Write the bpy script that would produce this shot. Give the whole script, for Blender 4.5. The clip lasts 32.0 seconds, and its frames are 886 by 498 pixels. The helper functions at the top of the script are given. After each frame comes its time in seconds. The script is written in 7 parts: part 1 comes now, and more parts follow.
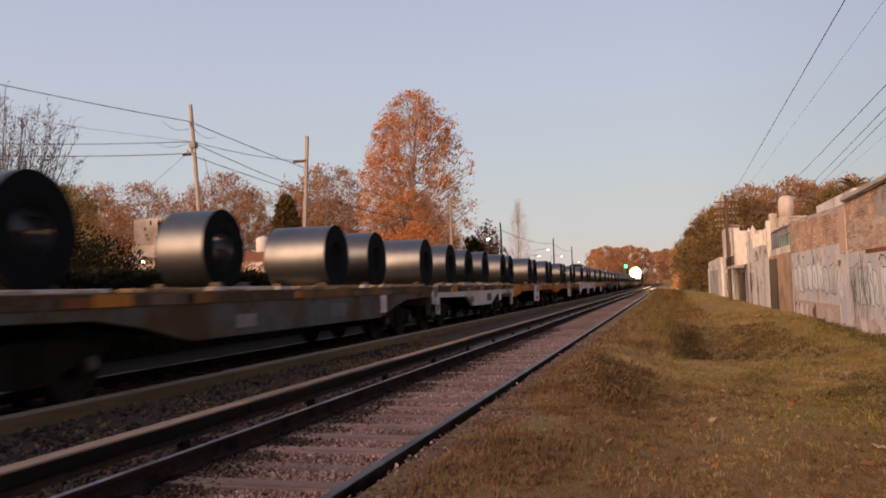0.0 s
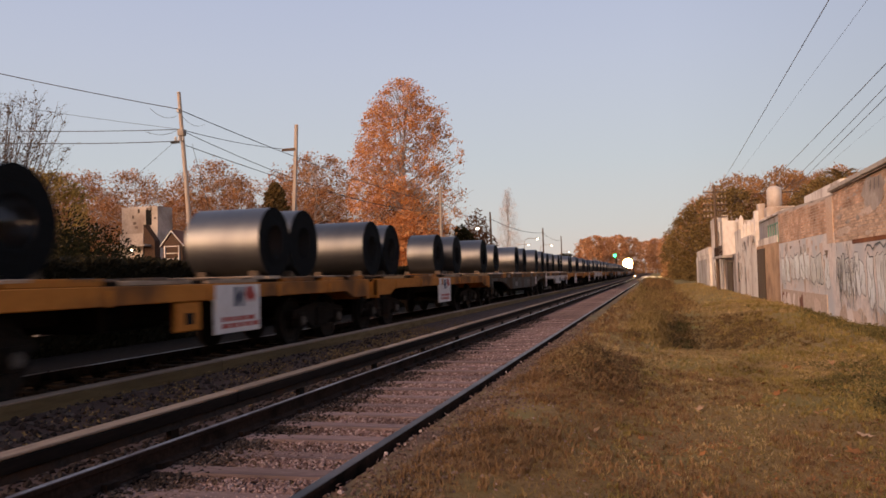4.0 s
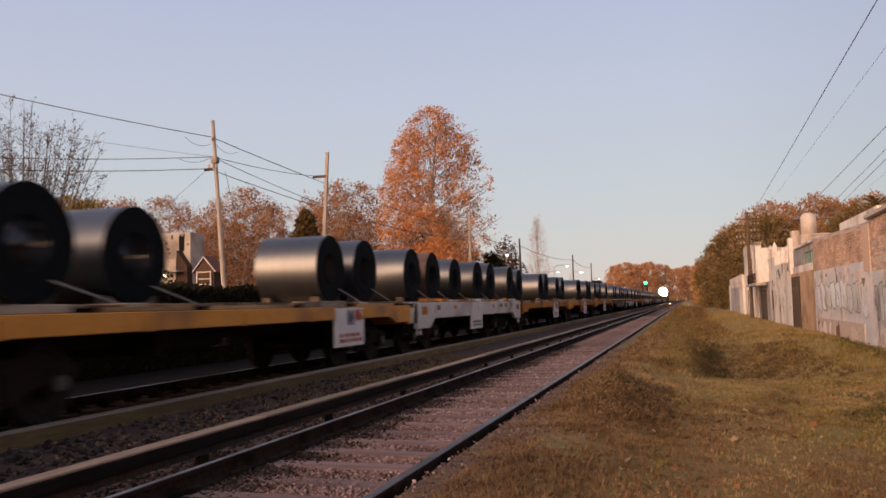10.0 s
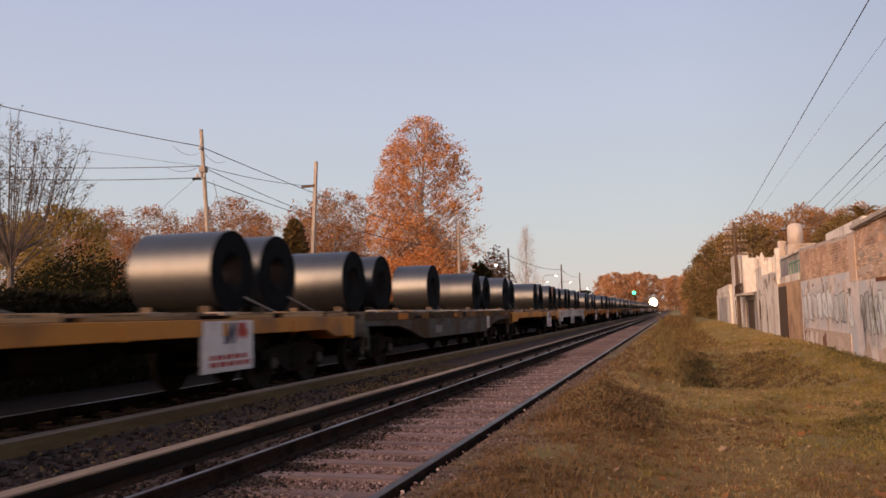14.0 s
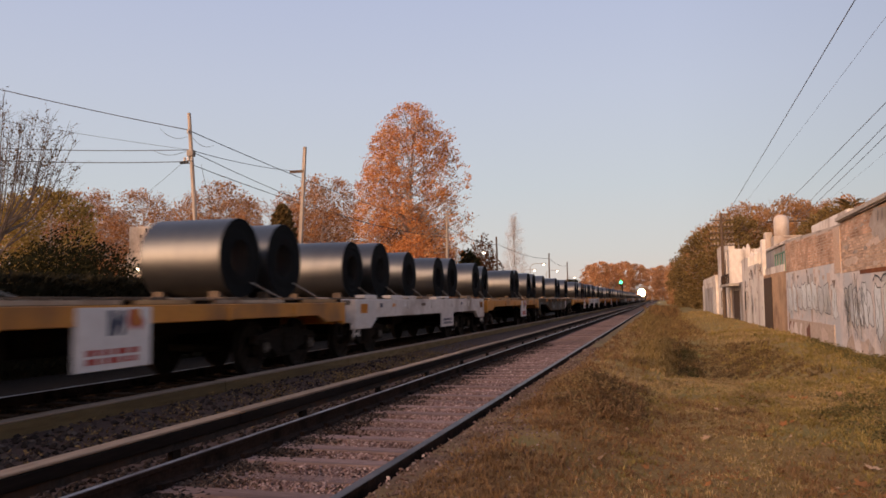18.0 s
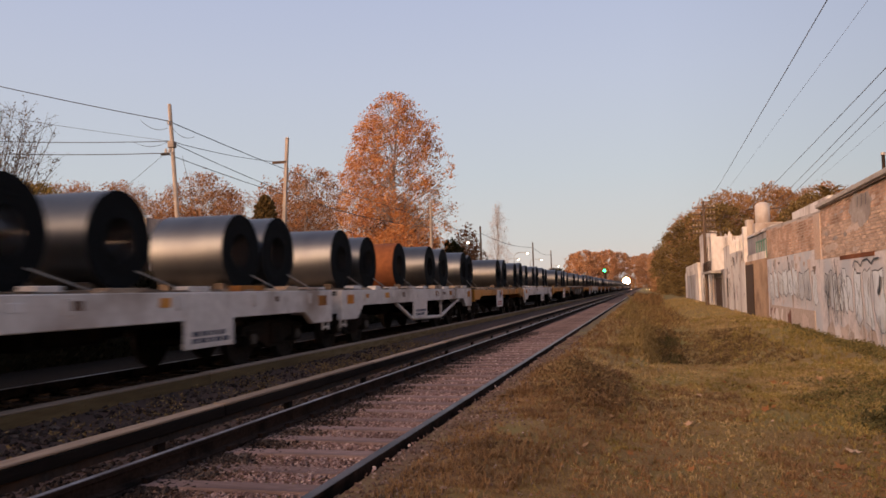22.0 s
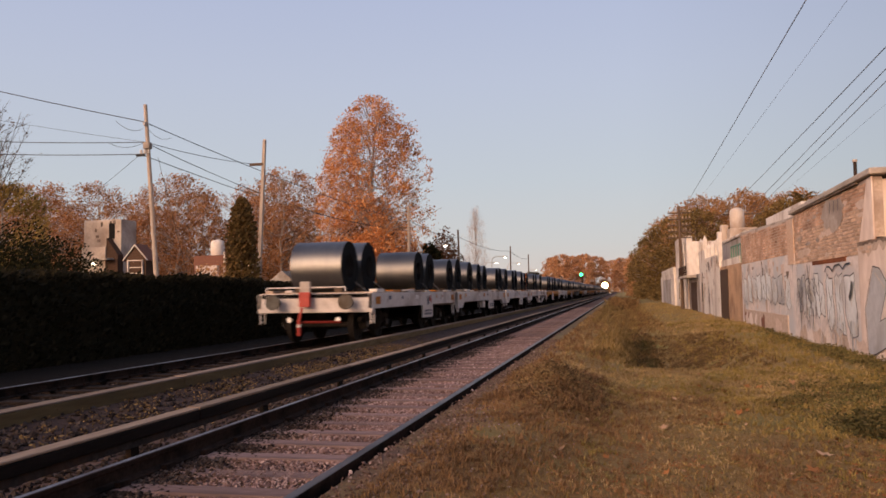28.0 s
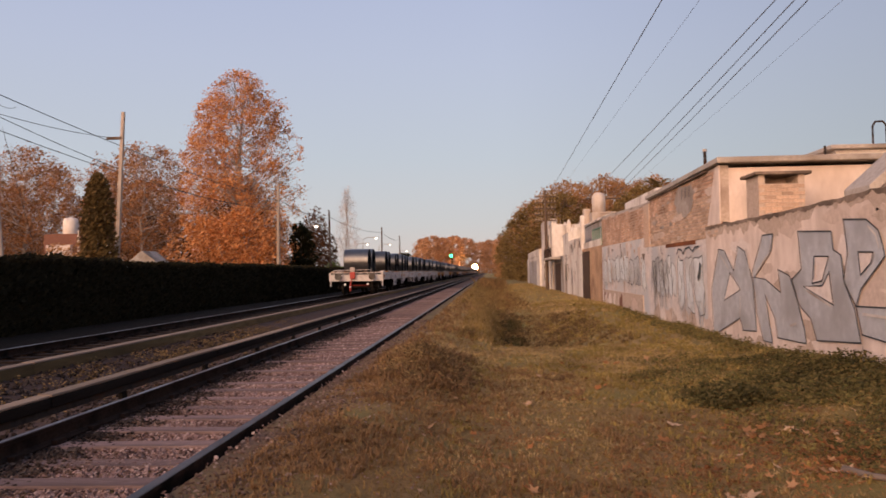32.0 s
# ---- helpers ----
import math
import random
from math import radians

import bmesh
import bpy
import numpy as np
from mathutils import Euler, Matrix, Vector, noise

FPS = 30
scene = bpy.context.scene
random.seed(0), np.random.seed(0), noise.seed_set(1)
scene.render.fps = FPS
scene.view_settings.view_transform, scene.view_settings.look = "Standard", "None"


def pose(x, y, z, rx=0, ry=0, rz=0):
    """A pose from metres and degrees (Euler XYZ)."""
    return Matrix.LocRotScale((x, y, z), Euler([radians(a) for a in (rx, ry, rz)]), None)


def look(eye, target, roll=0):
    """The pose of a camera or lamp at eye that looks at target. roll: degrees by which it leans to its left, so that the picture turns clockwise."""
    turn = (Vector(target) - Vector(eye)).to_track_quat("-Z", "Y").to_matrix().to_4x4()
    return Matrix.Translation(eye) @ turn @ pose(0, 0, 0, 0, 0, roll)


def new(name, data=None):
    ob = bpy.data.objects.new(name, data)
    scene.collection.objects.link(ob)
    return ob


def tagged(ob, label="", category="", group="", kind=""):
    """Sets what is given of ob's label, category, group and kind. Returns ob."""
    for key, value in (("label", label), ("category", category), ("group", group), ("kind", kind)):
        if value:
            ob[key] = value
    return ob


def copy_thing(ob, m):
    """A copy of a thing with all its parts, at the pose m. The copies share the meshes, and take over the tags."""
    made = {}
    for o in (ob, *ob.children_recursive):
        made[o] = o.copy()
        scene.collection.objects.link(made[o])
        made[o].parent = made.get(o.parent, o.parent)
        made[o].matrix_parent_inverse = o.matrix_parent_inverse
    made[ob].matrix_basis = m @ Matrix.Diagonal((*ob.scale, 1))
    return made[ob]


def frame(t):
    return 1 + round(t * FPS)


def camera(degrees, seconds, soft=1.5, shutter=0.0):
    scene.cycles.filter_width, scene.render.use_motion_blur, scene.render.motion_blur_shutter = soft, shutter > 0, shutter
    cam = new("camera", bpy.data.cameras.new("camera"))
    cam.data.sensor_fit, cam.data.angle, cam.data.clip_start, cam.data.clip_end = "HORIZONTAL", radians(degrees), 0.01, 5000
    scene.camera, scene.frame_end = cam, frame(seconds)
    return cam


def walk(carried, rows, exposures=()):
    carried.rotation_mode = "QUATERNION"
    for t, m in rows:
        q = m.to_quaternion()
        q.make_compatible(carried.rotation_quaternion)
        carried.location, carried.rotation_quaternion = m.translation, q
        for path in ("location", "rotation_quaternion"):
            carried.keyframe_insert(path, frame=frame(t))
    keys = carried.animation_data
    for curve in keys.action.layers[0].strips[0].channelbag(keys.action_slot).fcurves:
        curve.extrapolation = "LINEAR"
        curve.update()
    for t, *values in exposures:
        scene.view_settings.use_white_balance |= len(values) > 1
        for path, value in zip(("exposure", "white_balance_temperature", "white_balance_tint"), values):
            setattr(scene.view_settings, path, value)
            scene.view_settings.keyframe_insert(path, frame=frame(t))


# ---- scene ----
EYE = (0.0, 0.0, 1.25)
cam = camera(58.33, 32.0, soft=1.6, shutter=0.8)
# seconds, yaw, pitch, roll of the hand-held camera
TURNS = [
    (0, 15.76, 2.81, 1.66), (0.5, 15.80, 1.53, 1.13), (1, 15.23, 1.14, 1.47), (1.5, 15.59, 1.43, 2.09), (2, 15.53, 1.70, 2.06),
    (2.5, 15.10, 1.57, 2.05), (3, 15.03, 1.85, 2.13), (3.5, 14.87, 2.02, 1.63), (5.5, 15.30, 1.95, 1.49), (6, 15.62, 1.98, 0.41),
    (6.5, 16.23, 2.00, 0.78), (7, 16.38, 2.21, 0.88), (7.5, 16.01, 2.55, 0.91), (8, 16.53, 2.87, 0.93), (8.5, 16.42, 3.51, 0.93),
    (9, 16.44, 3.47, 0.85), (9.5, 16.70, 3.76, 1.13), (10, 17.10, 3.97, 1.27), (10.5, 16.73, 4.90, 0.94), (11, 17.20, 4.75, 0.94),
    (11.5, 16.98, 5.26, 1.17), (12, 16.45, 4.99, 1.26), (12.5, 15.80, 5.15, 1.42), (13, 15.69, 4.48, 1.16), (13.5, 16.39, 4.61, 1.32),
    (15.5, 15.69, 4.75, 1.01), (16, 15.65, 4.70, 1.04), (16.5, 15.54, 4.69, 1.05), (17, 15.38, 4.57, 0.94), (17.5, 15.38, 4.16, 0.63),
    (18, 15.39, 3.73, 0.63), (18.5, 15.26, 3.60, 0.77), (19, 15.27, 3.07, 0.58), (19.5, 15.07, 2.96, 0.62), (20, 14.79, 2.97, 0.51),
    (20.5, 14.78, 2.71, 0.70), (21, 14.69, 2.69, 1.02), (21.5, 14.39, 2.93, 0.89), (22, 14.27, 2.98, 1.21), (22.5, 13.48, 2.70, 0.87),
    (23, 12.92, 3.13, 1.50), (23.5, 12.90, 3.20, 1.66), (24, 13.48, 3.37, 1.27), (24.5, 12.84, 3.35, 1.76), (25, 13.25, 3.54, 1.64),
    (25.5, 13.38, 3.30, 1.67), (27.5, 12.51, 3.13, 1.00), (28, 12.65, 3.20, 1.00), (28.5, 12.19, 2.85, 0.78), (29, 12.69, 2.66, 1.08),
    (29.5, 11.69, 2.22, 1.02), (30, 10.12, 1.98, 1.04), (30.5, 9.21, 1.98, 1.56), (31, 6.79, 1.91, 1.39), (31.5, 4.76, 1.77, 1.13),
    (32, 3.37, 1.67, 0.98),
]
walk(cam, [(t, pose(*EYE, 90 + p, r, y)) for t, y, p, r in TURNS],
     [(0, 0.04, 7200, 14), (6, 0.05, 7200, 14), (11, 0.10, 7200, 14), (16, 0.10, 7200, 14), (20, 0.07, 7150, 14), (25, 0.06, 7100, 14), (29, 0.03, 6950, 14), (32, 0.02, 6900, 15)])

# ---- world and sun ----
SKY, GLOW, SUN_POWER = 1.10, 1.25, 3.0
SUN_DIR = Vector((-0.42, -0.86, 0.32)).normalized()      # towards the low sun behind the camera
world = bpy.data.worlds.new("world")
scene.world = world
world.use_nodes = True
wn, wl = world.node_tree.nodes, world.node_tree.links
sky = wn.new("ShaderNodeTexSky")
sky.sky_type, sky.sun_disc = "NISHITA", False
sky.sun_elevation = radians(6.0)
sky.sun_rotation = math.atan2(SUN_DIR.x, SUN_DIR.y)
sky.altitude, sky.air_density, sky.dust_density, sky.ozone_density = 50, 1.0, 1.5, 2.0
# dusk: lavender blue overhead, paler and rosier towards the horizon, an afterglow behind the camera
geo, sep, dusk, glow, dot = (wn.new(k) for k in ("ShaderNodeTexCoord", "ShaderNodeSeparateXYZ", "ShaderNodeValToRGB", "ShaderNodeValToRGB", "ShaderNodeVectorMath"))
wl.new(geo.outputs["Generated"], sep.inputs[0])
wl.new(sep.outputs["Z"], dusk.inputs["Fac"])
ramp = dusk.color_ramp
ramp.elements[0].position, ramp.elements[0].color = 0.0, (0.63, 0.565, 0.54, 1)
ramp.elements[1].position, ramp.elements[1].color = 1.0, (0.23, 0.29, 0.47, 1)
for at, c in ((0.06, (0.545, 0.575, 0.610)), (0.14, (0.492, 0.565, 0.650)), (0.26, (0.455, 0.530, 0.688)), (0.42, (0.383, 0.462, 0.688))):
    ramp.elements.new(at).color = (*c, 1)
dot.operation = "DOT_PRODUCT"
dot.inputs[1].default_value = tuple(Vector((SUN_DIR.x, SUN_DIR.y, 0.03)).normalized())
wl.new(geo.outputs["Generated"], dot.inputs[0])
wl.new(dot.outputs["Value"], glow.inputs["Fac"])
g = glow.color_ramp
g.elements[0].position, g.elements[0].color = 0.45, (0, 0, 0, 1)
g.elements[1].position, g.elements[1].color = 1.0, (6.5, 3.5, 1.75, 1)
g.elements.new(0.78).color = (1.5, 0.72, 0.36, 1)
low, warm, both, mixed = (wn.new(k) for k in ("ShaderNodeMapRange", "ShaderNodeMix", "ShaderNodeMix", "ShaderNodeMix"))
low.inputs["From Min"].default_value, low.inputs["From Max"].default_value = 0.38, 0.0
wl.new(sep.outputs["Z"], low.inputs["Value"])
for nd, mode in ((warm, "MULTIPLY"), (both, "ADD"), (mixed, "MIX")):
    nd.data_type, nd.blend_type = "RGBA", mode
    nd.inputs["Factor"].default_value = 1.0
wl.new(glow.outputs["Color"], warm.inputs["A"])
wl.new(low.outputs["Result"], warm.inputs["B"])
fade, side = wn.new("ShaderNodeMapRange"), wn.new("ShaderNodeMix")
fade.inputs["From Min"].default_value, fade.inputs["From Max"].default_value = 0.02, 0.55
fade.inputs["To Min"].default_value, fade.inputs["To Max"].default_value = 1.0, 0.72
wl.new(sep.outputs["X"], fade.inputs["Value"])            # the sky darkens away from the sunset
side.data_type, side.blend_type = "RGBA", "MULTIPLY"
side.inputs["Factor"].default_value = 1.0
wl.new(dusk.outputs["Color"], side.inputs["A"])
wl.new(fade.outputs["Result"], side.inputs["B"])
wl.new(side.outputs["Result"], both.inputs["A"])
wl.new(warm.outputs["Result"], both.inputs["B"])
both.inputs["Factor"].default_value = GLOW
scaled = wn.new("ShaderNodeMix")
scaled.data_type, scaled.blend_type = "RGBA", "MULTIPLY"
scaled.inputs["Factor"].default_value = 1.0
scaled.inputs["B"].default_value = (0.12, 0.12, 0.12, 1)
wl.new(sky.outputs["Color"], scaled.inputs["A"])
mixed.inputs["Factor"].default_value = 0.88
wl.new(scaled.outputs["Result"], mixed.inputs["A"])
wl.new(both.outputs["Result"], mixed.inputs["B"])
wn["Background"].inputs["Strength"].default_value = SKY
wl.new(mixed.outputs["Result"], wn["Background"].inputs["Color"])

sun = new("sun", bpy.data.lights.new("sun", "SUN"))
sun.data.energy, sun.data.angle, sun.data.color = SUN_POWER, radians(40), (1.0, 0.68, 0.46)
sun.matrix_world = look(SUN_DIR * 50, (0, 0, 0))
scene.view_settings.exposure = 0.0


# ---- materials ----
def material(name, c1, c2, rough=0.8, metal=0.0, scale=8.0, big=0.6, stain=None, stain_at=0.58, bump=0.25, rand=0.0, stretch=(1, 1, 1), rough2=None):
    """A surface with fine grain from c1 to c2, large stains, relief, and a shade of its own for each piece."""
    m = bpy.data.materials.new(name)
    m.use_nodes = True
    n, l = m.node_tree.nodes, m.node_tree.links
    b = n["Principled BSDF"]
    tc, mp = n.new("ShaderNodeTexCoord"), n.new("ShaderNodeMapping")
    mp.inputs["Scale"].default_value = stretch
    l.new(tc.outputs["Object"], mp.inputs["Vector"])
    fine, large = n.new("ShaderNodeTexNoise"), n.new("ShaderNodeTexNoise")
    fine.inputs["Scale"].default_value, fine.inputs["Detail"].default_value = scale, 6
    fine.inputs["Roughness"].default_value = 0.65
    large.inputs["Scale"].default_value, large.inputs["Detail"].default_value = big, 4
    l.new(mp.outputs["Vector"], fine.inputs["Vector"])
    l.new(mp.outputs["Vector"], large.inputs["Vector"])
    ramp = n.new("ShaderNodeValToRGB")
    ramp.color_ramp.elements[0].position, ramp.color_ramp.elements[1].position = 0.32, 0.68
    ramp.color_ramp.elements[0].color, ramp.color_ramp.elements[1].color = (*c1, 1), (*c2, 1)
    l.new(fine.outputs["Fac"], ramp.inputs["Fac"])
    out = ramp.outputs["Color"]
    if stain:
        sr, mix = n.new("ShaderNodeValToRGB"), n.new("ShaderNodeMix")
        sr.color_ramp.elements[0].position, sr.color_ramp.elements[1].position = stain_at - 0.10, stain_at + 0.10
        l.new(large.outputs["Fac"], sr.inputs["Fac"])
        mix.data_type = "RGBA"
        mix.inputs["B"].default_value = (*stain, 1)
        l.new(sr.outputs["Color"], mix.inputs["Factor"])
        l.new(out, mix.inputs["A"])
        out = mix.outputs["Result"]
    if rand:
        info, hsv, mr = n.new("ShaderNodeObjectInfo"), n.new("ShaderNodeHueSaturation"), n.new("ShaderNodeMapRange")
        mr.inputs["To Min"].default_value, mr.inputs["To Max"].default_value = 1 - rand, 1 + rand
        l.new(info.outputs["Random"], mr.inputs["Value"])
        l.new(mr.outputs["Result"], hsv.inputs["Value"])
        l.new(out, hsv.inputs["Color"])
        out = hsv.outputs["Color"]
    l.new(out, b.inputs["Base Color"])
    if rough2 is None:
        b.inputs["Roughness"].default_value = rough
    else:
        rr = n.new("ShaderNodeMapRange")
        rr.inputs["To Min"].default_value, rr.inputs["To Max"].default_value = rough, rough2
        l.new(large.outputs["Fac"], rr.inputs["Value"])
        l.new(rr.outputs["Result"], b.inputs["Roughness"])
    b.inputs["Metallic"].default_value = metal
    b.inputs["Specular IOR Level"].default_value = 0.5 if rough < 0.66 else 0.08
    if bump:
        bp = n.new("ShaderNodeBump")
        bp.inputs["Strength"].default_value, bp.inputs["Distance"].default_value = bump, 0.02
        l.new(fine.outputs["Fac"], bp.inputs["Height"])
        l.new(bp.outputs["Normal"], b.inputs["Normal"])
    return m


def leaf_material(name, c1, c2, c3, gloss=0.1):
    """Foliage: each leaf has its own shade and lets some light through."""
    m = bpy.data.materials.new(name)
    m.use_nodes = True
    n, l = m.node_tree.nodes, m.node_tree.links
    b = n["Principled BSDF"]
    geo, ramp = n.new("ShaderNodeNewGeometry"), n.new("ShaderNodeValToRGB")
    e = ramp.color_ramp.elements
    e[0].color, e[1].color = (*c1, 1), (*c3, 1)
    e.new(0.5).color = (*c2, 1)
    l.new(geo.outputs["Random Per Island"], ramp.inputs["Fac"])
    l.new(ramp.outputs["Color"], b.inputs["Base Color"])
    b.inputs["Roughness"].default_value, b.inputs["Specular IOR Level"].default_value = 0.8, gloss
    tr, mix = n.new("ShaderNodeBsdfTranslucent"), n.new("ShaderNodeMixShader")
    l.new(ramp.outputs["Color"], tr.inputs["Color"])
    mix.inputs["Fac"].default_value = 0.3
    l.new(b.outputs["BSDF"], mix.inputs[1])
    l.new(tr.outputs["BSDF"], mix.inputs[2])
    l.new(mix.outputs["Shader"], n["Material Output"].inputs["Surface"])
    return m


def glow_material(name, color, strength):
    m = bpy.data.materials.new(name)
    m.use_nodes = True
    b = m.node_tree.nodes["Principled BSDF"]
    b.inputs["Base Color"].default_value = (*color, 1)
    b.inputs["Emission Color"].default_value = (*color, 1)
    b.inputs["Emission Strength"].default_value = strength
    return m


RUSTY_RAIL = material("rail_side_rust", (0.020, 0.0125, 0.0095), (0.045, 0.027, 0.020), 0.95, 0.0, 30, 3, (0.007, 0.005, 0.004))
DULL_HEAD = material("dull_rail_head", (0.075, 0.05, 0.042), (0.14, 0.10, 0.085), 0.42, 0.7, 40, 2, (0.03, 0.019, 0.015), 0.5, bump=0.05)
RAIL_HEAD = material("rail_head_steel", (0.20, 0.165, 0.155), (0.33, 0.285, 0.27), 0.36, 0.85, 40, 2, (0.12, 0.075, 0.06), 0.48, bump=0.05)
SLEEPER = material("sleeper_wood", (0.20, 0.124, 0.108), (0.31, 0.205, 0.18), 0.95, 0, 25, 2, (0.14, 0.095, 0.082), rand=0.22, stretch=(0.25, 1, 1))
# Board sides turned from the sun: their shade is put into these darker colours.
SIDE_BOARD = material("shaded_side_board", (0.011, 0.008, 0.007), (0.024, 0.017, 0.014), 0.9, 0, 18, 1.2, (0.005, 0.004, 0.0035), rand=0.2, stretch=(1, 0.12, 1))
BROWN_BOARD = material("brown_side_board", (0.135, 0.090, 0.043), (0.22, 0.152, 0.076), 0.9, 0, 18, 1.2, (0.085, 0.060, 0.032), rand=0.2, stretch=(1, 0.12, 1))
# Darker copy of SLEEPER for the far track: its shade is in the colour.
SHADED_SLEEPER = material("shaded_sleeper", (0.022, 0.016, 0.013), (0.05, 0.036, 0.029), 0.95, 0, 25, 2, (0.015, 0.011, 0.009), rand=0.22, stretch=(0.25, 1, 1))
BOARD = material("cover_board_wood", (0.235, 0.163, 0.115), (0.345, 0.25, 0.182), 0.9, 0, 18, 1.2, (0.24, 0.175, 0.14), rand=0.18, stretch=(1, 0.12, 1))
DARK_IRON = material("dark_iron", (0.018, 0.015, 0.014), (0.05, 0.04, 0.035), 0.7, 0.3, 20, 2, (0.07, 0.035, 0.02))
GREASY = material("greasy_underframe", (0.010, 0.0085, 0.0075), (0.026, 0.021, 0.017), 0.8, 0.0, 14, 1.5, (0.026, 0.015, 0.010))
WHEEL = material("wheel_steel", (0.018, 0.015, 0.013), (0.04, 0.032, 0.027), 0.75, 0.2, 12, 2)
COIL = material("mill_steel", (0.142, 0.142, 0.146), (0.172, 0.170, 0.168), 0.38, 0.95, 3, 0.8, (0.115, 0.115, 0.122), 0.60, bump=0.015, rand=0.16, stretch=(1.6, 0.7, 0.7), rough2=0.50)
# Near-black coil ends: the sunless side's shade is put into the colour.
COIL_END = material("shaded_edge_windings", (0.0035, 0.004, 0.0045), (0.010, 0.0105, 0.0115), 0.85, 0.0, 30, 2, bump=0.3)
RUST_COIL = material("rusted_coil_steel", (0.17, 0.058, 0.024), (0.30, 0.105, 0.042), 0.7, 0.2, 6, 0.8, (0.17, 0.06, 0.03), bump=0.1)
BROWN_COIL = material("browned_coil_steel", (0.13, 0.075, 0.05), (0.22, 0.13, 0.09), 0.55, 0.5, 6, 0.8, (0.09, 0.055, 0.04), bump=0.1)
YELLOW = material("yellow_wagon_paint", (0.50, 0.19, 0.02), (0.64, 0.255, 0.032), 0.6, 0, 9, 0.9, (0.26, 0.11, 0.03), 0.62, bump=0.1, rand=0.12)
ORANGE = material("faded_orange_paint", (0.42, 0.15, 0.03), (0.55, 0.21, 0.045), 0.7, 0, 9, 0.9, (0.17, 0.075, 0.03), 0.58, bump=0.1, rand=0.12)
WHITE = material("white_wagon_paint", (0.54, 0.475, 0.43), (0.70, 0.64, 0.59), 0.65, 0, 7, 0.8, (0.30, 0.22, 0.17), 0.61, bump=0.1, rand=0.08)
GREY = material("grey_wagon_paint", (0.085, 0.083, 0.076), (0.145, 0.142, 0.128), 0.75, 0, 7, 0.7, (0.085, 0.05, 0.026), 0.52, bump=0.15)
PANEL = material("white_number_panel", (0.62, 0.57, 0.54), (0.74, 0.70, 0.67), 0.6, 0, 6, 1.5, (0.45, 0.36, 0.32), 0.66)
GREY_PATCH = material("pale_grey_patch", (0.19, 0.18, 0.165), (0.27, 0.255, 0.235), 0.8, 0, 9, 1.0, (0.13, 0.115, 0.10), 0.55)
RED = material("red_paint", (0.34, 0.035, 0.022), (0.45, 0.055, 0.035), 0.6, 0, 10, 1)
INK = material("dark_blue_ink", (0.03, 0.04, 0.07), (0.05, 0.06, 0.10), 0.6, 0, 10, 1)
PALE_PLANK = material("pale_deck_plank", (0.30, 0.22, 0.16), (0.46, 0.36, 0.27), 0.9, 0, 14, 1.5, (0.20, 0.13, 0.09), rand=0.3)
PALE_BLOCK = material("bleached_block", (0.46, 0.37, 0.30), (0.62, 0.52, 0.43), 0.9, 0, 14, 1.5, (0.30, 0.27, 0.20), rand=0.25)
TAN_BOARD = material("tan_deck_board", (0.36, 0.21, 0.10), (0.50, 0.31, 0.16), 0.9, 0, 14, 1.5, (0.24, 0.15, 0.09), rand=0.25, stretch=(1, 0.2, 1))
SILL_RUST = material("rusty_sill_flange", (0.055, 0.036, 0.022), (0.12, 0.075, 0.042), 0.85, 0, 8, 0.9, (0.24, 0.11, 0.04), 0.60, bump=0.2)
BORE = material("coil_bore_steel", (0.20, 0.195, 0.195), (0.29, 0.28, 0.275), 0.14, 0.9, 6, 1.0, bump=0.03)
AXLE_CAP = material("dusty_axle_cap", (0.07, 0.062, 0.055), (0.14, 0.124, 0.11), 0.7, 0.1, 14, 2)
CRADLE = material("timber_cradle", (0.085, 0.06, 0.043), (0.18, 0.13, 0.095), 0.9, 0, 14, 1.5, (0.07, 0.05, 0.035), rand=0.3)
STRAP = material("lashing_strap", (0.20, 0.18, 0.17), (0.32, 0.30, 0.28), 0.5, 0.4, 20, 2)
PLASTER = material("old_plaster", (0.63, 0.505, 0.435), (0.80, 0.675, 0.60), 0.9, 0, 4, 0.7, (0.50, 0.39, 0.325), 0.60, bump=0.4, stretch=(1, 1.0, 0.45))
WHITEWASH = material("white_plaster", (0.62, 0.55, 0.49), (0.78, 0.72, 0.66), 0.9, 0, 5, 0.7, (0.38, 0.30, 0.245), 0.57, bump=0.3, stretch=(1, 1, 0.45))
GREYWASH = material("grey_render", (0.34, 0.31, 0.30), (0.47, 0.44, 0.42), 0.9, 0, 5, 0.7, (0.24, 0.19, 0.165), 0.56, stretch=(1, 1, 0.45))
BRICK = material("red_brick", (0.42, 0.28, 0.20), (0.58, 0.42, 0.32), 0.9, 0, 20, 1.2, (0.46, 0.36, 0.30), 0.56, rand=0.24)
MORTAR = material("mortar", (0.42, 0.325, 0.265), (0.58, 0.47, 0.40), 0.95, 0, 16, 1, (0.28, 0.20, 0.155), 0.6)
CONCRETE = material("weathered_concrete", (0.36, 0.31, 0.27), (0.50, 0.44, 0.39), 0.9, 0, 9, 0.8, (0.22, 0.18, 0.15), 0.58)
SILVER = material("silver_spray_paint", (0.45, 0.455, 0.475), (0.59, 0.59, 0.61), 0.5, 0.2, 6, 1.2, (0.39, 0.38, 0.385), 0.58, bump=0.15)
BLACK = material("black_spray_paint", (0.03, 0.03, 0.035), (0.07, 0.07, 0.075), 0.6, 0, 8, 1)
POLE_WOOD = material("pole_wood", (0.34, 0.27, 0.22), (0.48, 0.40, 0.34), 0.9, 0, 14, 0.6, (0.26, 0.20, 0.16), stretch=(1, 1, 0.15))
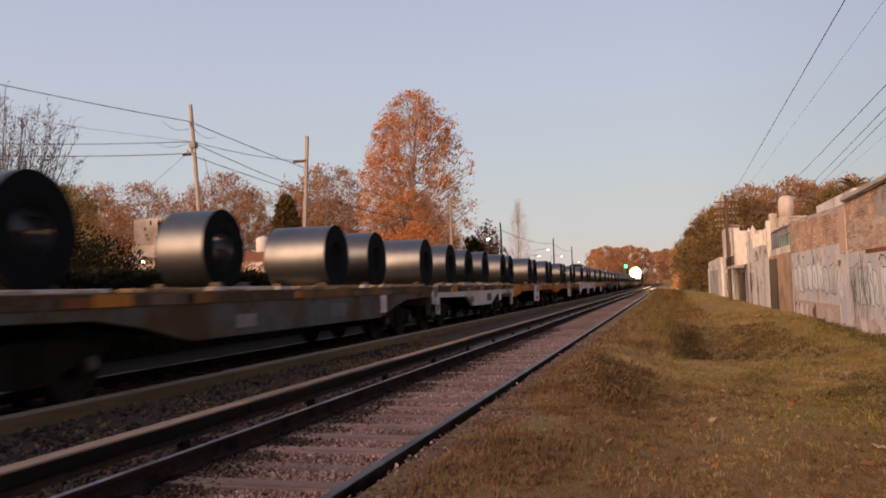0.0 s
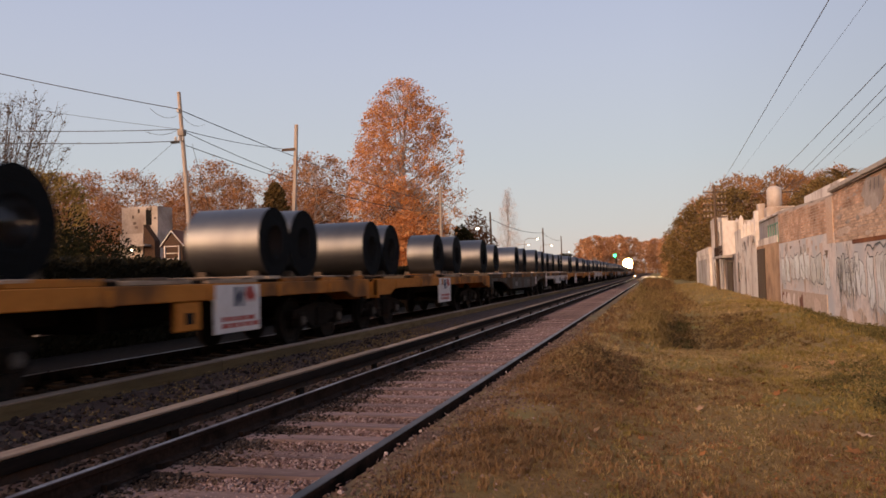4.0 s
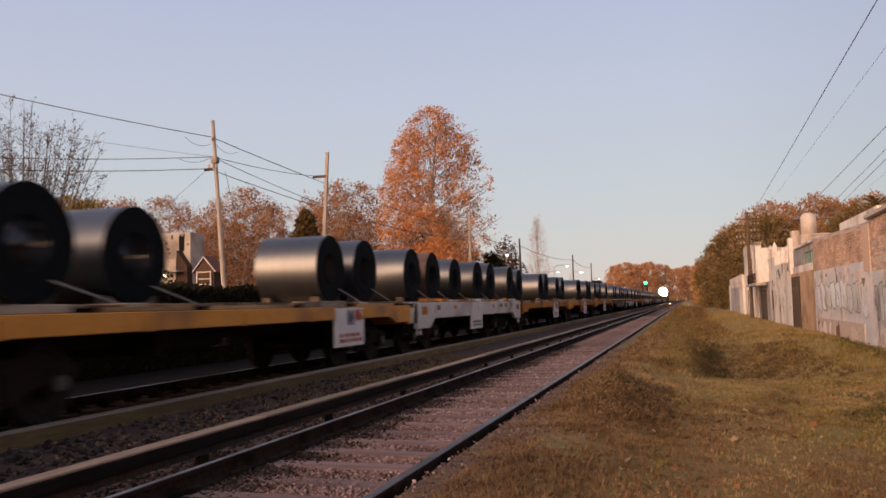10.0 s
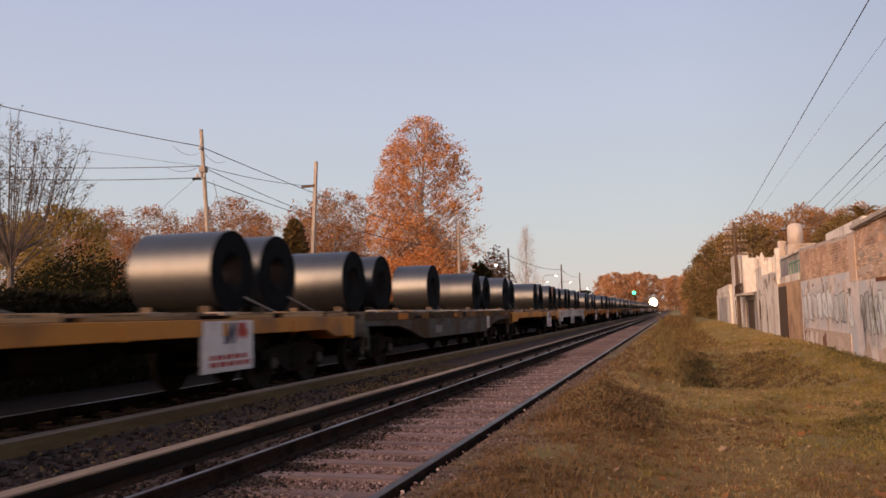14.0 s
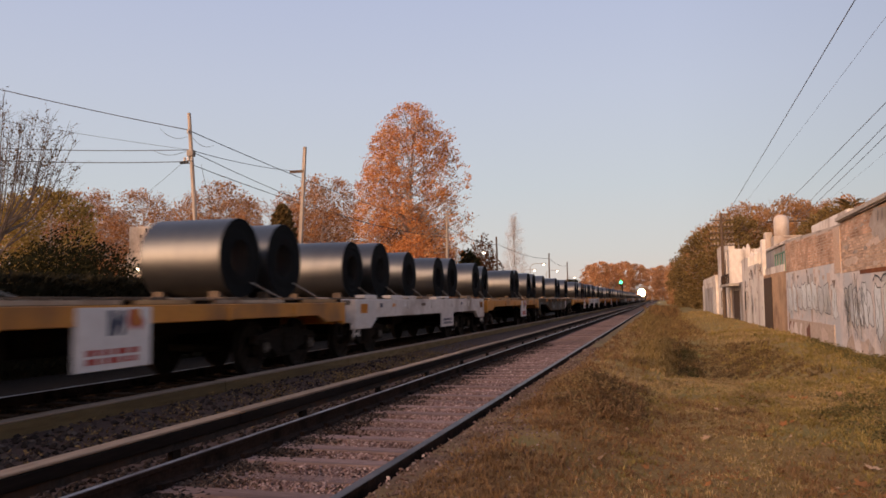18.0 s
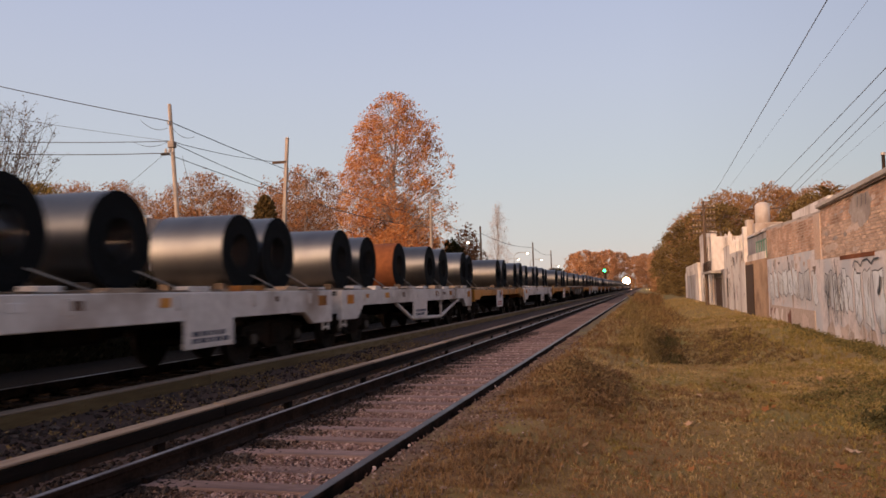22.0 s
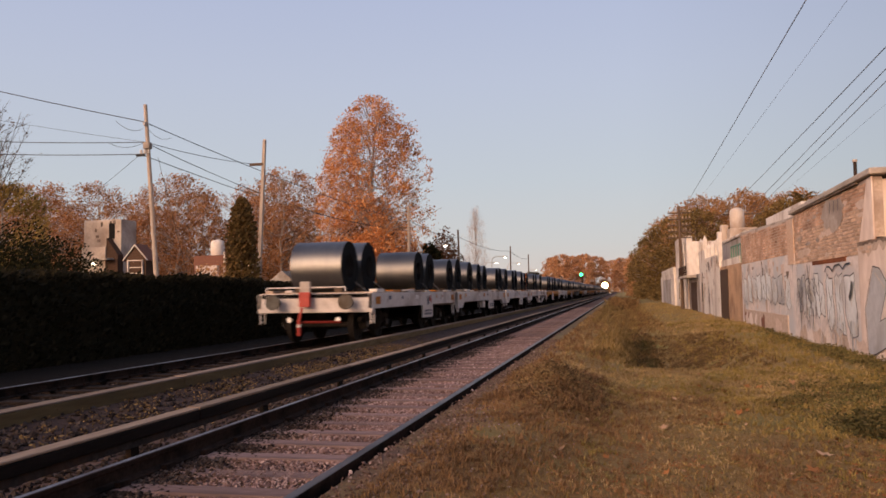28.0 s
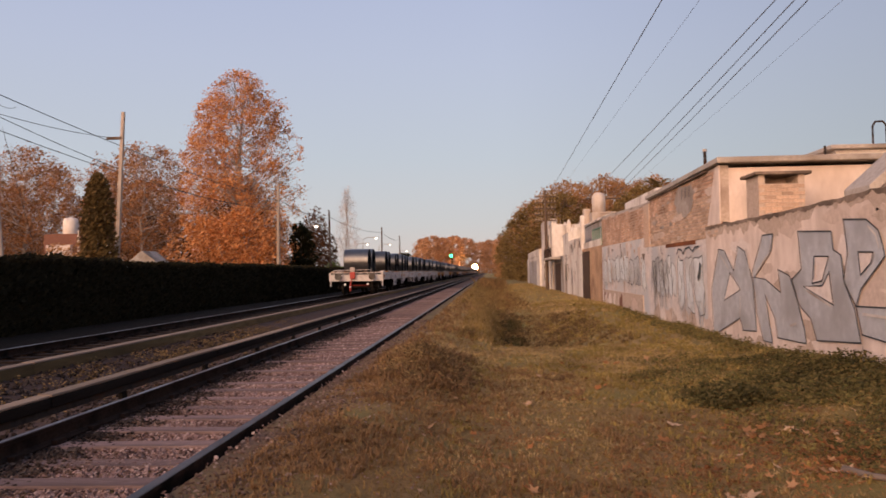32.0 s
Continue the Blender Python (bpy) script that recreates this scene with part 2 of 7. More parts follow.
POLE_DARK = material("dark_pole_wood", (0.09, 0.06, 0.045), (0.16, 0.11, 0.08), 0.9, 0, 14, 0.6, stretch=(1, 1, 0.15))
THIN_WIRE = material("grey_wire", (0.08, 0.08, 0.09), (0.14, 0.14, 0.155), 0.6, 0, 5, 1, bump=0)
CABLE = material("cable_rubber", (0.02, 0.02, 0.022), (0.05, 0.05, 0.055), 0.6, 0, 5, 1, bump=0)
DARK_BARK = material("dark_twig_bark", (0.13, 0.10, 0.085), (0.22, 0.175, 0.15), 0.9, 0, 8, 1.0, (0.09, 0.07, 0.058))
BARK = material("tree_bark", (0.30, 0.235, 0.195), (0.52, 0.43, 0.365), 0.9, 0, 8, 1.0, (0.15, 0.11, 0.08))
ASPHALT = material("asphalt", (0.045, 0.043, 0.042), (0.07, 0.067, 0.065), 0.9, 0, 40, 0.5)
ROOF_TILE = material("roof_tile", (0.16, 0.075, 0.055), (0.25, 0.12, 0.085), 0.85, 0, 10, 0.8)
DARK_VOID = material("dark_interior", (0.01, 0.01, 0.01), (0.025, 0.022, 0.02), 0.9, 0, 5, 1)
GREEN_PAINT = material("green_paint", (0.05, 0.16, 0.11), (0.08, 0.22, 0.15), 0.6, 0, 8, 1)
LEAF_ORANGE = leaf_material("orange_leaves", (0.33, 0.118, 0.040), (0.60, 0.245, 0.085), (0.80, 0.44, 0.21))
LEAF_RUST = leaf_material("rust_leaves", (0.24, 0.115, 0.046), (0.40, 0.20, 0.085), (0.52, 0.30, 0.14))
LEAF_ROW = leaf_material("browned_leaves", (0.21, 0.086, 0.037), (0.38, 0.168, 0.070), (0.58, 0.32, 0.16))
LEAF_OCHRE = leaf_material("ochre_leaves", (0.16, 0.11, 0.03), (0.30, 0.20, 0.058), (0.42, 0.29, 0.095))
LEAF_LAST = leaf_material("last_dry_leaves", (0.10, 0.066, 0.045), (0.17, 0.115, 0.078), (0.27, 0.19, 0.13))
LEAF_FAR = leaf_material("far_autumn_leaves", (0.38, 0.19, 0.095), (0.53, 0.28, 0.145), (0.66, 0.39, 0.22))
LEAF_DULL = leaf_material("dull_brown_leaves", (0.07, 0.032, 0.016), (0.13, 0.058, 0.027), (0.20, 0.095, 0.045))
DARK_RED = material("grimy_red_paint", (0.12, 0.016, 0.012), (0.18, 0.026, 0.018), 0.7, 0, 10, 1)
LEAF_OLIVE = leaf_material("olive_leaves", (0.11, 0.07, 0.027), (0.20, 0.132, 0.048), (0.34, 0.225, 0.088))
LEAF_GREEN = leaf_material("green_leaves", (0.014, 0.015, 0.006), (0.026, 0.025, 0.010), (0.048, 0.042, 0.017))
LEAF_POPLAR = leaf_material("poplar_twigs", (0.50, 0.39, 0.34), (0.62, 0.50, 0.45), (0.72, 0.60, 0.54))
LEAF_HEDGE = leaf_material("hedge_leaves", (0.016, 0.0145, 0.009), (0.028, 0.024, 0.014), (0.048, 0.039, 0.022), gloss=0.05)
HEADLIGHT = glow_material("headlight_glow", (1.0, 0.72, 0.40), 1700.0)
# Dim orange halo: the headlight's glow made as an emissive ring.
LAMP_HALO = glow_material("headlight_halo", (1.0, 0.62, 0.26), 1.6)
TAIL_GLASS = material("reflector_glass", (0.85, 0.80, 0.72), (0.95, 0.9, 0.82), 0.25, 0.0, 5, 1, bump=0)
SIGNAL_GREEN = glow_material("signal_green", (0.01, 0.85, 0.32), 5.0)
LAMP_GLOW = glow_material("street_lamp_glow", (1.0, 0.90, 0.72), 9.0)


# ---- mesh helpers ----
class Builder:
    """Collects vertices and faces of one mesh."""

    def __init__(self):
        self.v, self.f, self.m = [], [], []

    def add(self, verts, faces, mi=0):
        o = len(self.v)
        self.v.extend(verts)
        self.f.extend([tuple(i + o for i in f) for f in faces])
        self.m.extend([mi] * len(faces))
        return self

    def box(self, x0, x1, y0, y1, z0, z1, mi=0):
        return self.add([(x0, y0, z0), (x1, y0, z0), (x1, y1, z0), (x0, y1, z0), (x0, y0, z1), (x1, y0, z1), (x1, y1, z1), (x0, y1, z1)],
                        [(0, 3, 2, 1), (4, 5, 6, 7), (0, 1, 5, 4), (1, 2, 6, 5), (2, 3, 7, 6), (3, 0, 4, 7)], mi)

    def tube(self, p0, p1, r0, r1=None, n=8, caps=True, mi=0):
        r1 = r0 if r1 is None else r1
        a, b = Vector(p0), Vector(p1)
        d = (b - a).normalized()
        u = d.orthogonal().normalized()
        w = d.cross(u)
        verts = []
        for c, r in ((a, r0), (b, r1)):
            for k in range(n):
                t = 2 * math.pi * k / n
                verts.append(tuple(c + (u * math.cos(t) + w * math.sin(t)) * r))
        faces = [(k, (k + 1) % n, n + (k + 1) % n, n + k) for k in range(n)]
        if caps:
            faces += [tuple(range(n - 1, -1, -1)), tuple(range(n, 2 * n))]
        return self.add(verts, faces, mi)

    def prism(self, outline, x0, x1, mi=0):
        """An outline of (y, z) points pushed from x0 to x1."""
        n = len(outline)
        verts = [(x0, y, z) for y, z in outline] + [(x1, y, z) for y, z in outline]
        faces = [tuple(range(n)), tuple(range(2 * n - 1, n - 1, -1))] + [(k, n + k, n + (k + 1) % n, (k + 1) % n) for k in range(n)]
        return self.add(verts, faces, mi)

    def prism_y(self, outline, y0, y1, mi=0):
        """An outline of (x, z) points pushed from y0 to y1."""
        n = len(outline)
        verts = [(x, y0, z) for x, z in outline] + [(x, y1, z) for x, z in outline]
        faces = [tuple(range(n)), tuple(range(2 * n - 1, n - 1, -1))] + [(k, n + k, n + (k + 1) % n, (k + 1) % n) for k in range(n)]
        return self.add(verts, faces, mi)

    def lathe_x(self, rings, n=32, mi=0, closed=True):
        """Rings of (x, radius) turned round the x axis."""
        verts, k = [], len(rings)
        for x, r in rings:
            verts += [(x, r * math.cos(2 * math.pi * i / n), r * math.sin(2 * math.pi * i / n)) for i in range(n)]
        faces = []
        for j in range(k if closed else k - 1):
            a, b = j * n, ((j + 1) % k) * n
            faces += [(a + i, a + (i + 1) % n, b + (i + 1) % n, b + i) for i in range(n)]
        return self.add(verts, faces, mi)

    def lathe_z(self, rings, n=16, mi=0):
        verts, k = [], len(rings)
        for r, z in rings:
            verts += [(r * math.cos(2 * math.pi * i / n), r * math.sin(2 * math.pi * i / n), z) for i in range(n)]
        faces = []
        for j in range(k - 1):
            a, b = j * n, (j + 1) * n
            faces += [(a + i, a + (i + 1) % n, b + (i + 1) % n, b + i) for i in range(n)]
        faces += [tuple(range(n - 1, -1, -1)), tuple(range((k - 1) * n, k * n))]
        return self.add(verts, faces, mi)

    def mesh(self, name, mats, smooth=False, bevel=0.0):
        me = bpy.data.meshes.new(name)
        me.from_pydata(self.v, [], self.f)
        for m in (mats if isinstance(mats, (list, tuple)) else [mats]):
            me.materials.append(m)
        bm = bmesh.new()
        bm.from_mesh(me)
        if len(bm.faces) < 3000:
            bmesh.ops.recalc_face_normals(bm, faces=bm.faces)
        if bevel:
            bmesh.ops.bevel(bm, geom=[e for e in bm.edges if e.is_manifold and e.calc_face_angle(0) > 0.6], offset=bevel, segments=1, affect="EDGES", clamp_overlap=True)
        elif any(self.m):
            for f, i in zip(bm.faces, self.m):
                f.material_index = i
        for f in bm.faces:
            f.smooth = smooth
        bm.to_mesh(me)
        bm.free()
        if smooth:
            me.set_sharp_from_angle(angle=radians(35))
        return me


def part(name, b, mat, parent=None, label="", m=None, smooth=False, bevel=0.0):
    """Links a builder (or a ready mesh) as ONE mesh object under a thing or a part."""
    ob = new(name, b if isinstance(b, bpy.types.Mesh) else b.mesh(name, mat, smooth, bevel))
    if parent:
        ob.parent = parent
    if m is not None:
        ob.matrix_basis = m
    return tagged(ob, label)


def thing(name, label, category, group="", kind="", m=None):
    ob = new(name)
    ob.empty_display_size = 0.3
    if m is not None:
        ob.matrix_basis = m
    return tagged(ob, label, category, group, kind)


# ---- ground ----
NEAR_X, FAR_X = -2.93, -7.87       # centre lines of the two tracks; rail tops lie at z = 0
GAUGE = 1.74                        # between the middles of the rail heads
WALL_X = 4.8                        # face of the boundary wall
HEDGE_X = -12.2


def smooth(a, b, x):
    t = min(1.0, max(0.0, (x - a) / (b - a)))
    return t * t * (3 - 2 * t)


def ground_z(x, y):
    """Height of the soil: the ballast bed, the grass verge with its hollow, the street beyond the hedge."""
    bed = -0.21 + 0.155 * smooth(-2.04, -1.96, x) + 0.19 * smooth(-6.42, -6.14, x) * (1 - smooth(-6.05, -4.9, x))
    verge = -0.30 + 0.10 * smooth(2.0, 4.6, x) + 0.03 * noise.noise((x * 0.9, y * 0.7, 3.0)) + 0.05 * noise.noise((x * 0.25, y * 0.2, 8.0))
    z = bed + (verge - bed) * smooth(-1.4, 0.2, x)
    if 15.5 < y < 40 and -1.2 < x < 4.8:        # a drain hollow with a sharp near lip, a bank beside it and a mound behind
        lip = 16.25 + 0.12 * noise.noise((x * 1.5, 2.0, 0.0))
        cut = smooth(lip, lip + 0.6, y) * (1 - smooth(19.0, 28.5, y)) * smooth(-0.15, 0.6, x) * (1 - smooth(1.3, 3.3, x))
        z -= 0.62 * cut
        z += 0.24 * math.exp(-((x - 2.9) / 1.5) ** 2 - ((y - 31.5) / 4.2) ** 2)
        z += 0.16 * math.exp(-((x + 0.25) / 0.36) ** 2) * smooth(16.4, 19.0, y) * (1 - smooth(27.0, 34.0, y))
    z += 0.17 * math.exp(-((x + 0.98) / 0.42) ** 2 - ((y - 11.7) / 1.15) ** 2) * (1 + 0.5 * noise.noise((x * 4, y * 4, 1.0)))
    z += 0.16 * smooth(3.6, 4.7, x) * smooth(16, 10, y)
    if -1.0 < x < 4.8 and 2 < y < 30:
        z += 0.022 * noise.noise((x * 2.6, y * 2.2, 6.0)) * smooth(-1.0, 0.0, x)
    return z


def axis(stops):
    out = []
    for a, b, step in stops:
        k = max(1, int(round((b - a) / step)))
        out += [a + (b - a) * i / k for i in range(k)]
    return out + [stops[-1][1]]


def build_ground():
    xs = axis([(-2500, -200, 400), (-200, -40, 40), (-40, -10, 5), (-10, -6.6, 1.1), (-6.6, -4.6, 0.14), (-4.6, -3.4, 0.4), (-3.4, -2.1, 0.26), (-2.1, -1.6, 0.05), (-1.6, 5, 0.12), (5, 40, 7), (40, 200, 40), (200, 2500, 400)])
    ys = axis([(-1500, -60, 300), (-60, -6, 9), (-6, 2, 1), (2, 30, 0.13), (30, 60, 0.8), (60, 200, 10), (200, 3000, 400)])
    b = Builder()
    nx = len(xs)
    verts = [(x, y, ground_z(x, y)) for y in ys for x in xs]
    faces = [(j * nx + i, j * nx + i + 1, (j + 1) * nx + i + 1, (j + 1) * nx + i) for j in range(len(ys) - 1) for i in range(nx - 1)]
    b.add(verts, faces)
    return tagged(part("ground", b, GROUND, smooth=True), "dry autumn grass and bare soil beside the railway", "ground", kind="structure")


def ground_material():
    """Soil under the tracks, dry grass with bare and green patches on the verge."""
    m = material("verge_soil", (0.17, 0.098, 0.041), (0.29, 0.175, 0.075), 0.95, 0, 22, 0.55, (0.19, 0.145, 0.052), 0.58, bump=0.9)
    n, l = m.node_tree.nodes, m.node_tree.links
    b = n["Principled BSDF"]
    old = b.inputs["Base Color"].links[0].from_socket
    tc, sep, noi, add, ramp, mix = (n.new(k) for k in ("ShaderNodeTexCoord", "ShaderNodeSeparateXYZ", "ShaderNodeTexNoise", "ShaderNodeMath", "ShaderNodeValToRGB", "ShaderNodeMix"))
    l.new(tc.outputs["Object"], sep.inputs[0])
    l.new(tc.outputs["Object"], noi.inputs["Vector"])
    noi.inputs["Scale"].default_value, noi.inputs["Detail"].default_value = 1.3, 5
    add.operation = "MULTIPLY_ADD"
    add.inputs[1].default_value = 1.6
    l.new(noi.outputs["Fac"], add.inputs[0])
    l.new(sep.outputs["X"], add.inputs[2])
    mr = n.new("ShaderNodeMapRange")
    mr.inputs["From Min"].default_value, mr.inputs["From Max"].default_value = -1.55, -0.45
    l.new(add.outputs[0], mr.inputs["Value"])
    mix.data_type = "RGBA"
    l.new(mr.outputs["Result"], mix.inputs["Factor"])
    bed = n.new("ShaderNodeValToRGB")
    bed.color_ramp.elements[0].color, bed.color_ramp.elements[1].color = (0.07, 0.04, 0.032, 1), (0.19, 0.122, 0.10, 1)
    fine = n.new("ShaderNodeTexNoise")
    fine.inputs["Scale"].default_value, fine.inputs["Detail"].default_value = 30, 5
    l.new(tc.outputs["Object"], fine.inputs["Vector"])
    l.new(fine.outputs["Fac"], bed.inputs["Fac"])
    # Bed sinks to near black towards the hedge, whose shade is in the colour.
    shaded_bed = n.new("ShaderNodeMix")
    shaded_bed.data_type = "RGBA"
    shade_range = n.new("ShaderNodeMapRange")
    shade_range.inputs["From Min"].default_value, shade_range.inputs["From Max"].default_value = -3.4, -7.0
    l.new(add.outputs[0], shade_range.inputs["Value"])
    l.new(shade_range.outputs["Result"], shaded_bed.inputs["Factor"])
    l.new(bed.outputs["Color"], shaded_bed.inputs["A"])
    shaded_bed.inputs["B"].default_value = (0.018, 0.013, 0.010, 1)
    l.new(shaded_bed.outputs["Result"], mix.inputs["A"])
    l.new(old, mix.inputs["B"])
    pale, turf, far = n.new("ShaderNodeMix"), n.new("ShaderNodeMapRange"), n.new("ShaderNodeMath")
    pale.data_type, pale.blend_type = "RGBA", "MULTIPLY"
    far.operation = "MULTIPLY_ADD"
    far.inputs[1].default_value = 14.0
    l.new(noi.outputs["Fac"], far.inputs[0])
    l.new(sep.outputs["Y"], far.inputs[2])
    turf.inputs["From Min"].default_value, turf.inputs["From Max"].default_value = 10.5, 25.0
    l.new(far.outputs[0], turf.inputs["Value"])
    l.new(turf.outputs["Result"], pale.inputs["Factor"])
    l.new(old, pale.inputs["A"])
    pale.inputs["B"].default_value = (1.15, 1.35, 1.35, 1)
    l.new(pale.outputs["Result"], mix.inputs["B"])
    l.new(mix.outputs["Result"], b.inputs["Base Color"])
    return m


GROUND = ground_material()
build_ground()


# ---- tracks ----
def rail_profile(b, x, y0, y1):
    foot = [(-0.07, -0.16), (0.07, -0.16), (0.07, -0.148), (0.012, -0.125), (0.012, -0.045), (0.035, -0.035), (0.035, -0.008), (-0.035, -0.008), (-0.035, -0.035), (-0.012, -0.045), (-0.012, -0.125), (-0.07, -0.148)]
    b.prism_y([(x + u, w) for u, w in foot], y0, y1)


def build_track(cx, label):
    t = thing("railway_track", label, "railway track", "two parallel tracks", "structure")
    for sgn in (-1, 1):
        x = cx + sgn * GAUGE / 2
        b = Builder()
        rail_profile(b, x, -40, 900)
        rail = part("rail", b, RUSTY_RAIL, t, "rust-brown steel rail")
        h = Builder()
        bright = cx == NEAR_X and sgn < 0
        u = 0.004 if bright else 0.0
        if cx == NEAR_X and sgn > 0:
            h.prism_y([(x - 0.034, -0.008), (x + 0.034, -0.008), (x + 0.030, -0.003), (x - 0.030, 0.0)], -40, 900)
        else:
            h.prism_y([(x - 0.020 + u, -0.008), (x + 0.012 + u, -0.008), (x + 0.009 + u, -0.0055), (x - 0.016 + u, 0.0)], -40, 900)
        part("rail_head", h, DULL_HEAD if cx == NEAR_X and sgn > 0 else RAIL_HEAD, rail, "dull worn running surface" if cx == NEAR_X and sgn > 0 else "polished running surface")
    return t


track_near = build_track(NEAR_X, "broad-gauge railway track on wooden sleepers, weathered ballast")
track_far = build_track(FAR_X, "broad-gauge railway track carrying the coil train")


def build_conductor(x0, x1, z, skirt, joints, near_label, lit_side):
    """A conductor rail under timber cover boards on brackets."""
    t = thing("conductor_rail", near_label, "conductor rail", "conductor rails between the tracks", "structure")
    b = Builder()
    b.prism_y([(x0 + 0.02, z - 0.19), (x1 - 0.02, z - 0.19), (x1 - 0.05, z - 0.08), (x0 + 0.03, z - 0.08)], -30, 700)
    part("rail", b, DARK_IRON, t, "dark iron current rail")
    for i in range(len(joints) - 1):
        a, c = joints[i] + 0.012, joints[i + 1] - 0.012
        tilt = random.uniform(-0.006, 0.006)
        b = Builder()
        b.box(x0, x1, a, c, z - 0.022, z + tilt)
        part("cover_board", b, BOARD, t, "", bevel=0.006)
        b = Builder()
        b.box(x1 - 0.045, x1 + 0.006, a - 0.004, c + 0.004, z - skirt, z - 0.026)
        part("side_board", b, BROWN_BOARD if lit_side else SIDE_BOARD, t, "brown timber side board" if lit_side else "timber side board coloured black for its shade", bevel=0.006)
    y = joints[0] + 1.5
    while y < 70:
        b = Builder()
        b.box(x0 + 0.05, x1 - 0.05, y - 0.06, y + 0.06, -0.26, z - 0.19)
        part("bracket", b, GREASY, t)
        y += 2.6
    return t


def joint_list(first, step, last):
    out, y = [], first
    while y < last:
        out.append(y + random.uniform(-0.15, 0.15))
        y += step
    return out + [600.0]


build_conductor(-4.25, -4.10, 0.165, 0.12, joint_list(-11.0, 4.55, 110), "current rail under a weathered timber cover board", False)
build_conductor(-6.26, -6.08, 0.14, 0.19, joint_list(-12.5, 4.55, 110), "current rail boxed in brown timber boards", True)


# ---- the coil train ----
DECK, HALF = 1.33, 1.6             # deck height, half width of the wagons
SPEED = 6.7
REAR = 19.32 - 28 * SPEED           # where the train's tail stands at 0 s
JOINTS = [0.0, 11.0, 24.6, 36.5, 50.1, 63.2, 76.4, 89.8, 105.6, 119.3, 132.2, 145.7, 158.7, 172.2, 188.4, 200.5]
KINDS = ["white", "white", "white", "truss", "yellow", "white", "yellow", "grey", "yellow", "white", "orange", "orange", "orange", "grey", "pale", "orange"]
BADGES = [6.3, 19.5, 31.5, 42.9, 55.8, 71.0, 84.8, None, 115.5, 125.2, 140.8, 152.6, 165.1, None, None, 206.5]
COILS = [1.0, 2.6, 8.3, 10.0, 13.3, 15.45, 17.95, 21.0, 22.7, 26.7, 28.3, 30.3, 33.8, 35.3, 38.8, 40.7, 44.2, 47.0, 48.9, 52.1, 53.6, 60.0, 61.6,
         65.2, 67.0, 69.6, 72.8, 74.5, 78.5, 80.2, 86.0, 87.8, 91.4, 93.2, 98.2, 103.2, 105.0, 108.2, 110.2, 116.3, 118.2, 121.4, 123.3, 125.8,
         128.6, 130.8, 134.1, 135.9, 141.8, 143.3, 147.2, 148.9, 155.3, 156.8, 160.8, 162.45, 168.2, 170.0, 174.4, 179.2, 183.5, 186.1, 190.2,
         193.2, 195.9, 198.4]
NARROW = {44.2: 0.98, 98.2: 1.14, 141.8: 1.30, 168.2: 0.95, 179.2: 0.92, 8.3: 1.4, 147.2: 1.3, 78.5: 1.34}     # coils of less than the usual width
RUSTY = {44.2: RUST_COIL, 123.3: BROWN_COIL}
for k in range(13):                # the head of the train, far off
    JOINTS.append(JOINTS[-1] + 13.2)
    KINDS.append(["orange", "white", "yellow", "grey"][k % 4])
    BADGES.append(JOINTS[-1] + 6.5)
    if JOINTS[-1] < 365:
        COILS += [JOINTS[-2] + d for d in (2.0, 3.9, 9.0, 10.9)]
JOINTS, KINDS, BADGES = JOINTS[:30], KINDS[:28], BADGES[:28]
MOVING = []                        # (thing, s along the train, x, z)


SHARED = {}


def wheelset(parent, y):
    b = Builder()
    for sg in (-1, 1):
        x = sg * 0.87
        b.lathe_x([(x - 0.065 * sg, 0.0), (x - 0.065 * sg, 0.49), (x - 0.03 * sg, 0.49), (x - 0.03 * sg, 0.46), (x + 0.065 * sg, 0.455), (x + 0.065 * sg, 0.38), (x + 0.03 * sg, 0.36), (x + 0.03 * sg, 0.16), (x + 0.08 * sg, 0.14), (x + 0.08 * sg, 0.0)], 24, closed=False)
    b.tube((-1.1, 0, 0), (1.1, 0, 0), 0.075, n=10)
    return part("wheelset", b, WHEEL, parent, "pair of worn steel wheels on an axle", pose(0, y, 0.46), smooth=True)


def bogie(parent, y):
    b = Builder()
    for sg in (-1, 1):
        x0, x1 = sg * 1.02, sg * 1.14
        b.prism([(y - 1.25, 0.55), (y - 0.55, 0.42), (y - 0.3, 0.28), (y + 0.3, 0.28), (y + 0.55, 0.42), (y + 1.25, 0.55), (y + 1.2, 0.68), (y + 0.35, 0.78), (y - 0.35, 0.78), (y - 1.2, 0.68)], min(x0, x1), max(x0, x1))
        for w in (-0.9, 0.9):
            b.box(min(x0, x1) - 0.03, max(x0, x1) + 0.05, y + w - 0.15, y + w + 0.15, 0.34, 0.62)
        for w in (-0.14, 0.0, 0.14):
            b.tube((sg * 1.16, y + w, 0.34), (sg * 1.16, y + w, 0.72), 0.055, n=8)
    b.box(-1.05, 1.05, y - 0.2, y + 0.2, 0.45, 0.8)
    part("bogie_frame", b, GREASY, parent, "greasy cast bogie frame", bevel=0.01)
    for sg in (-1, 1):
        for w in (-0.9, 0.9):
            part("axle_cap", Builder().tube((sg * 1.19, y + w, 0.47), (sg * 1.225, y + w, 0.47), 0.095, 0.08, 14), AXLE_CAP, parent, "dusty pale axle end cap", smooth=True)
    return [wheelset(parent, y - 0.9), wheelset(parent, y + 0.9)]


def coupler(parent, y, sg):
    b = Builder()
    b.box(-0.12, 0.12, min(y, y + sg * 0.35), max(y, y + sg * 0.35), 0.72, 0.98)
    b.box(-0.2, 0.2, min(y + sg * 0.2, y + sg * 0.42), max(y + sg * 0.2, y + sg * 0.42), 0.68, 1.02)
    part("coupler", b, DARK_IRON, parent, "dark iron knuckle coupler", bevel=0.02)


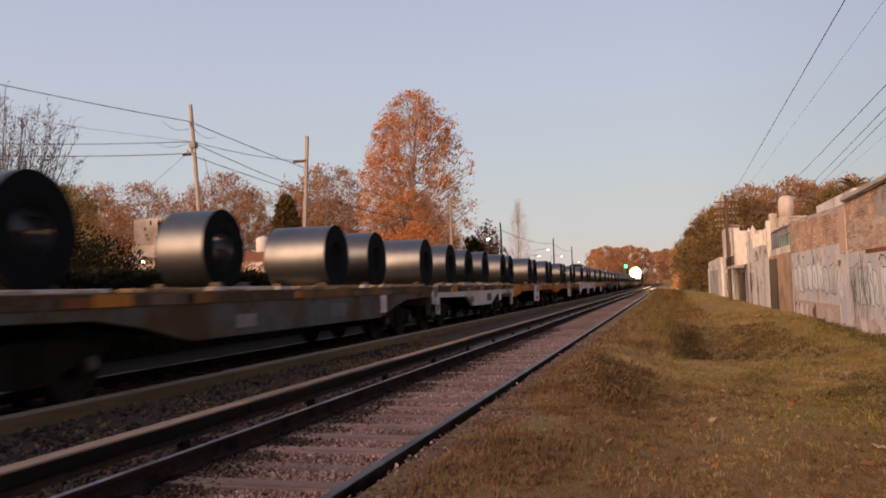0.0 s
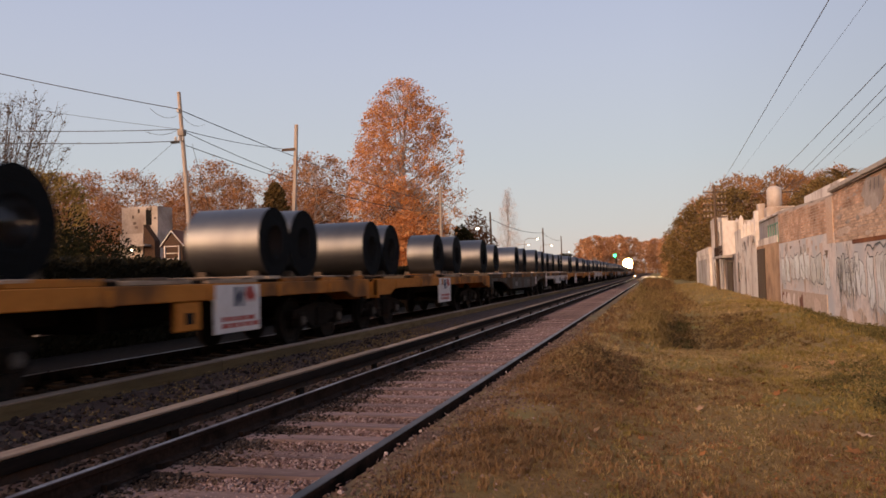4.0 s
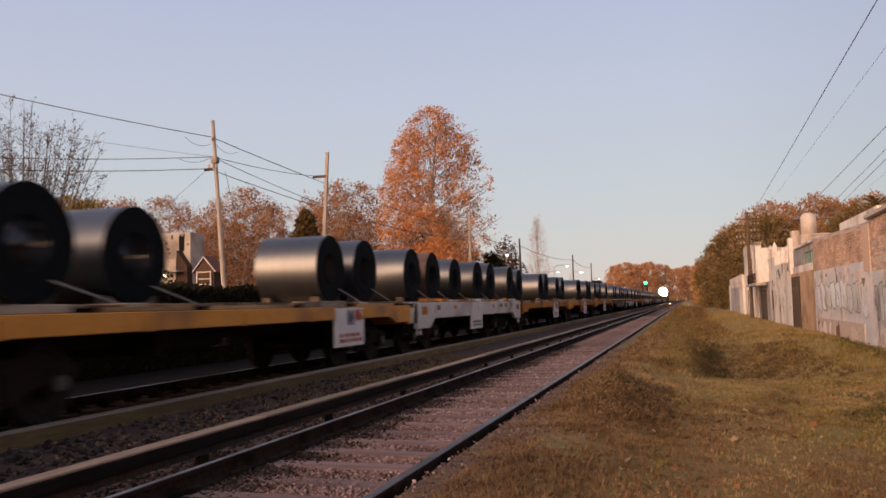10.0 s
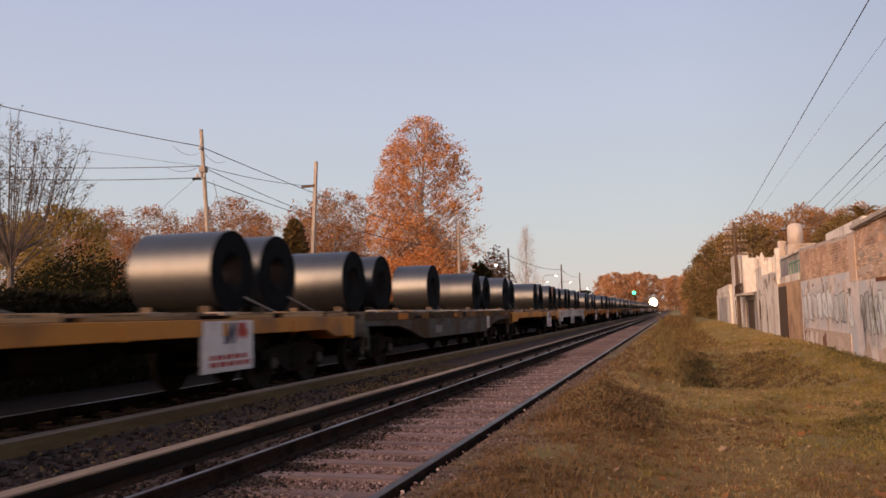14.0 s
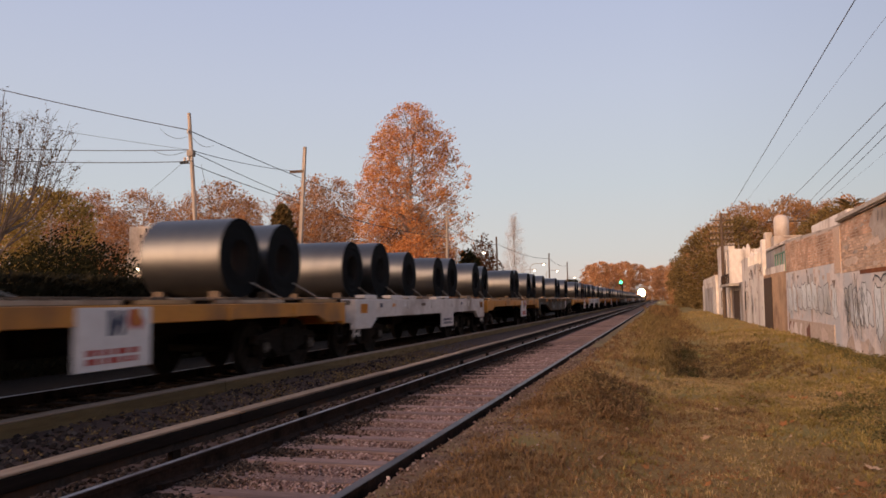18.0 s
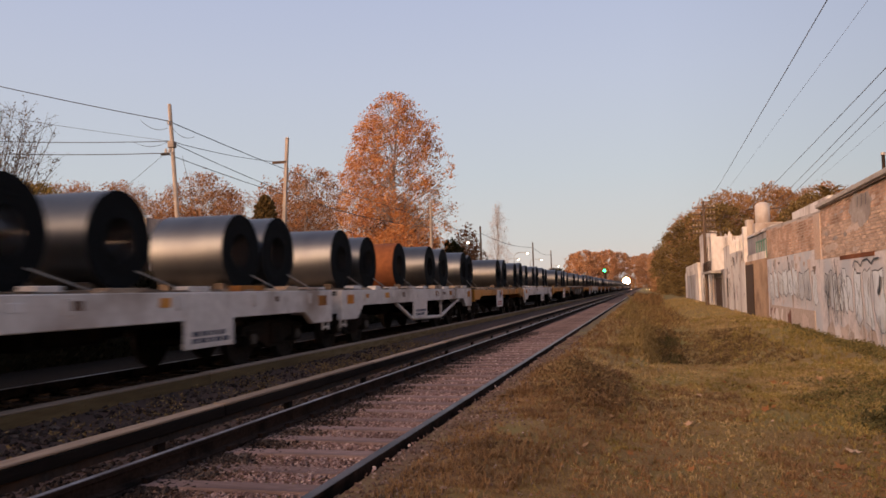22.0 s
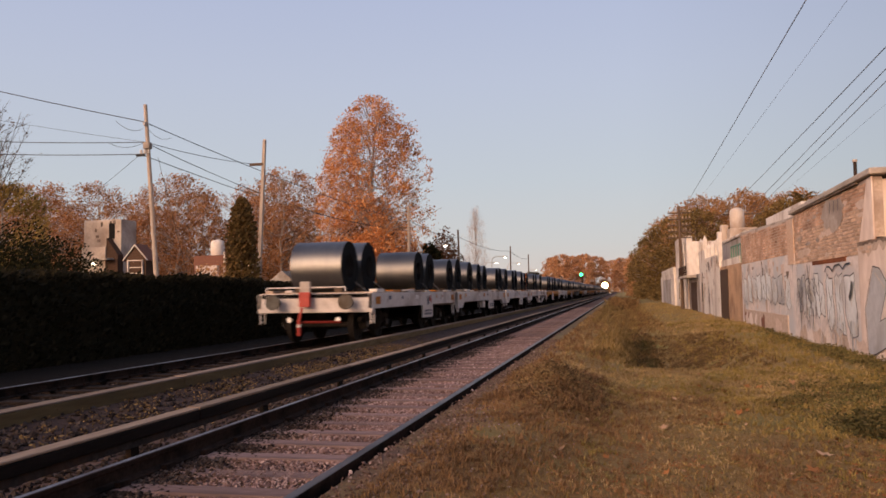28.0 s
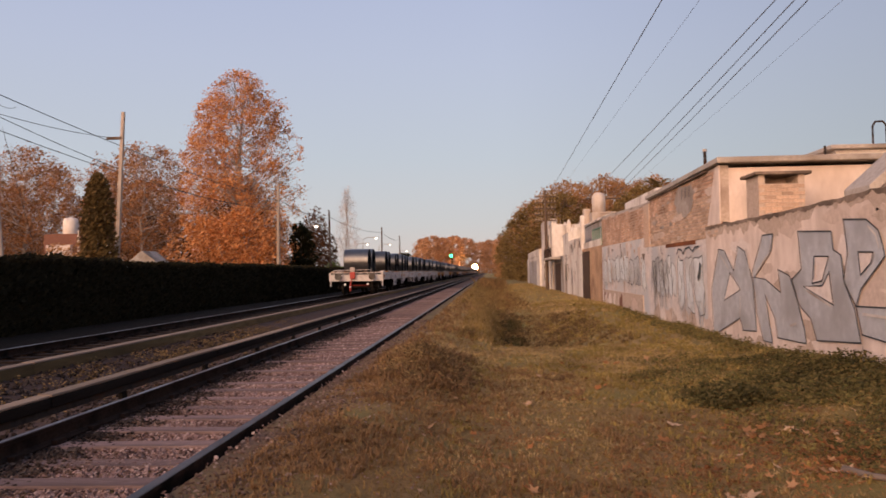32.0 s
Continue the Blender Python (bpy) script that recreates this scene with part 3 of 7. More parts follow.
def ladder(parent, x, y, mat):
    b = Builder()
    for dy in (0, 0.28):
        b.tube((x, y + dy, 0.50), (x, y + dy, 1.12), 0.025, n=6)
    for z in (0.56, 0.80):
        b.tube((x, y, z), (x, y + 0.28, z), 0.02, n=6)
    part("step", b, mat, parent, "steel foot step")


def edge_boards(t, kind, a, e, base, rnd):
    """Timber packing along the deck's edge: short pale blocks, or longer boards, with gaps between."""
    mats = {"white": (WHITE, WHITE, PALE_PLANK, ORANGE), "truss": (WHITE, WHITE, PALE_PLANK), "pale": (WHITE, PALE_PLANK), "yellow": (TAN_BOARD, TAN_BOARD, PALE_PLANK),
            "orange": (TAN_BOARD, ORANGE, PALE_PLANK), "grey": (PALE_BLOCK, PALE_BLOCK, TAN_BOARD)}[kind]
    for sg in (-1, 1):
        y = a + rnd.uniform(0.2, 0.8)
        while y < e - 0.7:
            w = rnd.uniform(0.35, 0.9) if kind in ("white", "truss", "pale") else rnd.uniform(0.28, 0.42) if kind == "grey" and rnd.random() < 0.7 else rnd.uniform(1.1, 2.6)
            w = min(w, e - 0.3 - y)
            x0, x1 = sorted((sg * (HALF - 0.02), sg * (HALF - 0.24)))
            b = Builder().box(x0, x1, y, y + w, base, base + (rnd.uniform(0.05, 0.07) if kind == "grey" else rnd.uniform(0.06, 0.11)))
            part("edge_board", b, rnd.choice(mats), t, "weathered timber packing on the deck edge", bevel=0.008)
            y += w + (rnd.uniform(0.15, 0.4) if kind == "grey" else rnd.uniform(0.12, 1.1))


def build_wagon(kind, length, badge, last=False):
    """A flat wagon from y = 0 (its tail) to y = length."""
    mat = {"white": WHITE, "truss": WHITE, "pale": WHITE, "yellow": YELLOW, "orange": ORANGE, "grey": GREY}[kind]
    words = {"white": "white-painted flat wagon loaded with steel coils, dirty side sill", "truss": "white flat wagon with trussed side sill, loaded with coils",
             "pale": "pale grey fish-bellied flat wagon loaded with steel coils", "yellow": "bright yellow flat wagon loaded with steel coils",
             "orange": "faded orange flat wagon loaded with steel coils", "grey": "rusty grey fish-bellied flat wagon loaded with steel coils"}[kind]
    t = thing("flat_wagon", words, "flat wagon", "wagons of the coil train")
    L, g = length, 0.28
    a, e = g, L - g
    rim = 1.24 if kind in ("yellow", "orange") else 1.30          # top of the side sill
    for sg in (-1, 1):
        x0, x1 = sorted((sg * (HALF - 0.12), sg * HALF))
        b = Builder()
        if kind in ("grey", "pale"):
            q = 0.55 if kind == "pale" else 0.62
            if kind == "grey":
                o = [(a, 1.30), (a, 1.02), (a + 2.2, 0.98), (a + 3.0, 0.86), (a + 4.1, q), (e - 4.1, q), (e - 3.0, 0.86), (e - 2.2, 0.98), (e, 1.02), (e, 1.30)]
            else:
                o = [(a, 1.30), (a, 0.98), (a + 3.4, 0.95), (a + 4.4, 0.62), (e - 4.4, 0.62), (e - 3.4, 0.95), (e, 0.98), (e, 1.30)]
        else:
            d = 0.89 if last else 0.66 if kind in ("white", "truss") else 0.86
            q = {"white": 0.89, "truss": 0.95}.get(kind, 1.0)
            o = [(a, rim), (a, d), (a + 0.95, d), (a + 1.35, q), (e - 1.35, q), (e - 0.95, d), (e, d), (e, rim)]
        b.prism(o, x0, x1)
        side = part("side_sill", b, mat, t, "", bevel=0.012)
        key = ("pocket", kind)
        if key not in SHARED:
            SHARED[key] = Builder().box(-0.02, 0.02, -0.05, 0.05, -0.1, 0.1).mesh("stake_pocket", mat, bevel=0.006)
        y = a + 1.4
        while y < e - 1.0:
            part("stake_pocket", SHARED[key], None, side, "", pose(sg * HALF, y, rim - 0.15))
            y += 2.2
    b = Builder()
    b.box(-HALF + 0.12, HALF - 0.12, a, e, 1.18, 1.29)
    b.box(-0.25, 0.25, a + 0.2, e - 0.2, 0.75, 1.18)
    part("underframe", b, GREASY, t, "dark greasy centre sill and deck")
    for y in (a, e - 0.14):
        b = Builder()
        b.box(-HALF + 0.002, HALF - 0.002, y, y + 0.14, 0.80, rim + 0.005)
        part("end_beam", b, mat, t, "", bevel=0.012)
    if "plank" not in SHARED:
        SHARED["plank"] = [Builder().box(-HALF + 0.02, HALF - 0.02, 0, w, 0, h).mesh("plank", CRADLE, bevel=0.008) for w, h in ((0.3, 0.035), (0.42, 0.05), (0.55, 0.04))]
        SHARED["pale"] = [Builder().box(-HALF + 0.02, HALF - 0.02, 0, w, 0, h).mesh("plank", PALE_PLANK, bevel=0.008) for w, h in ((0.3, 0.04), (0.42, 0.055), (0.55, 0.05))]
    y = a + 0.2
    while y < e - 0.6:
        k = random.randrange(3)
        if random.random() < 0.86:
            part("plank", SHARED["pale" if random.random() < 0.28 else "plank"][k], None, t, "", pose(0, y, 1.29))
        y += (0.3, 0.42, 0.55)[k] + random.uniform(0.02, 0.12)
    edge_boards(t, kind, a, e, rim + 0.002, random.Random(int(length * 77) + int(badge or 3)))
    if not last:
        coupler(t, a, -1)
    coupler(t, e, 1)
    for sg in (-1, 1):
        ladder(t, sg * (HALF - 0.06), a + 0.05, mat if rim > 1.27 else GREASY)
        ladder(t, sg * (HALF - 0.06), e - 0.35, mat if rim > 1.27 else GREASY)
    if kind in ("white", "truss", "yellow", "orange") and badge is not None:
        big = kind in ("white", "truss")
        for sg in (-1, 1):
            x0, x1 = sorted((sg * (HALF + 0.004), sg * (HALF - 0.05)))
            b = Builder()
            b.box(x0, x1, badge - 0.68, badge + 0.68, 0.48, rim - 0.02)
            p = part("number_panel", b, PANEL if not big else WHITE, t, "white side panel with painted markings", bevel=0.01)
            xo = sg * (HALF + 0.008)
            if not big or last:
                marks = (([(-0.14, 0.88), (-0.02, 0.88), (0.07, 1.02), (0.07, 0.88), (0.16, 0.88), (0.16, 1.18), (0.08, 1.18), (-0.02, 1.04), (-0.03, 1.18), (-0.14, 1.18)], INK, "dark blue painted emblem"),
                         ([(0.20, 1.06), (0.27, 0.92), (0.36, 1.0), (0.46, 0.92), (0.53, 1.04), (0.46, 1.12), (0.44, 1.21), (0.34, 1.17), (0.25, 1.20)], RED, "red painted emblem"))
                for pts, ink, words_ in marks:
                    d = Builder().add([(xo, badge + u, v) for u, v in pts], [tuple(range(len(pts)))])
                    part("painted_emblem", d, ink, p, words_)
            for r, z in ((0, 0.56), (1, 0.66)):
                y = badge - 0.5
                while y < badge + 0.45:
                    w = random.uniform(0.08, 0.2)
                    d = Builder()
                    d.box(min(xo, xo - sg * 0.004), max(xo, xo - sg * 0.004), y, y + w, z, z + 0.07)
                    part("marking_bar", d, INK if big else RED, p)
                    y += w + 0.06
    if kind == "truss":
        for sg in (-1, 1):
            b = Builder()
            x = sg * (HALF - 0.06)
            for p0, p1 in (((badge - 2.2, 0.95), (badge - 0.7, 0.48)), ((badge - 0.7, 0.48), (badge + 2.5, 0.44)), ((badge + 2.5, 0.44), (badge + 5.0, 0.93)), ((badge + 2.5, 0.44), (badge + 2.5, 0.95))):
                b.tube((x, p0[0], p0[1]), (x, p1[0], p1[1]), 0.05, n=6)
            part("truss_rod", b, WHITE, t, "white truss bars under the sill")
    if kind == "orange" and badge is not None and abs(badge - 6.9) < 0.05:
        for sg in (-1, 1):
            x0, x1 = sorted((sg * (HALF - 0.03), sg * (HALF - 0.12)))
            yb = badge - 1.3
            b = Builder()
            b.box(x0, x1, yb - 0.30, yb + 0.30, 0.58, 0.998)
            box = part("brake_gear_box", b, mat, t, "painted brake gear housing", bevel=0.02)
            part("brake_port", Builder().box(min(x0, x1) - 0.012, max(x0, x1) + 0.012, yb - 0.1, yb + 0.1, 0.68, 0.84), GREASY, box, "dark opening")
    if kind in ("white", "truss"):
        rnd = random.Random(int(length * 100))
        for sg in (-1, 1):
            y = a + 1.6
            while y < e - 1.6:
                w, h = rnd.uniform(0.06, 0.2), rnd.uniform(0.035, 0.08)
                x0, x1 = sorted((sg * HALF, sg * (HALF + 0.010)))
                if badge is None or abs(y - badge) > 0.95:
                    part("placard", Builder().box(x0, x1, y - w, y + w, 1.16 - h, 1.16 + h), rnd.choice([ORANGE, BROWN_COIL, INK, INK, PANEL, YELLOW]), t, "small painted plate on the sill", bevel=0.003)
                y += rnd.uniform(0.7, 1.9)
            x0, x1 = sorted((sg * HALF, sg * (HALF + 0.012)))
            for yy in (a + 0.5, e - 0.5):
                part("placard", Builder().box(x0, x1, yy - 0.2, yy + 0.2, 1.0, 1.2), ORANGE, t, "faded orange plate on the drop end", bevel=0.003)
            if abs(badge - 8.5) < 0.05:
                x0, x1 = sorted((sg * (HALF - 0.04), sg * (HALF - 0.34)))
                part("valve_box", Builder().box(x0, x1, badge - 2.1, badge - 1.65, 0.56, 0.888), WHITE, t, "pale underfloor valve box", bevel=0.02)
                part("brake_wheel", Builder().lathe_x([(sg * (HALF - 0.10), 0.17), (sg * (HALF - 0.07), 0.17), (sg * (HALF - 0.07), 0.02), (sg * (HALF - 0.10), 0.02)], 20), AXLE_CAP, t, "pale round handbrake wheel", pose(0, badge - 3.0, 0.64))
    if kind in ("grey", "pale"):
        rnd = random.Random(int(length * 90))
        for sg in (-1, 1):
            x0, x1 = sorted((sg * HALF, sg * (HALF + 0.02)))
            part("sill_flange", Builder().box(x0, x1, a, e, 1.13, 1.298), SILL_RUST, t, "rust-streaked upper flange", bevel=0.006)
            marks = [(L * 0.17, 1.21, 0.34, 0.075, ORANGE, "orange reflector plate"), (L * 0.47, 1.21, 0.18, 0.06, ORANGE, "orange reflector plate"),
                     (L * 0.74, 0.93, 0.20, 0.20, PANEL, "small white placard"), (L * 0.58, 0.88, 0.36, 0.13, GREY_PATCH, "paler repainted patch"), (L * 0.36, 0.84, 0.30, 0.10, GREY_PATCH, "paler repainted patch")]
            for yy, zz, w, h, ink, words_ in marks:
                q = 0.030 if zz > 1.1 else 0.010
                x0, x1 = sorted((sg * HALF, sg * (HALF + q)))
                part("placard", Builder().box(x0, x1, yy - w, yy + w, zz - h, zz + h), ink, t, words_, bevel=0.004)
            for k in range(7):
                yy = rnd.uniform(a + 0.6, e - 0.6)
                x0, x1 = sorted((sg * (HALF + 0.02), sg * (HALF + 0.023)))
                part("rust_streak", Builder().box(x0, x1, yy - rnd.uniform(0.05, 0.4), yy + rnd.uniform(0.05, 0.4), 1.14, 1.14 + rnd.uniform(0.05, 0.15)), rnd.choice([RUST_COIL, BROWN_COIL, GREASY]), t, "rust streak")
    b = Builder()
    b.tube((0.3, L / 2 - 1.2, 0.78), (0.3, L / 2 + 0.1, 0.78), 0.2, n=14)
    b.tube((-0.4, L / 2 + 0.3, 0.75), (-0.4, L / 2 + 1.5, 0.75), 0.16, n=14)
    b.box(-0.9, 0.9, L / 2 - 1.9, L / 2 - 1.8, 0.62, 1.18)
    part("brake_reservoir", b, GREASY, t, "dark brake cylinder and reservoir")
    wheels = bogie(t, 2.0) + bogie(t, L - 2.0)
    return t, wheels


def coil_mesh(r, w, seed):
    b = Builder()
    rnd = random.Random(seed)
    hole = 0.33
    outer = [(-w / 2 + 0.012, r), (w / 2 - 0.012, r)]
    k = 7
    end = []
    for i in range(k + 1):
        q = r - 0.006 - (r - hole) * i / k
        end.append((rnd.uniform(-0.018, 0.006), q))
    right = [(w / 2 + d, q) for d, q in end]
    left = [(-w / 2 - d, q) for d, q in reversed(end)]
    b.lathe_x(outer, 64, 0, closed=False)
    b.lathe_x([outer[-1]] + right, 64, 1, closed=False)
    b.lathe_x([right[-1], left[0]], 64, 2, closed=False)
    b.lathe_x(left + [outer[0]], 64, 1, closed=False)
    return b


COIL_MESHES = {}


def build_coil(i, s):
    rnd = random.Random(i * 7 + 3)
    r = 0.70 + rnd.choice([-0.03, -0.015, 0.0, 0.0, 0.015, 0.02])
    w = NARROW.get(s, rnd.choice([1.42, 1.46, 1.52, 1.56]))
    surf = RUSTY.get(s)
    words = {RUST_COIL: "steel coil covered in bright orange rust", BROWN_COIL: "brown tarnished steel coil on a white wagon"}.get(surf, "large dark steel coil lying across a flat wagon")
    key = (round(r, 3), w, surf)
    if key not in COIL_MESHES:
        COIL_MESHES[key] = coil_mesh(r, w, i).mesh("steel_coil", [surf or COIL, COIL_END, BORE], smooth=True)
    t = thing("steel_coil", words, "steel coil", "coils on the train")
    part("coil_body", COIL_MESHES[key], None, t, "", pose(0, 0, r, rnd.uniform(0, 360)))
    if "wedge" not in SHARED:
        SHARED["wedge"] = Builder().prism([(0.24, 0.0), (0.50, 0.0), (0.50, 0.12), (0.42, 0.11)], -0.1, 0.1).mesh("wedge", CRADLE, bevel=0.006)
        SHARED["strap"] = Builder().box(-0.008, 0.008, 0, 1.35, -0.012, 0.012).mesh("strap", STRAP)
    for sx in (-0.55, 0.55):
        for turn in (0, 180):
            part("wedge", SHARED["wedge"], None, t, "", pose(sx, 0, 0, 0, 0, turn))
    if any(JOINTS[j] < s < JOINTS[j + 1] and KINDS[j] in ("white", "truss", "yellow") for j in range(len(KINDS))):
        for sx in (-1, 1):
            part("strap", SHARED["strap"], None, t, "pale lashing strap", pose(sx * (w / 2 + 0.03), 0.30, r - 0.42, -13.5))
    return t, r


def build_train():
    for i, (kind, badge) in enumerate(zip(KINDS, BADGES)):
        s, L = JOINTS[i], JOINTS[i + 1] - JOINTS[i]
        t, wheels = build_wagon(kind, L, None if badge is None else badge - s, i == 0)
        MOVING.append((t, s, FAR_X, 0.0))
        if s < 205:
            WHEELS.extend(wheels)
    for i, s in enumerate(COILS):
        t, r = build_coil(i, s)
        MOVING.append((t, s + 0.2, FAR_X + random.uniform(-0.05, 0.05), DECK + 0.01))


WHEELS = []
build_train()


def rear_details(t):
    """Buffers, tail marker and red gear on the last wagon."""
    for sx in (-1.0, 1.0):
        b = Builder()
        b.tube((sx, 0.27, 1.08), (sx, -0.05, 1.08), 0.09, n=14)
        b.tube((sx, -0.05, 1.08), (sx, -0.10, 1.08), 0.20, n=22)
        part("buffer", b, GREY, t, "grey-brown round buffer", smooth=True)
    b = Builder()
    b.box(-0.34, -0.06, 0.14, 0.24, 1.30, 1.62)
    part("marker_bracket", b, CONCRETE, t, "grey tail marker bracket", bevel=0.01)
    b = Builder()
    b.box(-0.32, -0.02, 0.02, 0.135, 0.95, 1.34)
    part("tail_marker", b, RED, t, "red tail marker", bevel=0.02)
    b = Builder()
    b.tube((-0.22, 0.02, 0.94), (-0.28, -0.06, 0.62), 0.04, n=8)
    b.tube((-0.28, -0.06, 0.62), (-0.29, -0.04, 0.22), 0.055, n=8)
    part("brake_hose", b, RED, t, "red hanging brake hose", smooth=True)
    part("hose_band", Builder().tube((-0.285, -0.055, 0.52), (-0.287, -0.05, 0.44), 0.062, n=8), WHITE, t)
    b = Builder()
    b.tube((-0.25, 0.1, 0.56), (0.8, 0.1, 0.56), 0.035, n=8)
    part("red_bar", b, DARK_RED, t, "dull red crossbar")
    for sx in (-0.62, 0.72):
        b = Builder()
        b.tube((sx, 0.16, 0.62), (sx, 0.10, 0.62), 0.07, n=14)
        part("tail_reflector", b, TAIL_GLASS, t, "bright round reflector", smooth=True)
    b = Builder()
    for z in (1.36,):
        b.tube((-1.3, 0.2, z), (-1.3, 0.2, z + 0.1), 0.02, n=6)
        b.tube((0.9, 0.2, z), (0.9, 0.2, z + 0.1), 0.02, n=6)
        b.tube((-1.3, 0.2, z + 0.1), (0.9, 0.2, z + 0.1), 0.02, n=6)
    part("hand_rail", b, WHITE, t, "white hand rail")


rear_details(MOVING[0][0])


def build_locomotive():
    """The engine at the head, its lit end turned to the train."""
    t = thing("diesel_locomotive", "dark diesel locomotive at the head of the train, headlight lit", "locomotive")
    body = Builder()
    body.prism_y([(-1.45, 1.2), (1.45, 1.2), (1.5, 3.5), (1.1, 4.1), (-1.1, 4.1), (-1.5, 3.5)], 1.0, 15.0)
    part("body", body, DARK_IRON, t, "dark painted engine body", bevel=0.04)
    b = Builder()
    b.box(-1.55, 1.55, 0.2, 16.0, 0.9, 1.2)
    part("frame", b, GREASY, t)
    b = Builder()
    for y in (3.2, 13.0):
        b.box(-1.2, 1.2, y - 1.7, y + 1.7, 0.05, 0.88)
    part("bogie_frame", b, GREASY, t)
    for y in (1.6, 3.2, 4.8, 11.4, 13.0, 14.6):
        b = Builder()
        for sg in (-1, 1):
            b.lathe_x([(sg * 0.80, 0.0), (sg * 0.80, 0.5), (sg * 0.94, 0.48), (sg * 0.94, 0.0)], 20, closed=False)
        b.tube((-1.0, 0, 0), (1.0, 0, 0), 0.08)
        part("wheelset", b, WHEEL, t, "", pose(0, y, 0.5), smooth=True)
    part("windscreen", Builder().box(-1.1, 1.1, 0.97, 0.998, 2.9, 3.5), DARK_VOID, t, "dark cab windows")
    # Headlight disc far over true size: its glare is put into the shape.
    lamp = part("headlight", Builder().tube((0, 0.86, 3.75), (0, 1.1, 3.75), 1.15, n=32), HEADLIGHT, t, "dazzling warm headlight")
    # This ring is the lamp's soft glow, added as a dim emitter.
    part("reflector", Builder().tube((0, 0.90, 3.75), (0, 1.12, 3.75), 1.6, n=32), LAMP_HALO, lamp, "dim orange halo ring round the headlight")
    for sx in (-1.0, 1.0):
        part("ditch_light", Builder().tube((sx, 0.9, 2.6), (sx, 1.02, 2.6), 0.16, n=16), HEADLIGHT, t, "lit lower headlight")
    return t


loco = build_locomotive()
MOVING.append((loco, 380.0, FAR_X, 0.0))


def lead(t):
    """The train runs a little slower at first."""
    return 1.25 * (1 - smooth(-1.2, 3.4, t)) / (1 - smooth(-1.2, 3.4, 0.0)) if t < 3.4 else 0.0


def motions():
    times = (0.0, 1.0, 2.0, 3.5, 5.0, 12.0, 22.0, 32.0)
    for ob, s, x, z in MOVING:
        walk(ob, [(t, pose(x, REAR + s + SPEED * t + lead(t), z)) for t in times])
    step = 0.1
    for ob in WHEELS:
        y = ob.location.y
        walk(ob, [(i * step, pose(0, y, 0.46, -math.degrees((SPEED * i * step) / 0.46) % 360)) for i in range(321)])


# ---- sleepers and ballast ----
def build_sleepers():
    meshes = [Builder().box(-1.32 + d, 1.32 - d, -0.12, 0.12, -0.14, 0).mesh("sleeper", SLEEPER, bevel=0.015) for d in (0.0, 0.03, 0.06)]
    shaded = [Builder().box(-1.32 + d, 1.32 - d, -0.12, 0.12, -0.14, 0).mesh("sleeper", SHADED_SLEEPER, bevel=0.015) for d in (0.0, 0.05)]
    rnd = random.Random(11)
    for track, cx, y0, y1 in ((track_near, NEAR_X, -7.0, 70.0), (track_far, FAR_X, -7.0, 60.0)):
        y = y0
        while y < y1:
            part("sleeper", rnd.choice(meshes if cx == NEAR_X else shaded), None, track, "", pose(cx + rnd.uniform(-0.04, 0.04), y, -0.166 + rnd.uniform(-0.012, 0.004), 0, 0, rnd.uniform(-1.5, 1.5)))
            y += 0.62
    b = Builder()
    for cx in (NEAR_X, FAR_X):
        for sg in (-1, 1):
            y = -7.0
            while y < (30 if cx == NEAR_X else 22):
                x = cx + sg * GAUGE / 2
                b.box(x - 0.11, x - 0.06, y - 0.07, y + 0.07, -0.165, -0.12)
                b.box(x + 0.06, x + 0.11, y - 0.07, y + 0.07, -0.165, -0.12)
                y += 0.62
    tagged(part("rail_fastening", b, RUSTY_RAIL), "rusty rail clips on the sleepers", "rail clip", kind="stuff")


def scatter_stones(name, label, mat, spots, seed):
    """Broken stones, each an uneven lump of eight faces."""
    rnd = random.Random(seed)
    b = Builder()
    for x0, x1, y0, y1, count, s0, s1, lift in spots:
        for _ in range(count):
            x, y = rnd.uniform(x0, x1) + rnd.gauss(0, 0.12), y0 + (y1 - y0) * rnd.random() ** 1.35
            s = rnd.uniform(s0, s1)
            z = ground_z(x, y) + lift + s * 0.15
            a = rnd.uniform(0, 6.28)
            ca, sa = math.cos(a) * s, math.sin(a) * s
            k = [rnd.uniform(0.6, 1.2) for _ in range(6)]
            b.add([(x + ca * k[0], y + sa * k[0], z), (x - sa * k[1], y + ca * k[1], z + 0.01), (x - ca * k[2], y - sa * k[2], z), (x + sa * k[3], y - ca * k[3], z - 0.01),
                   (x + s * 0.2, y, z + s * 0.75 * k[4]), (x, y, z - s * 0.6)],
                  [(0, 1, 4), (1, 2, 4), (2, 3, 4), (3, 0, 4), (1, 0, 5), (2, 1, 5), (3, 2, 5), (0, 3, 5)])
    return tagged(part(name, b, mat), label, "ballast", kind="stuff")


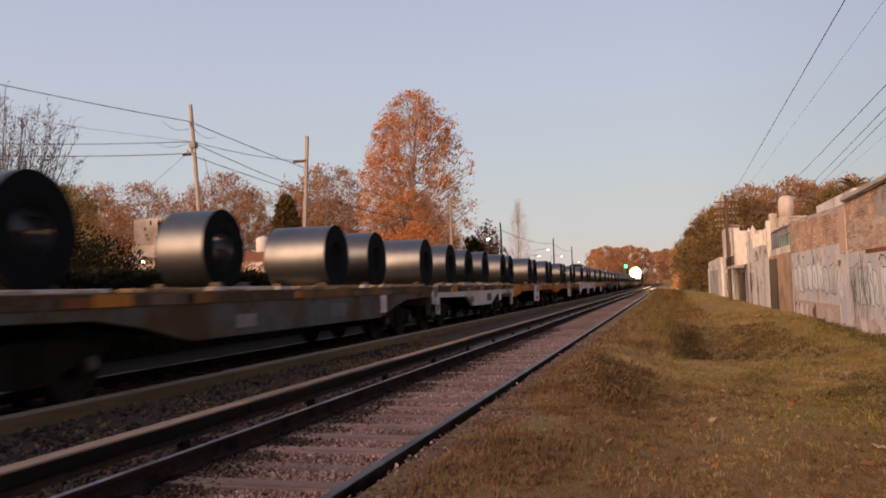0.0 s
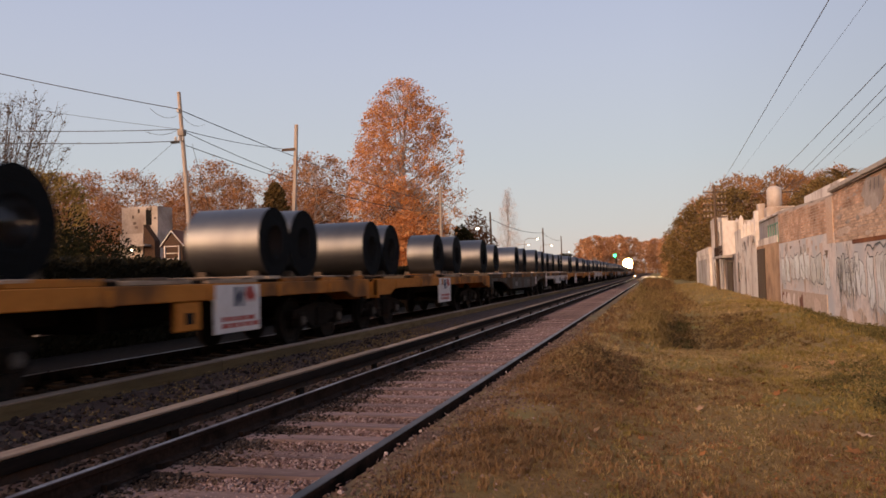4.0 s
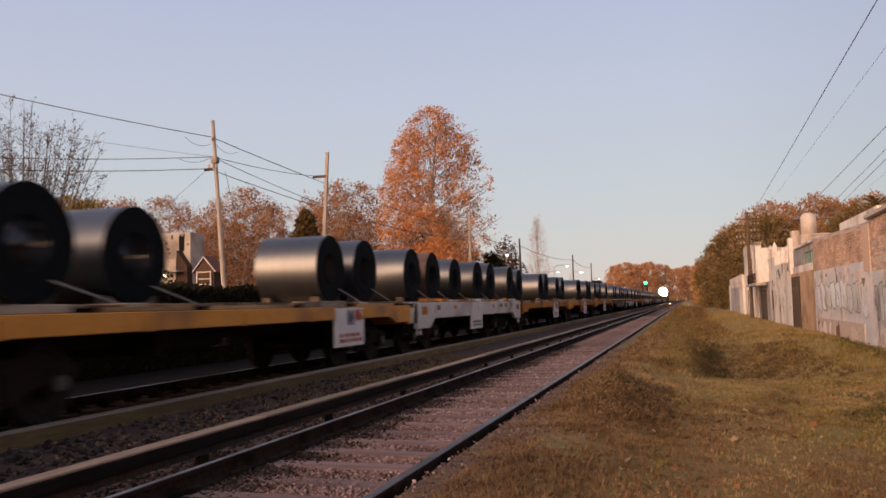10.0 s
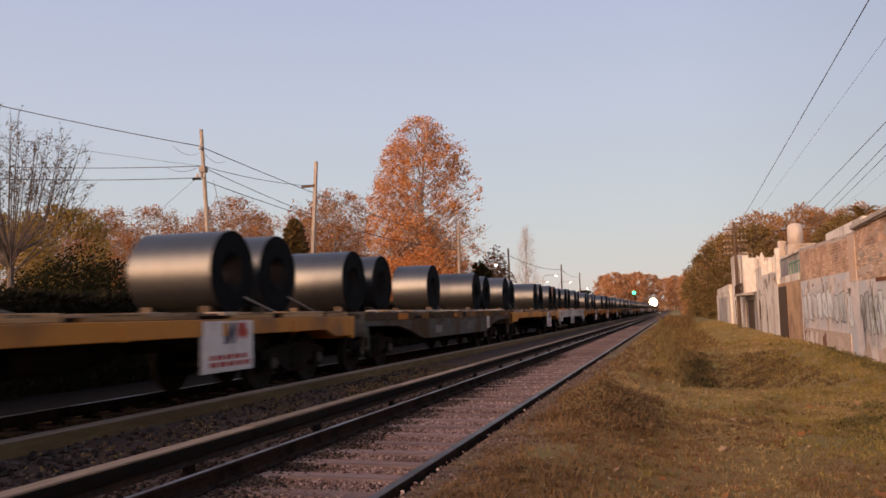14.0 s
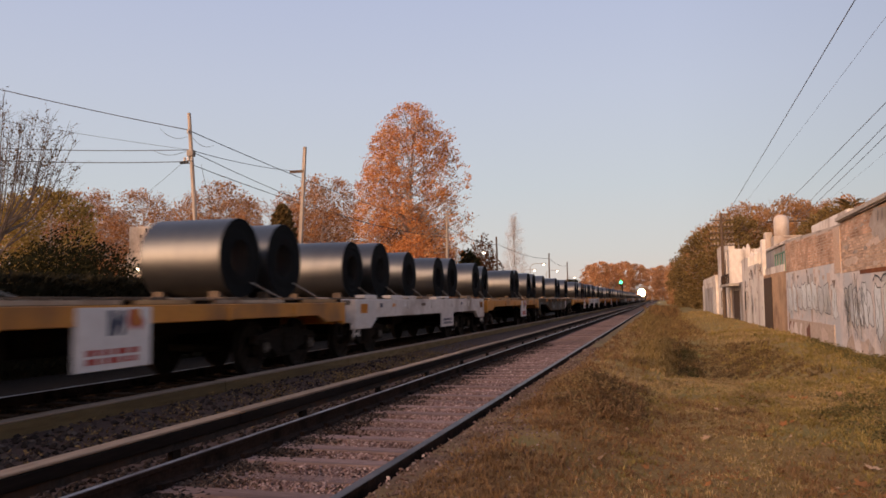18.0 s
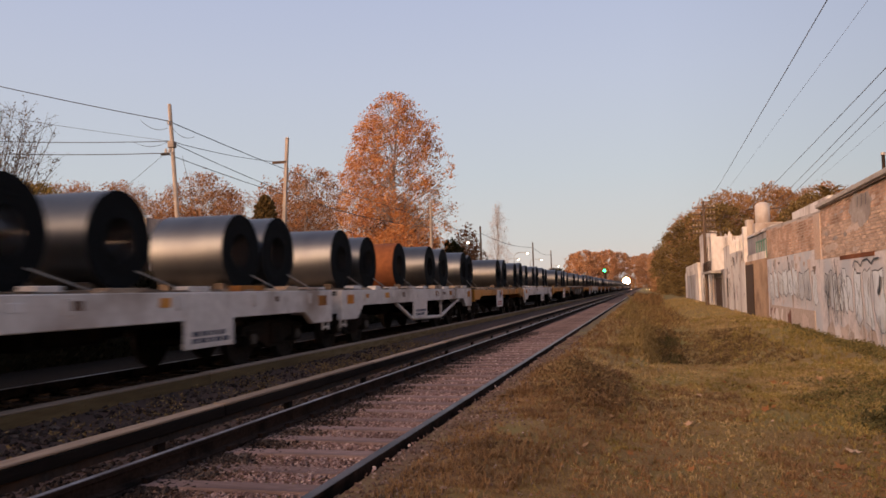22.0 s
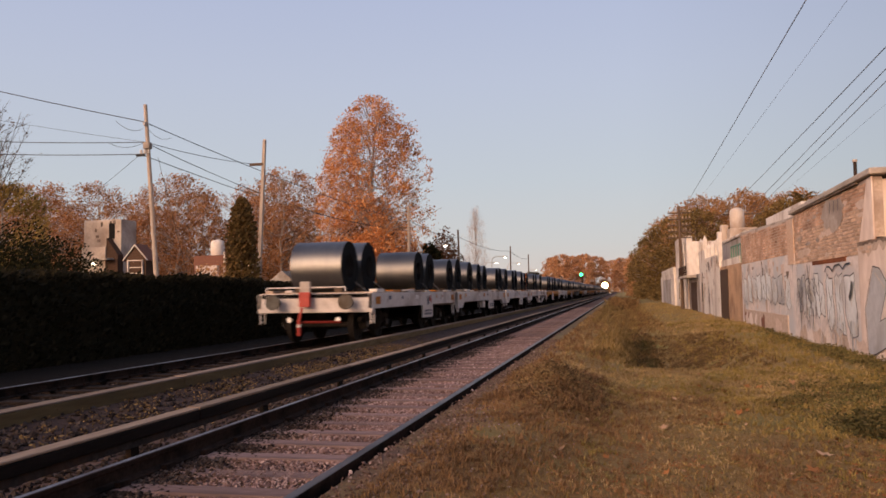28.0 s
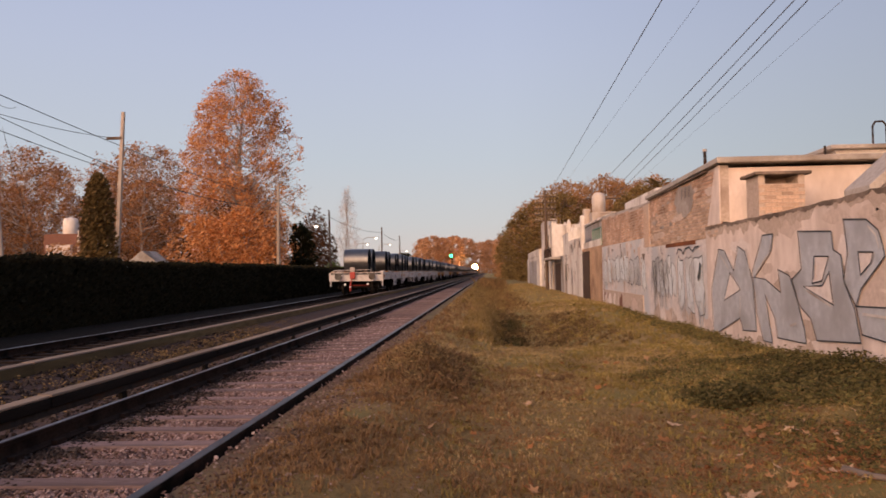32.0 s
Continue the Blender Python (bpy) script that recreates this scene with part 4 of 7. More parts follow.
def island_material(name, cols, rough=0.9, tint=None):
    """Loose pieces joined in one mesh: each has a shade of its own."""
    m = bpy.data.materials.new(name)
    m.use_nodes = True
    n, l = m.node_tree.nodes, m.node_tree.links
    geo, ramp, noi, mix, tc = (n.new(k) for k in ("ShaderNodeNewGeometry", "ShaderNodeValToRGB", "ShaderNodeTexNoise", "ShaderNodeMix", "ShaderNodeTexCoord"))
    e = ramp.color_ramp.elements
    e[0].color, e[1].color = (*cols[0], 1), (*cols[-1], 1)
    for i, c in enumerate(cols[1:-1]):
        e.new((i + 1) / (len(cols) - 1)).color = (*c, 1)
    l.new(geo.outputs["Random Per Island"], ramp.inputs["Fac"])
    l.new(tc.outputs["Object"], noi.inputs["Vector"])
    noi.inputs["Scale"].default_value, noi.inputs["Detail"].default_value, noi.inputs["Roughness"].default_value = 1.1, 5, 0.62
    mix.data_type, mix.blend_type = "RGBA", "MULTIPLY"
    mr = n.new("ShaderNodeMapRange")
    mr.inputs["From Min"].default_value, mr.inputs["From Max"].default_value = 0.32, 0.68
    mr.inputs["To Min"].default_value, mr.inputs["To Max"].default_value = 0.60, 1.35
    l.new(noi.outputs["Fac"], mr.inputs["Value"])
    l.new(ramp.outputs["Color"], mix.inputs["A"])
    l.new(mr.outputs["Result"], mix.inputs["B"])
    mix.inputs["Factor"].default_value = 1.0
    wide, patch, tone = n.new("ShaderNodeTexNoise"), n.new("ShaderNodeMapRange"), n.new("ShaderNodeMix")
    wide.inputs["Scale"].default_value, wide.inputs["Detail"].default_value = 0.35, 3
    l.new(tc.outputs["Object"], wide.inputs["Vector"])
    patch.inputs["From Min"].default_value, patch.inputs["From Max"].default_value = 0.42, 0.62
    patch.inputs["To Max"].default_value = 0.75 if tint else 0.0
    l.new(wide.outputs["Fac"], patch.inputs["Value"])
    tone.data_type, tone.blend_type = "RGBA", "MULTIPLY"
    l.new(patch.outputs["Result"], tone.inputs["Factor"])
    l.new(mix.outputs["Result"], tone.inputs["A"])
    tone.inputs["B"].default_value = (*(tint or (1, 1, 1)), 1)
    l.new(tone.outputs["Result"], n["Principled BSDF"].inputs["Base Color"])
    n["Principled BSDF"].inputs["Roughness"].default_value, n["Principled BSDF"].inputs["Specular IOR Level"].default_value = rough, 0.08
    return m


STONES = island_material("broken_ballast", [(0.13, 0.078, 0.068), (0.22, 0.137, 0.122), (0.30, 0.194, 0.175), (0.44, 0.325, 0.295)])
EARTH_STONES = island_material("earthy_gravel", [(0.085, 0.050, 0.036), (0.13, 0.080, 0.060), (0.18, 0.115, 0.090), (0.30, 0.215, 0.18)])
# Ballast darkened in colour for the shade between and under the tracks.
SHADED_STONES = island_material("sooty_ballast", [(0.018, 0.013, 0.011), (0.034, 0.024, 0.020), (0.056, 0.041, 0.034), (0.10, 0.077, 0.066)])
GRASS = island_material("dry_grass", [(0.195, 0.112, 0.044), (0.225, 0.132, 0.052), (0.25, 0.148, 0.058), (0.205, 0.14, 0.05), (0.30, 0.185, 0.08)], 0.9, (0.62, 0.78, 0.60))
WEED = island_material("green_weed", [(0.075, 0.070, 0.022), (0.11, 0.092, 0.032), (0.14, 0.11, 0.042), (0.18, 0.125, 0.05)])
FALLEN = island_material("fallen_leaves", [(0.22, 0.085, 0.03), (0.30, 0.13, 0.05), (0.36, 0.19, 0.09), (0.50, 0.34, 0.22)])

build_sleepers()
scatter_stones("ballast", "pinkish grey broken ballast between the sleepers", STONES,
               [(-3.3, -2.15, -7, 2.6, 5000, 0.014, 0.036, 0.02), (-3.2, -2.15, 2.5, 9.5, 13000, 0.010, 0.025, 0.021), (-3.4, -2.15, 9.5, 26, 9000, 0.014, 0.032, 0.018), (-1.5, -0.6, 2.5, 14, 500, 0.008, 0.02, -0.004)], 21)
scatter_stones("shoulder_gravel", "earthy brown gravel on the shoulder of the track", EARTH_STONES,
               [(-1.95, -1.4, 2.5, 22, 5200, 0.009, 0.022, 0.0), (-3.7, -3.1, 2.5, 14, 6000, 0.010, 0.024, 0.025)], 24)
scatter_stones("sooty_ballast", "ballast coloured dark for the shade between and under the tracks", SHADED_STONES,
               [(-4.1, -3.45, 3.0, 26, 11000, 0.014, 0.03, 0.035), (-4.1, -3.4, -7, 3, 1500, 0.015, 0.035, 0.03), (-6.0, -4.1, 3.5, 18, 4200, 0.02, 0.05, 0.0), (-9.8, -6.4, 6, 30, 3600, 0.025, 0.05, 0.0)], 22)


def scatter_blades(name, label, mat, spots, seed, soft=False):
    rnd = random.Random(seed)
    b = Builder()
    for x0, x1, y0, y1, count, h0, h1, power in spots:
        for _ in range(count):
            if soft:
                x, y = x0 + (x1 - x0) * (rnd.random() + rnd.random()) / 2, y0 + (y1 - y0) * (rnd.random() + rnd.random()) / 2
            else:
                x, y = rnd.uniform(x0, x1), y0 + (y1 - y0) * rnd.random() ** power
            if noise.noise((x * 0.8, y * 0.6, 5.0)) + rnd.uniform(-0.5, 0.5) < -0.35:
                continue
            z = ground_z(x, y) - 0.008
            h, w = rnd.uniform(h0, h1), rnd.uniform(0.0016, 0.0038) * (1 + y * 0.07)
            a, lean = rnd.uniform(0, 6.28), rnd.uniform(0.2, 1.1) * h
            dx, dy = math.cos(a), math.sin(a)
            b.add([(x - dy * w, y + dx * w, z), (x + dy * w, y - dx * w, z), (x + dx * lean * 0.4 + dy * w * 0.7, y + dy * lean * 0.4 - dx * w * 0.7, z + h * 0.6), (x + dx * lean, y + dy * lean, z + h)],
                  [(0, 1, 2), (0, 2, 3)])
    return tagged(part(name, b, mat), label, "grass", kind="stuff")


scatter_blades("dry_grass", "short dry brown autumn grass on the verge", GRASS,
               [(-0.9, 4.7, -6.0, 3.2, 16000, 0.012, 0.05, 1.0), (-0.9, 4.6, 3.0, 12, 60000, 0.010, 0.042, 1.5), (-1.5, -0.4, 3, 20, 7000, 0.01, 0.04, 1.2), (-3.6, -2.2, 3.0, 5.6, 3500, 0.008, 0.03, 1.4)], 31)
def scatter_weeds(name, label, mat, spots, seed):
    """Low leafy weeds: small leaves in loose tufts, thinning out round each patch."""
    rnd = random.Random(seed)
    b = Builder()
    for x0, x1, y0, y1, tufts, per, h, size in spots:
        for _ in range(tufts):
            x, y = x0 + (x1 - x0) * (rnd.random() + rnd.random()) / 2, y0 + (y1 - y0) * (rnd.random() + rnd.random()) / 2
            if noise.noise((x * 1.1, y * 0.8, 9.0)) + rnd.uniform(-0.4, 0.4) < -0.2:
                continue
            wide, tall = rnd.uniform(0.04, 0.13), h * rnd.uniform(0.4, 1.2)
            for k in range(per):
                px, py = x + rnd.gauss(0, wide), y + rnd.gauss(0, wide)
                if px > WALL_X - 0.02:
                    continue
                c = Vector((px, py, ground_z(px, py) + tall * rnd.random()))
                s_ = size * rnd.uniform(0.5, 1.3)
                u = Vector((rnd.gauss(0, 1), rnd.gauss(0, 1), rnd.gauss(0, 0.7))).normalized() * s_
                v = u.orthogonal().normalized() * s_ * 0.45
                b.add([tuple(c - u), tuple(c + v), tuple(c + u), tuple(c - v)], [(0, 1, 2, 3)])
    return tagged(part(name, b, mat), label, "weeds", kind="stuff")


DARK_WEED = island_material("dark_weed", [(0.034, 0.032, 0.012), (0.06, 0.052, 0.019), (0.09, 0.074, 0.028), (0.12, 0.088, 0.036)])
BRAMBLE = island_material("brown_bramble", [(0.11, 0.064, 0.03), (0.17, 0.10, 0.045), (0.23, 0.135, 0.06), (0.15, 0.105, 0.042)])


def scatter_tufts(name, label, mat, spots, seed, want=None):
    """Grass in tufts: each a fan of bent blades; want(x, y) thins a kind out where another one grows."""
    rnd = random.Random(seed)
    b = Builder()
    for x0, x1, y0, y1, count, per, h0, h1, power in spots:
        for _ in range(count):
            x, y = rnd.uniform(x0, x1), y0 + (y1 - y0) * rnd.random() ** power
            if want and want(x, y) + rnd.uniform(-0.22, 0.22) < 0:
                continue
            tall, wide = rnd.uniform(h0, h1), rnd.uniform(0.02, 0.06)
            w = 0.0022 * (1 + y * 0.10)
            z = ground_z(x, y) - 0.01
            for k in range(per):
                a, r = rnd.uniform(0, 6.28), wide * rnd.random()
                dx, dy = math.cos(a), math.sin(a)
                px, py, h = x + dx * r, y + dy * r, tall * rnd.uniform(0.45, 1.1)
                if px > WALL_X - 0.03:
                    continue
                lean = h * rnd.uniform(0.2, 1.2)
                b.add([(px - dy * w, py + dx * w, z), (px + dy * w, py - dx * w, z), (px + dx * lean * 0.35 + dy * w * 0.8, py + dy * lean * 0.35 - dx * w * 0.8, z + h * 0.65),
                       (px + dx * lean * 0.35 - dy * w * 0.8, py + dy * lean * 0.35 + dx * w * 0.8, z + h * 0.65), (px + dx * lean, py + dy * lean, z + h * rnd.uniform(0.7, 1.0))],
                      [(0, 1, 2, 3), (3, 2, 4)])
    return tagged(part(name, b, mat), label, "grass", kind="stuff")


def patch(x, y, size, key):
    return noise.noise((x / size, y / size * 0.8, key)) + 0.5 * noise.noise((x / size * 2.3, y / size * 2.0, key + 4))


OLIVE_GRASS = island_material("olive_grass", [(0.18, 0.135, 0.042), (0.23, 0.172, 0.056), (0.29, 0.21, 0.07), (0.36, 0.255, 0.095)])
TAN_GRASS = island_material("tan_grass", [(0.27, 0.182, 0.082), (0.36, 0.246, 0.116), (0.43, 0.305, 0.152), (0.31, 0.222, 0.096)])
RUSSET_GRASS = island_material("russet_grass", [(0.155, 0.084, 0.042), (0.215, 0.124, 0.060), (0.27, 0.162, 0.080), (0.19, 0.113, 0.058)])
UMBER = island_material("umber_undergrowth", [(0.09, 0.058, 0.027), (0.14, 0.09, 0.041), (0.19, 0.124, 0.056), (0.24, 0.158, 0.072)])
scatter_tufts("olive_grass", "olive green grass tufts in patches on the verge", OLIVE_GRASS,
              [(-0.4, 4.7, 3.0, 16.2, 5200, 11, 0.03, 0.085, 1.25), (0.9, 4.7, 9.0, 16.5, 1900, 11, 0.03, 0.08, 1.0), (1.6, 4.7, 16, 34, 1500, 10, 0.06, 0.16, 1.0), (-3.2, -2.3, 3.2, 6.2, 260, 9, 0.02, 0.06, 1.0)], 51,
              lambda x, y: patch(x, y, 1.5, 1.0) + (0.18 if x > 1.8 and y > 7 else -0.05))
scatter_tufts("tan_grass", "dry tan grass tufts on the verge", TAN_GRASS,
              [(-0.6, 4.5, 3.0, 16.2, 4200, 10, 0.025, 0.07, 1.3), (-0.4, 3.2, 11.0, 16.3, 2600, 10, 0.025, 0.06, 1.0), (0.6, 4.6, 27, 38, 1300, 9, 0.06, 0.14, 1.0), (-1.6, 0.2, 13, 40, 1400, 9, 0.05, 0.14, 1.2)], 52,
              lambda x, y: -patch(x, y, 1.5, 1.0) + (0.15 if y > 11 else -0.1))
scatter_tufts("russet_grass", "russet withered grass near the track", RUSSET_GRASS,
              [(-1.75, -0.9, 3.0, 14.0, 2600, 9, 0.03, 0.08, 1.1), (-1.6, -0.3, 9.5, 14.0, 900, 10, 0.06, 0.16, 1.0), (-1.5, 1.2, 3.0, 13.0, 4600, 10, 0.03, 0.09, 1.2), (0.6, 4.4, 3.0, 8.5, 2600, 10, 0.03, 0.08, 1.2), (-1.6, -0.3, 12.5, 60, 2000, 9, 0.05, 0.2, 1.1)], 53,
              lambda x, y: patch(x, y, 1.1, 8.0) + (0.15 if x < 0.4 else -0.05))
scatter_tufts("umber_undergrowth", "dark umber withered undergrowth in clumps", UMBER,
              [(-0.9, 4.4, 3.0, 15.5, 1700, 12, 0.02, 0.06, 1.2), (0.7, 3.2, 17.0, 27.5, 1500, 10, 0.05, 0.13, 1.0), (0.3, 0.95, 16.2, 28, 700, 12, 0.08, 0.22, 1.0)], 54,
              lambda x, y: patch(x, y, 0.55, 3.0) - (0.25 if y < 15.5 else -0.3))
BANK_GRASS = island_material("bank_grass", [(0.20, 0.13, 0.05), (0.27, 0.175, 0.07), (0.22, 0.16, 0.055), (0.33, 0.22, 0.095)])
scatter_tufts("bank_grass", "tall olive brown grass on the bank of the hollow", BANK_GRASS,
              [(-0.7, 0.5, 17.0, 33.0, 1500, 11, 0.07, 0.20, 1.0), (-1.2, 0.8, 33, 70, 1100, 11, 0.12, 0.36, 1.2)], 55)
scatter_weeds("green_weeds", "olive green weeds along the foot of the wall", WEED,
              [(4.0, 5.0, 6.5, 30, 900, 14, 0.12, 0.03), (1.8, 4.9, 9.0, 14.5, 900, 12, 0.05, 0.026), (2.4, 5.2, 6.0, 12.5, 1500, 13, 0.09, 0.026), (0.0, 4.6, 3.4, 10, 500, 8, 0.03, 0.016)], 32)
scatter_weeds("dark_weeds", "dark green weed clumps scattered on the verge", DARK_WEED,
              [(0.35, 0.9, 16.4, 27.0, 420, 20, 0.14, 0.034), (2.3, 3.1, 8.7, 10.0, 190, 26, 0.18, 0.03), (2.6, 4.9, 4.6, 8.4, 760, 16, 0.10, 0.022), (3.2, 4.9, 7.4, 13.0, 620, 18, 0.13, 0.028), (4.2, 5.0, 6.0, 12, 260, 20, 0.2, 0.03)], 34)
scatter_weeds("brown_bramble", "dark brown brambles beside the track and in the hollow", UMBER,
              [(-1.6, -0.2, 9.3, 14.0, 620, 16, 0.10, 0.022), (-1.2, -0.6, 10.8, 12.6, 150, 18, 0.16, 0.022), (0.9, 3.0, 17.4, 27.5, 700, 14, 0.06, 0.03), (-6.05, -4.5, 4, 24, 900, 12, 0.07, 0.022)], 35)
RUSSET = island_material("russet_litter", [(0.16, 0.06, 0.026), (0.24, 0.095, 0.04), (0.30, 0.13, 0.055), (0.20, 0.10, 0.045)])
scatter_weeds("leaf_litter", "small russet leaf litter caught in the grass", RUSSET,
              [(0.6, 4.6, 3.2, 9.0, 620, 12, 0.03, 0.015), (2.2, 4.8, 4.0, 8.0, 520, 12, 0.04, 0.017), (-0.9, 1.2, 4.0, 10.0, 300, 10, 0.025, 0.012)], 37)
PALE_GRASS = island_material("pale_dry_grass", [(0.28, 0.18, 0.072), (0.33, 0.215, 0.09), (0.36, 0.235, 0.10), (0.31, 0.225, 0.085), (0.42, 0.28, 0.13)], 0.9, (0.72, 0.84, 0.66))
scatter_blades("pale_grass", "paler dry grass further along the verge", PALE_GRASS,
               [(-1.3, 4.7, 5.5, 12, 7000, 0.012, 0.045, 0.6), (-1.3, 4.7, 11, 30, 16000, 0.018, 0.065, 1.2), (-1.5, 4.6, 30, 90, 9000, 0.06, 0.2, 1.0)], 36)
scatter_blades("tall_bramble", "tall brown dead stalks far along the verge", BRAMBLE,
               [(-0.8, 1.8, 24, 62, 2600, 0.08, 0.3, 1.3), (-1.4, 1.6, 52, 118, 2200, 0.25, 0.8, 1.0)], 33, True)


def build_fallen_leaves():
    """Lobed plane leaves, curled at the tips."""
    rnd = random.Random(41)
    b = Builder()
    for k in range(560):
        x = rnd.uniform(-0.6, 4.7) if k % 3 == 0 else rnd.gauss(3.3, 0.8)
        y = 3.2 + 14 * rnd.random() ** 1.5 if k % 3 == 0 else rnd.gauss(6.0, 1.4)
        if x > 4.7 or y < 3:
            continue
        s, a = rnd.uniform(0.022, 0.05) * (1.7 if rnd.random() < 0.22 else 1.0), rnd.uniform(0, 6.28)
        c = Vector((x, y, ground_z(x, y) + 0.028))
        tilt = Vector((rnd.uniform(-0.5, 0.5), rnd.uniform(-0.5, 0.5)))
        ring = []
        for i in range(10):
            q = a + i * 0.6283
            r = s * (rnd.uniform(0.85, 1.2) if i % 2 == 0 else rnd.uniform(0.45, 0.62))
            u = Vector((math.cos(q) * r, math.sin(q) * r))
            ring.append((c.x + u.x, c.y + u.y, c.z + u.dot(tilt) + (rnd.uniform(0, 0.35) * s if i % 2 == 0 else 0)))
        b.add([tuple(c)] + ring, [(0, 1 + i, 1 + (i + 1) % 10) for i in range(10)])
    tagged(part("fallen_leaf_litter", b, FALLEN), "curled brown fallen leaves lying on the grass", "leaves", kind="stuff")


def build_fallen_branch():
    t = thing("fallen_branch", "short grey broken branch lying in the grass", "branch")
    pts = [(2.60, 6.12), (2.72, 5.92), (2.95, 5.72), (3.3, 5.42)]
    b = Builder()
    for k, (p, q) in enumerate(zip(pts, pts[1:])):
        b.tube((*p, ground_z(*p) + 0.025), (*q, ground_z(*q) + 0.025), 0.030 - 0.005 * k, 0.026 - 0.005 * k, 9)
    part("stem", b, DARK_BARK, t, smooth=True)
    part("side_twig", Builder().tube((2.8, 5.85, ground_z(2.8, 5.85) + 0.06), (3.0, 6.1, ground_z(3.0, 6.1) + 0.12), 0.016, 0.006, 6), DARK_BARK, t)


build_fallen_branch()
build_fallen_leaves()


# ---- trees ----
def leaf(b, c, s, rnd):
    u = Vector((rnd.gauss(0, 1), rnd.gauss(0, 1), rnd.gauss(0, 1))).normalized()
    v = u.orthogonal().normalized()
    w = u.cross(v) * s * 0.5
    v = v * s
    b.add([tuple(c - v), tuple(c + w), tuple(c + v), tuple(c - w)], [(0, 1, 2, 3)])


def build_broadleaf(name, label, height, spread, clear, clumps, size, mat, seed, group="", widest=0.45, top=2.4, gaps=-0.12, thin_side=0.0, limbs=34, thick=0.017, per=11, loose=0.24, steep=0.9):
    """A plane-like tree: pale ascending limbs and twigs, leaves in clumps with gaps of sky between them."""
    rnd = random.Random(seed)
    t = thing(name, label, "tree", group)
    wood, crown = Builder(), Builder()
    r0 = height * thick

    def half(v):
        if v < widest:
            return spread * (0.62 + 0.38 * math.sin(1.5708 * max(0.0, v - clear) / (widest - clear)))
        return spread * max(0.0, 1 - ((v - widest) / (1 - widest)) ** top) ** 0.55

    bend = [Vector((0, 0, -0.3))]
    for k in range(1, 7):
        bend.append(Vector((rnd.gauss(0, 0.012) * height, rnd.gauss(0, 0.012) * height, height * 0.95 * k / 6)))
    for k in range(6):
        wood.tube(bend[k], bend[k + 1], r0 * (1 - k / 6.6), r0 * (1 - (k + 1) / 6.6), 8, caps=False)

    def stem(f):
        k = min(5, int(f * 6))
        return bend[k] + (bend[k + 1] - bend[k]) * (f * 6 - k)

    for i in range(limbs):
        f = clear + (0.9 - clear) * (i + rnd.random()) / limbs
        p, a = stem(f), i * 2.4 + rnd.uniform(-0.5, 0.5)
        rise = rnd.uniform(0.10, 0.22) * steep
        r = half(min(0.97, f + rise)) * rnd.uniform(0.75, 0.98)
        q = Vector((math.cos(a) * r, math.sin(a) * r, min(0.98, f + rise) * height))
        m = p.lerp(q, 0.5) + Vector((0, 0, -0.06 * height * rise))
        lr = max(0.022, r0 * 0.34 * (1 - 0.75 * f))
        wood.tube(p, m, lr, lr * 0.7, 5, caps=False)
        wood.tube(m, q, lr * 0.7, lr * 0.25, 4, caps=False)
        for k in range(7):
            g = m.lerp(q, rnd.uniform(-0.4, 1.0))
            e = g + Vector((rnd.gauss(0, 1), rnd.gauss(0, 1), rnd.gauss(0.6, 0.7))).normalized() * spread * rnd.uniform(0.14, 0.32)
            if e.z < height:
                wood.tube(g, e, lr * 0.3, 0.008, 3, caps=False)
    made = 0
    for _ in range(clumps * 4):
        if made >= clumps:
            break
        v = clear + (1 - clear) * rnd.random()
        w = half(v)
        if rnd.random() * spread > w * 1.02:
            continue
        a, r = rnd.uniform(0, 6.2832), w * rnd.random() ** 0.42
        r *= 1 + 0.13 * noise.noise((math.cos(a) * 2.2, math.sin(a) * 2.2, v * 7 + seed))
        c = Vector((math.cos(a) * r, math.sin(a) * r, v * height))
        hole = noise.noise((c.x * 0.62 + seed, c.y * 0.62, c.z * 0.5)) + 0.55 * noise.noise((c.x * 1.6, c.y * 1.6 + seed, c.z * 1.3))
        if hole < gaps + thin_side * (0.5 * c.x / spread + 0.25):
            continue
        made += 1
        if made % 2 == 0:
            inner = c + (Vector((0, 0, c.z - 0.12 * height)) - c).normalized() * spread * 0.2
            wood.tube(inner, c, 0.016, 0.007, 3, caps=False)
        s = loose * rnd.uniform(0.7, 1.3)
        for k in range(rnd.randint(per // 2, per + per // 2)):
            leaf(crown, c + Vector((rnd.gauss(0, s), rnd.gauss(0, s), rnd.gauss(0, s * 0.8))), size * rnd.uniform(0.6, 1.35), rnd)
    part("trunk", wood, BARK, t, "", smooth=True)
    part("crown", crown, mat, t)
    return t


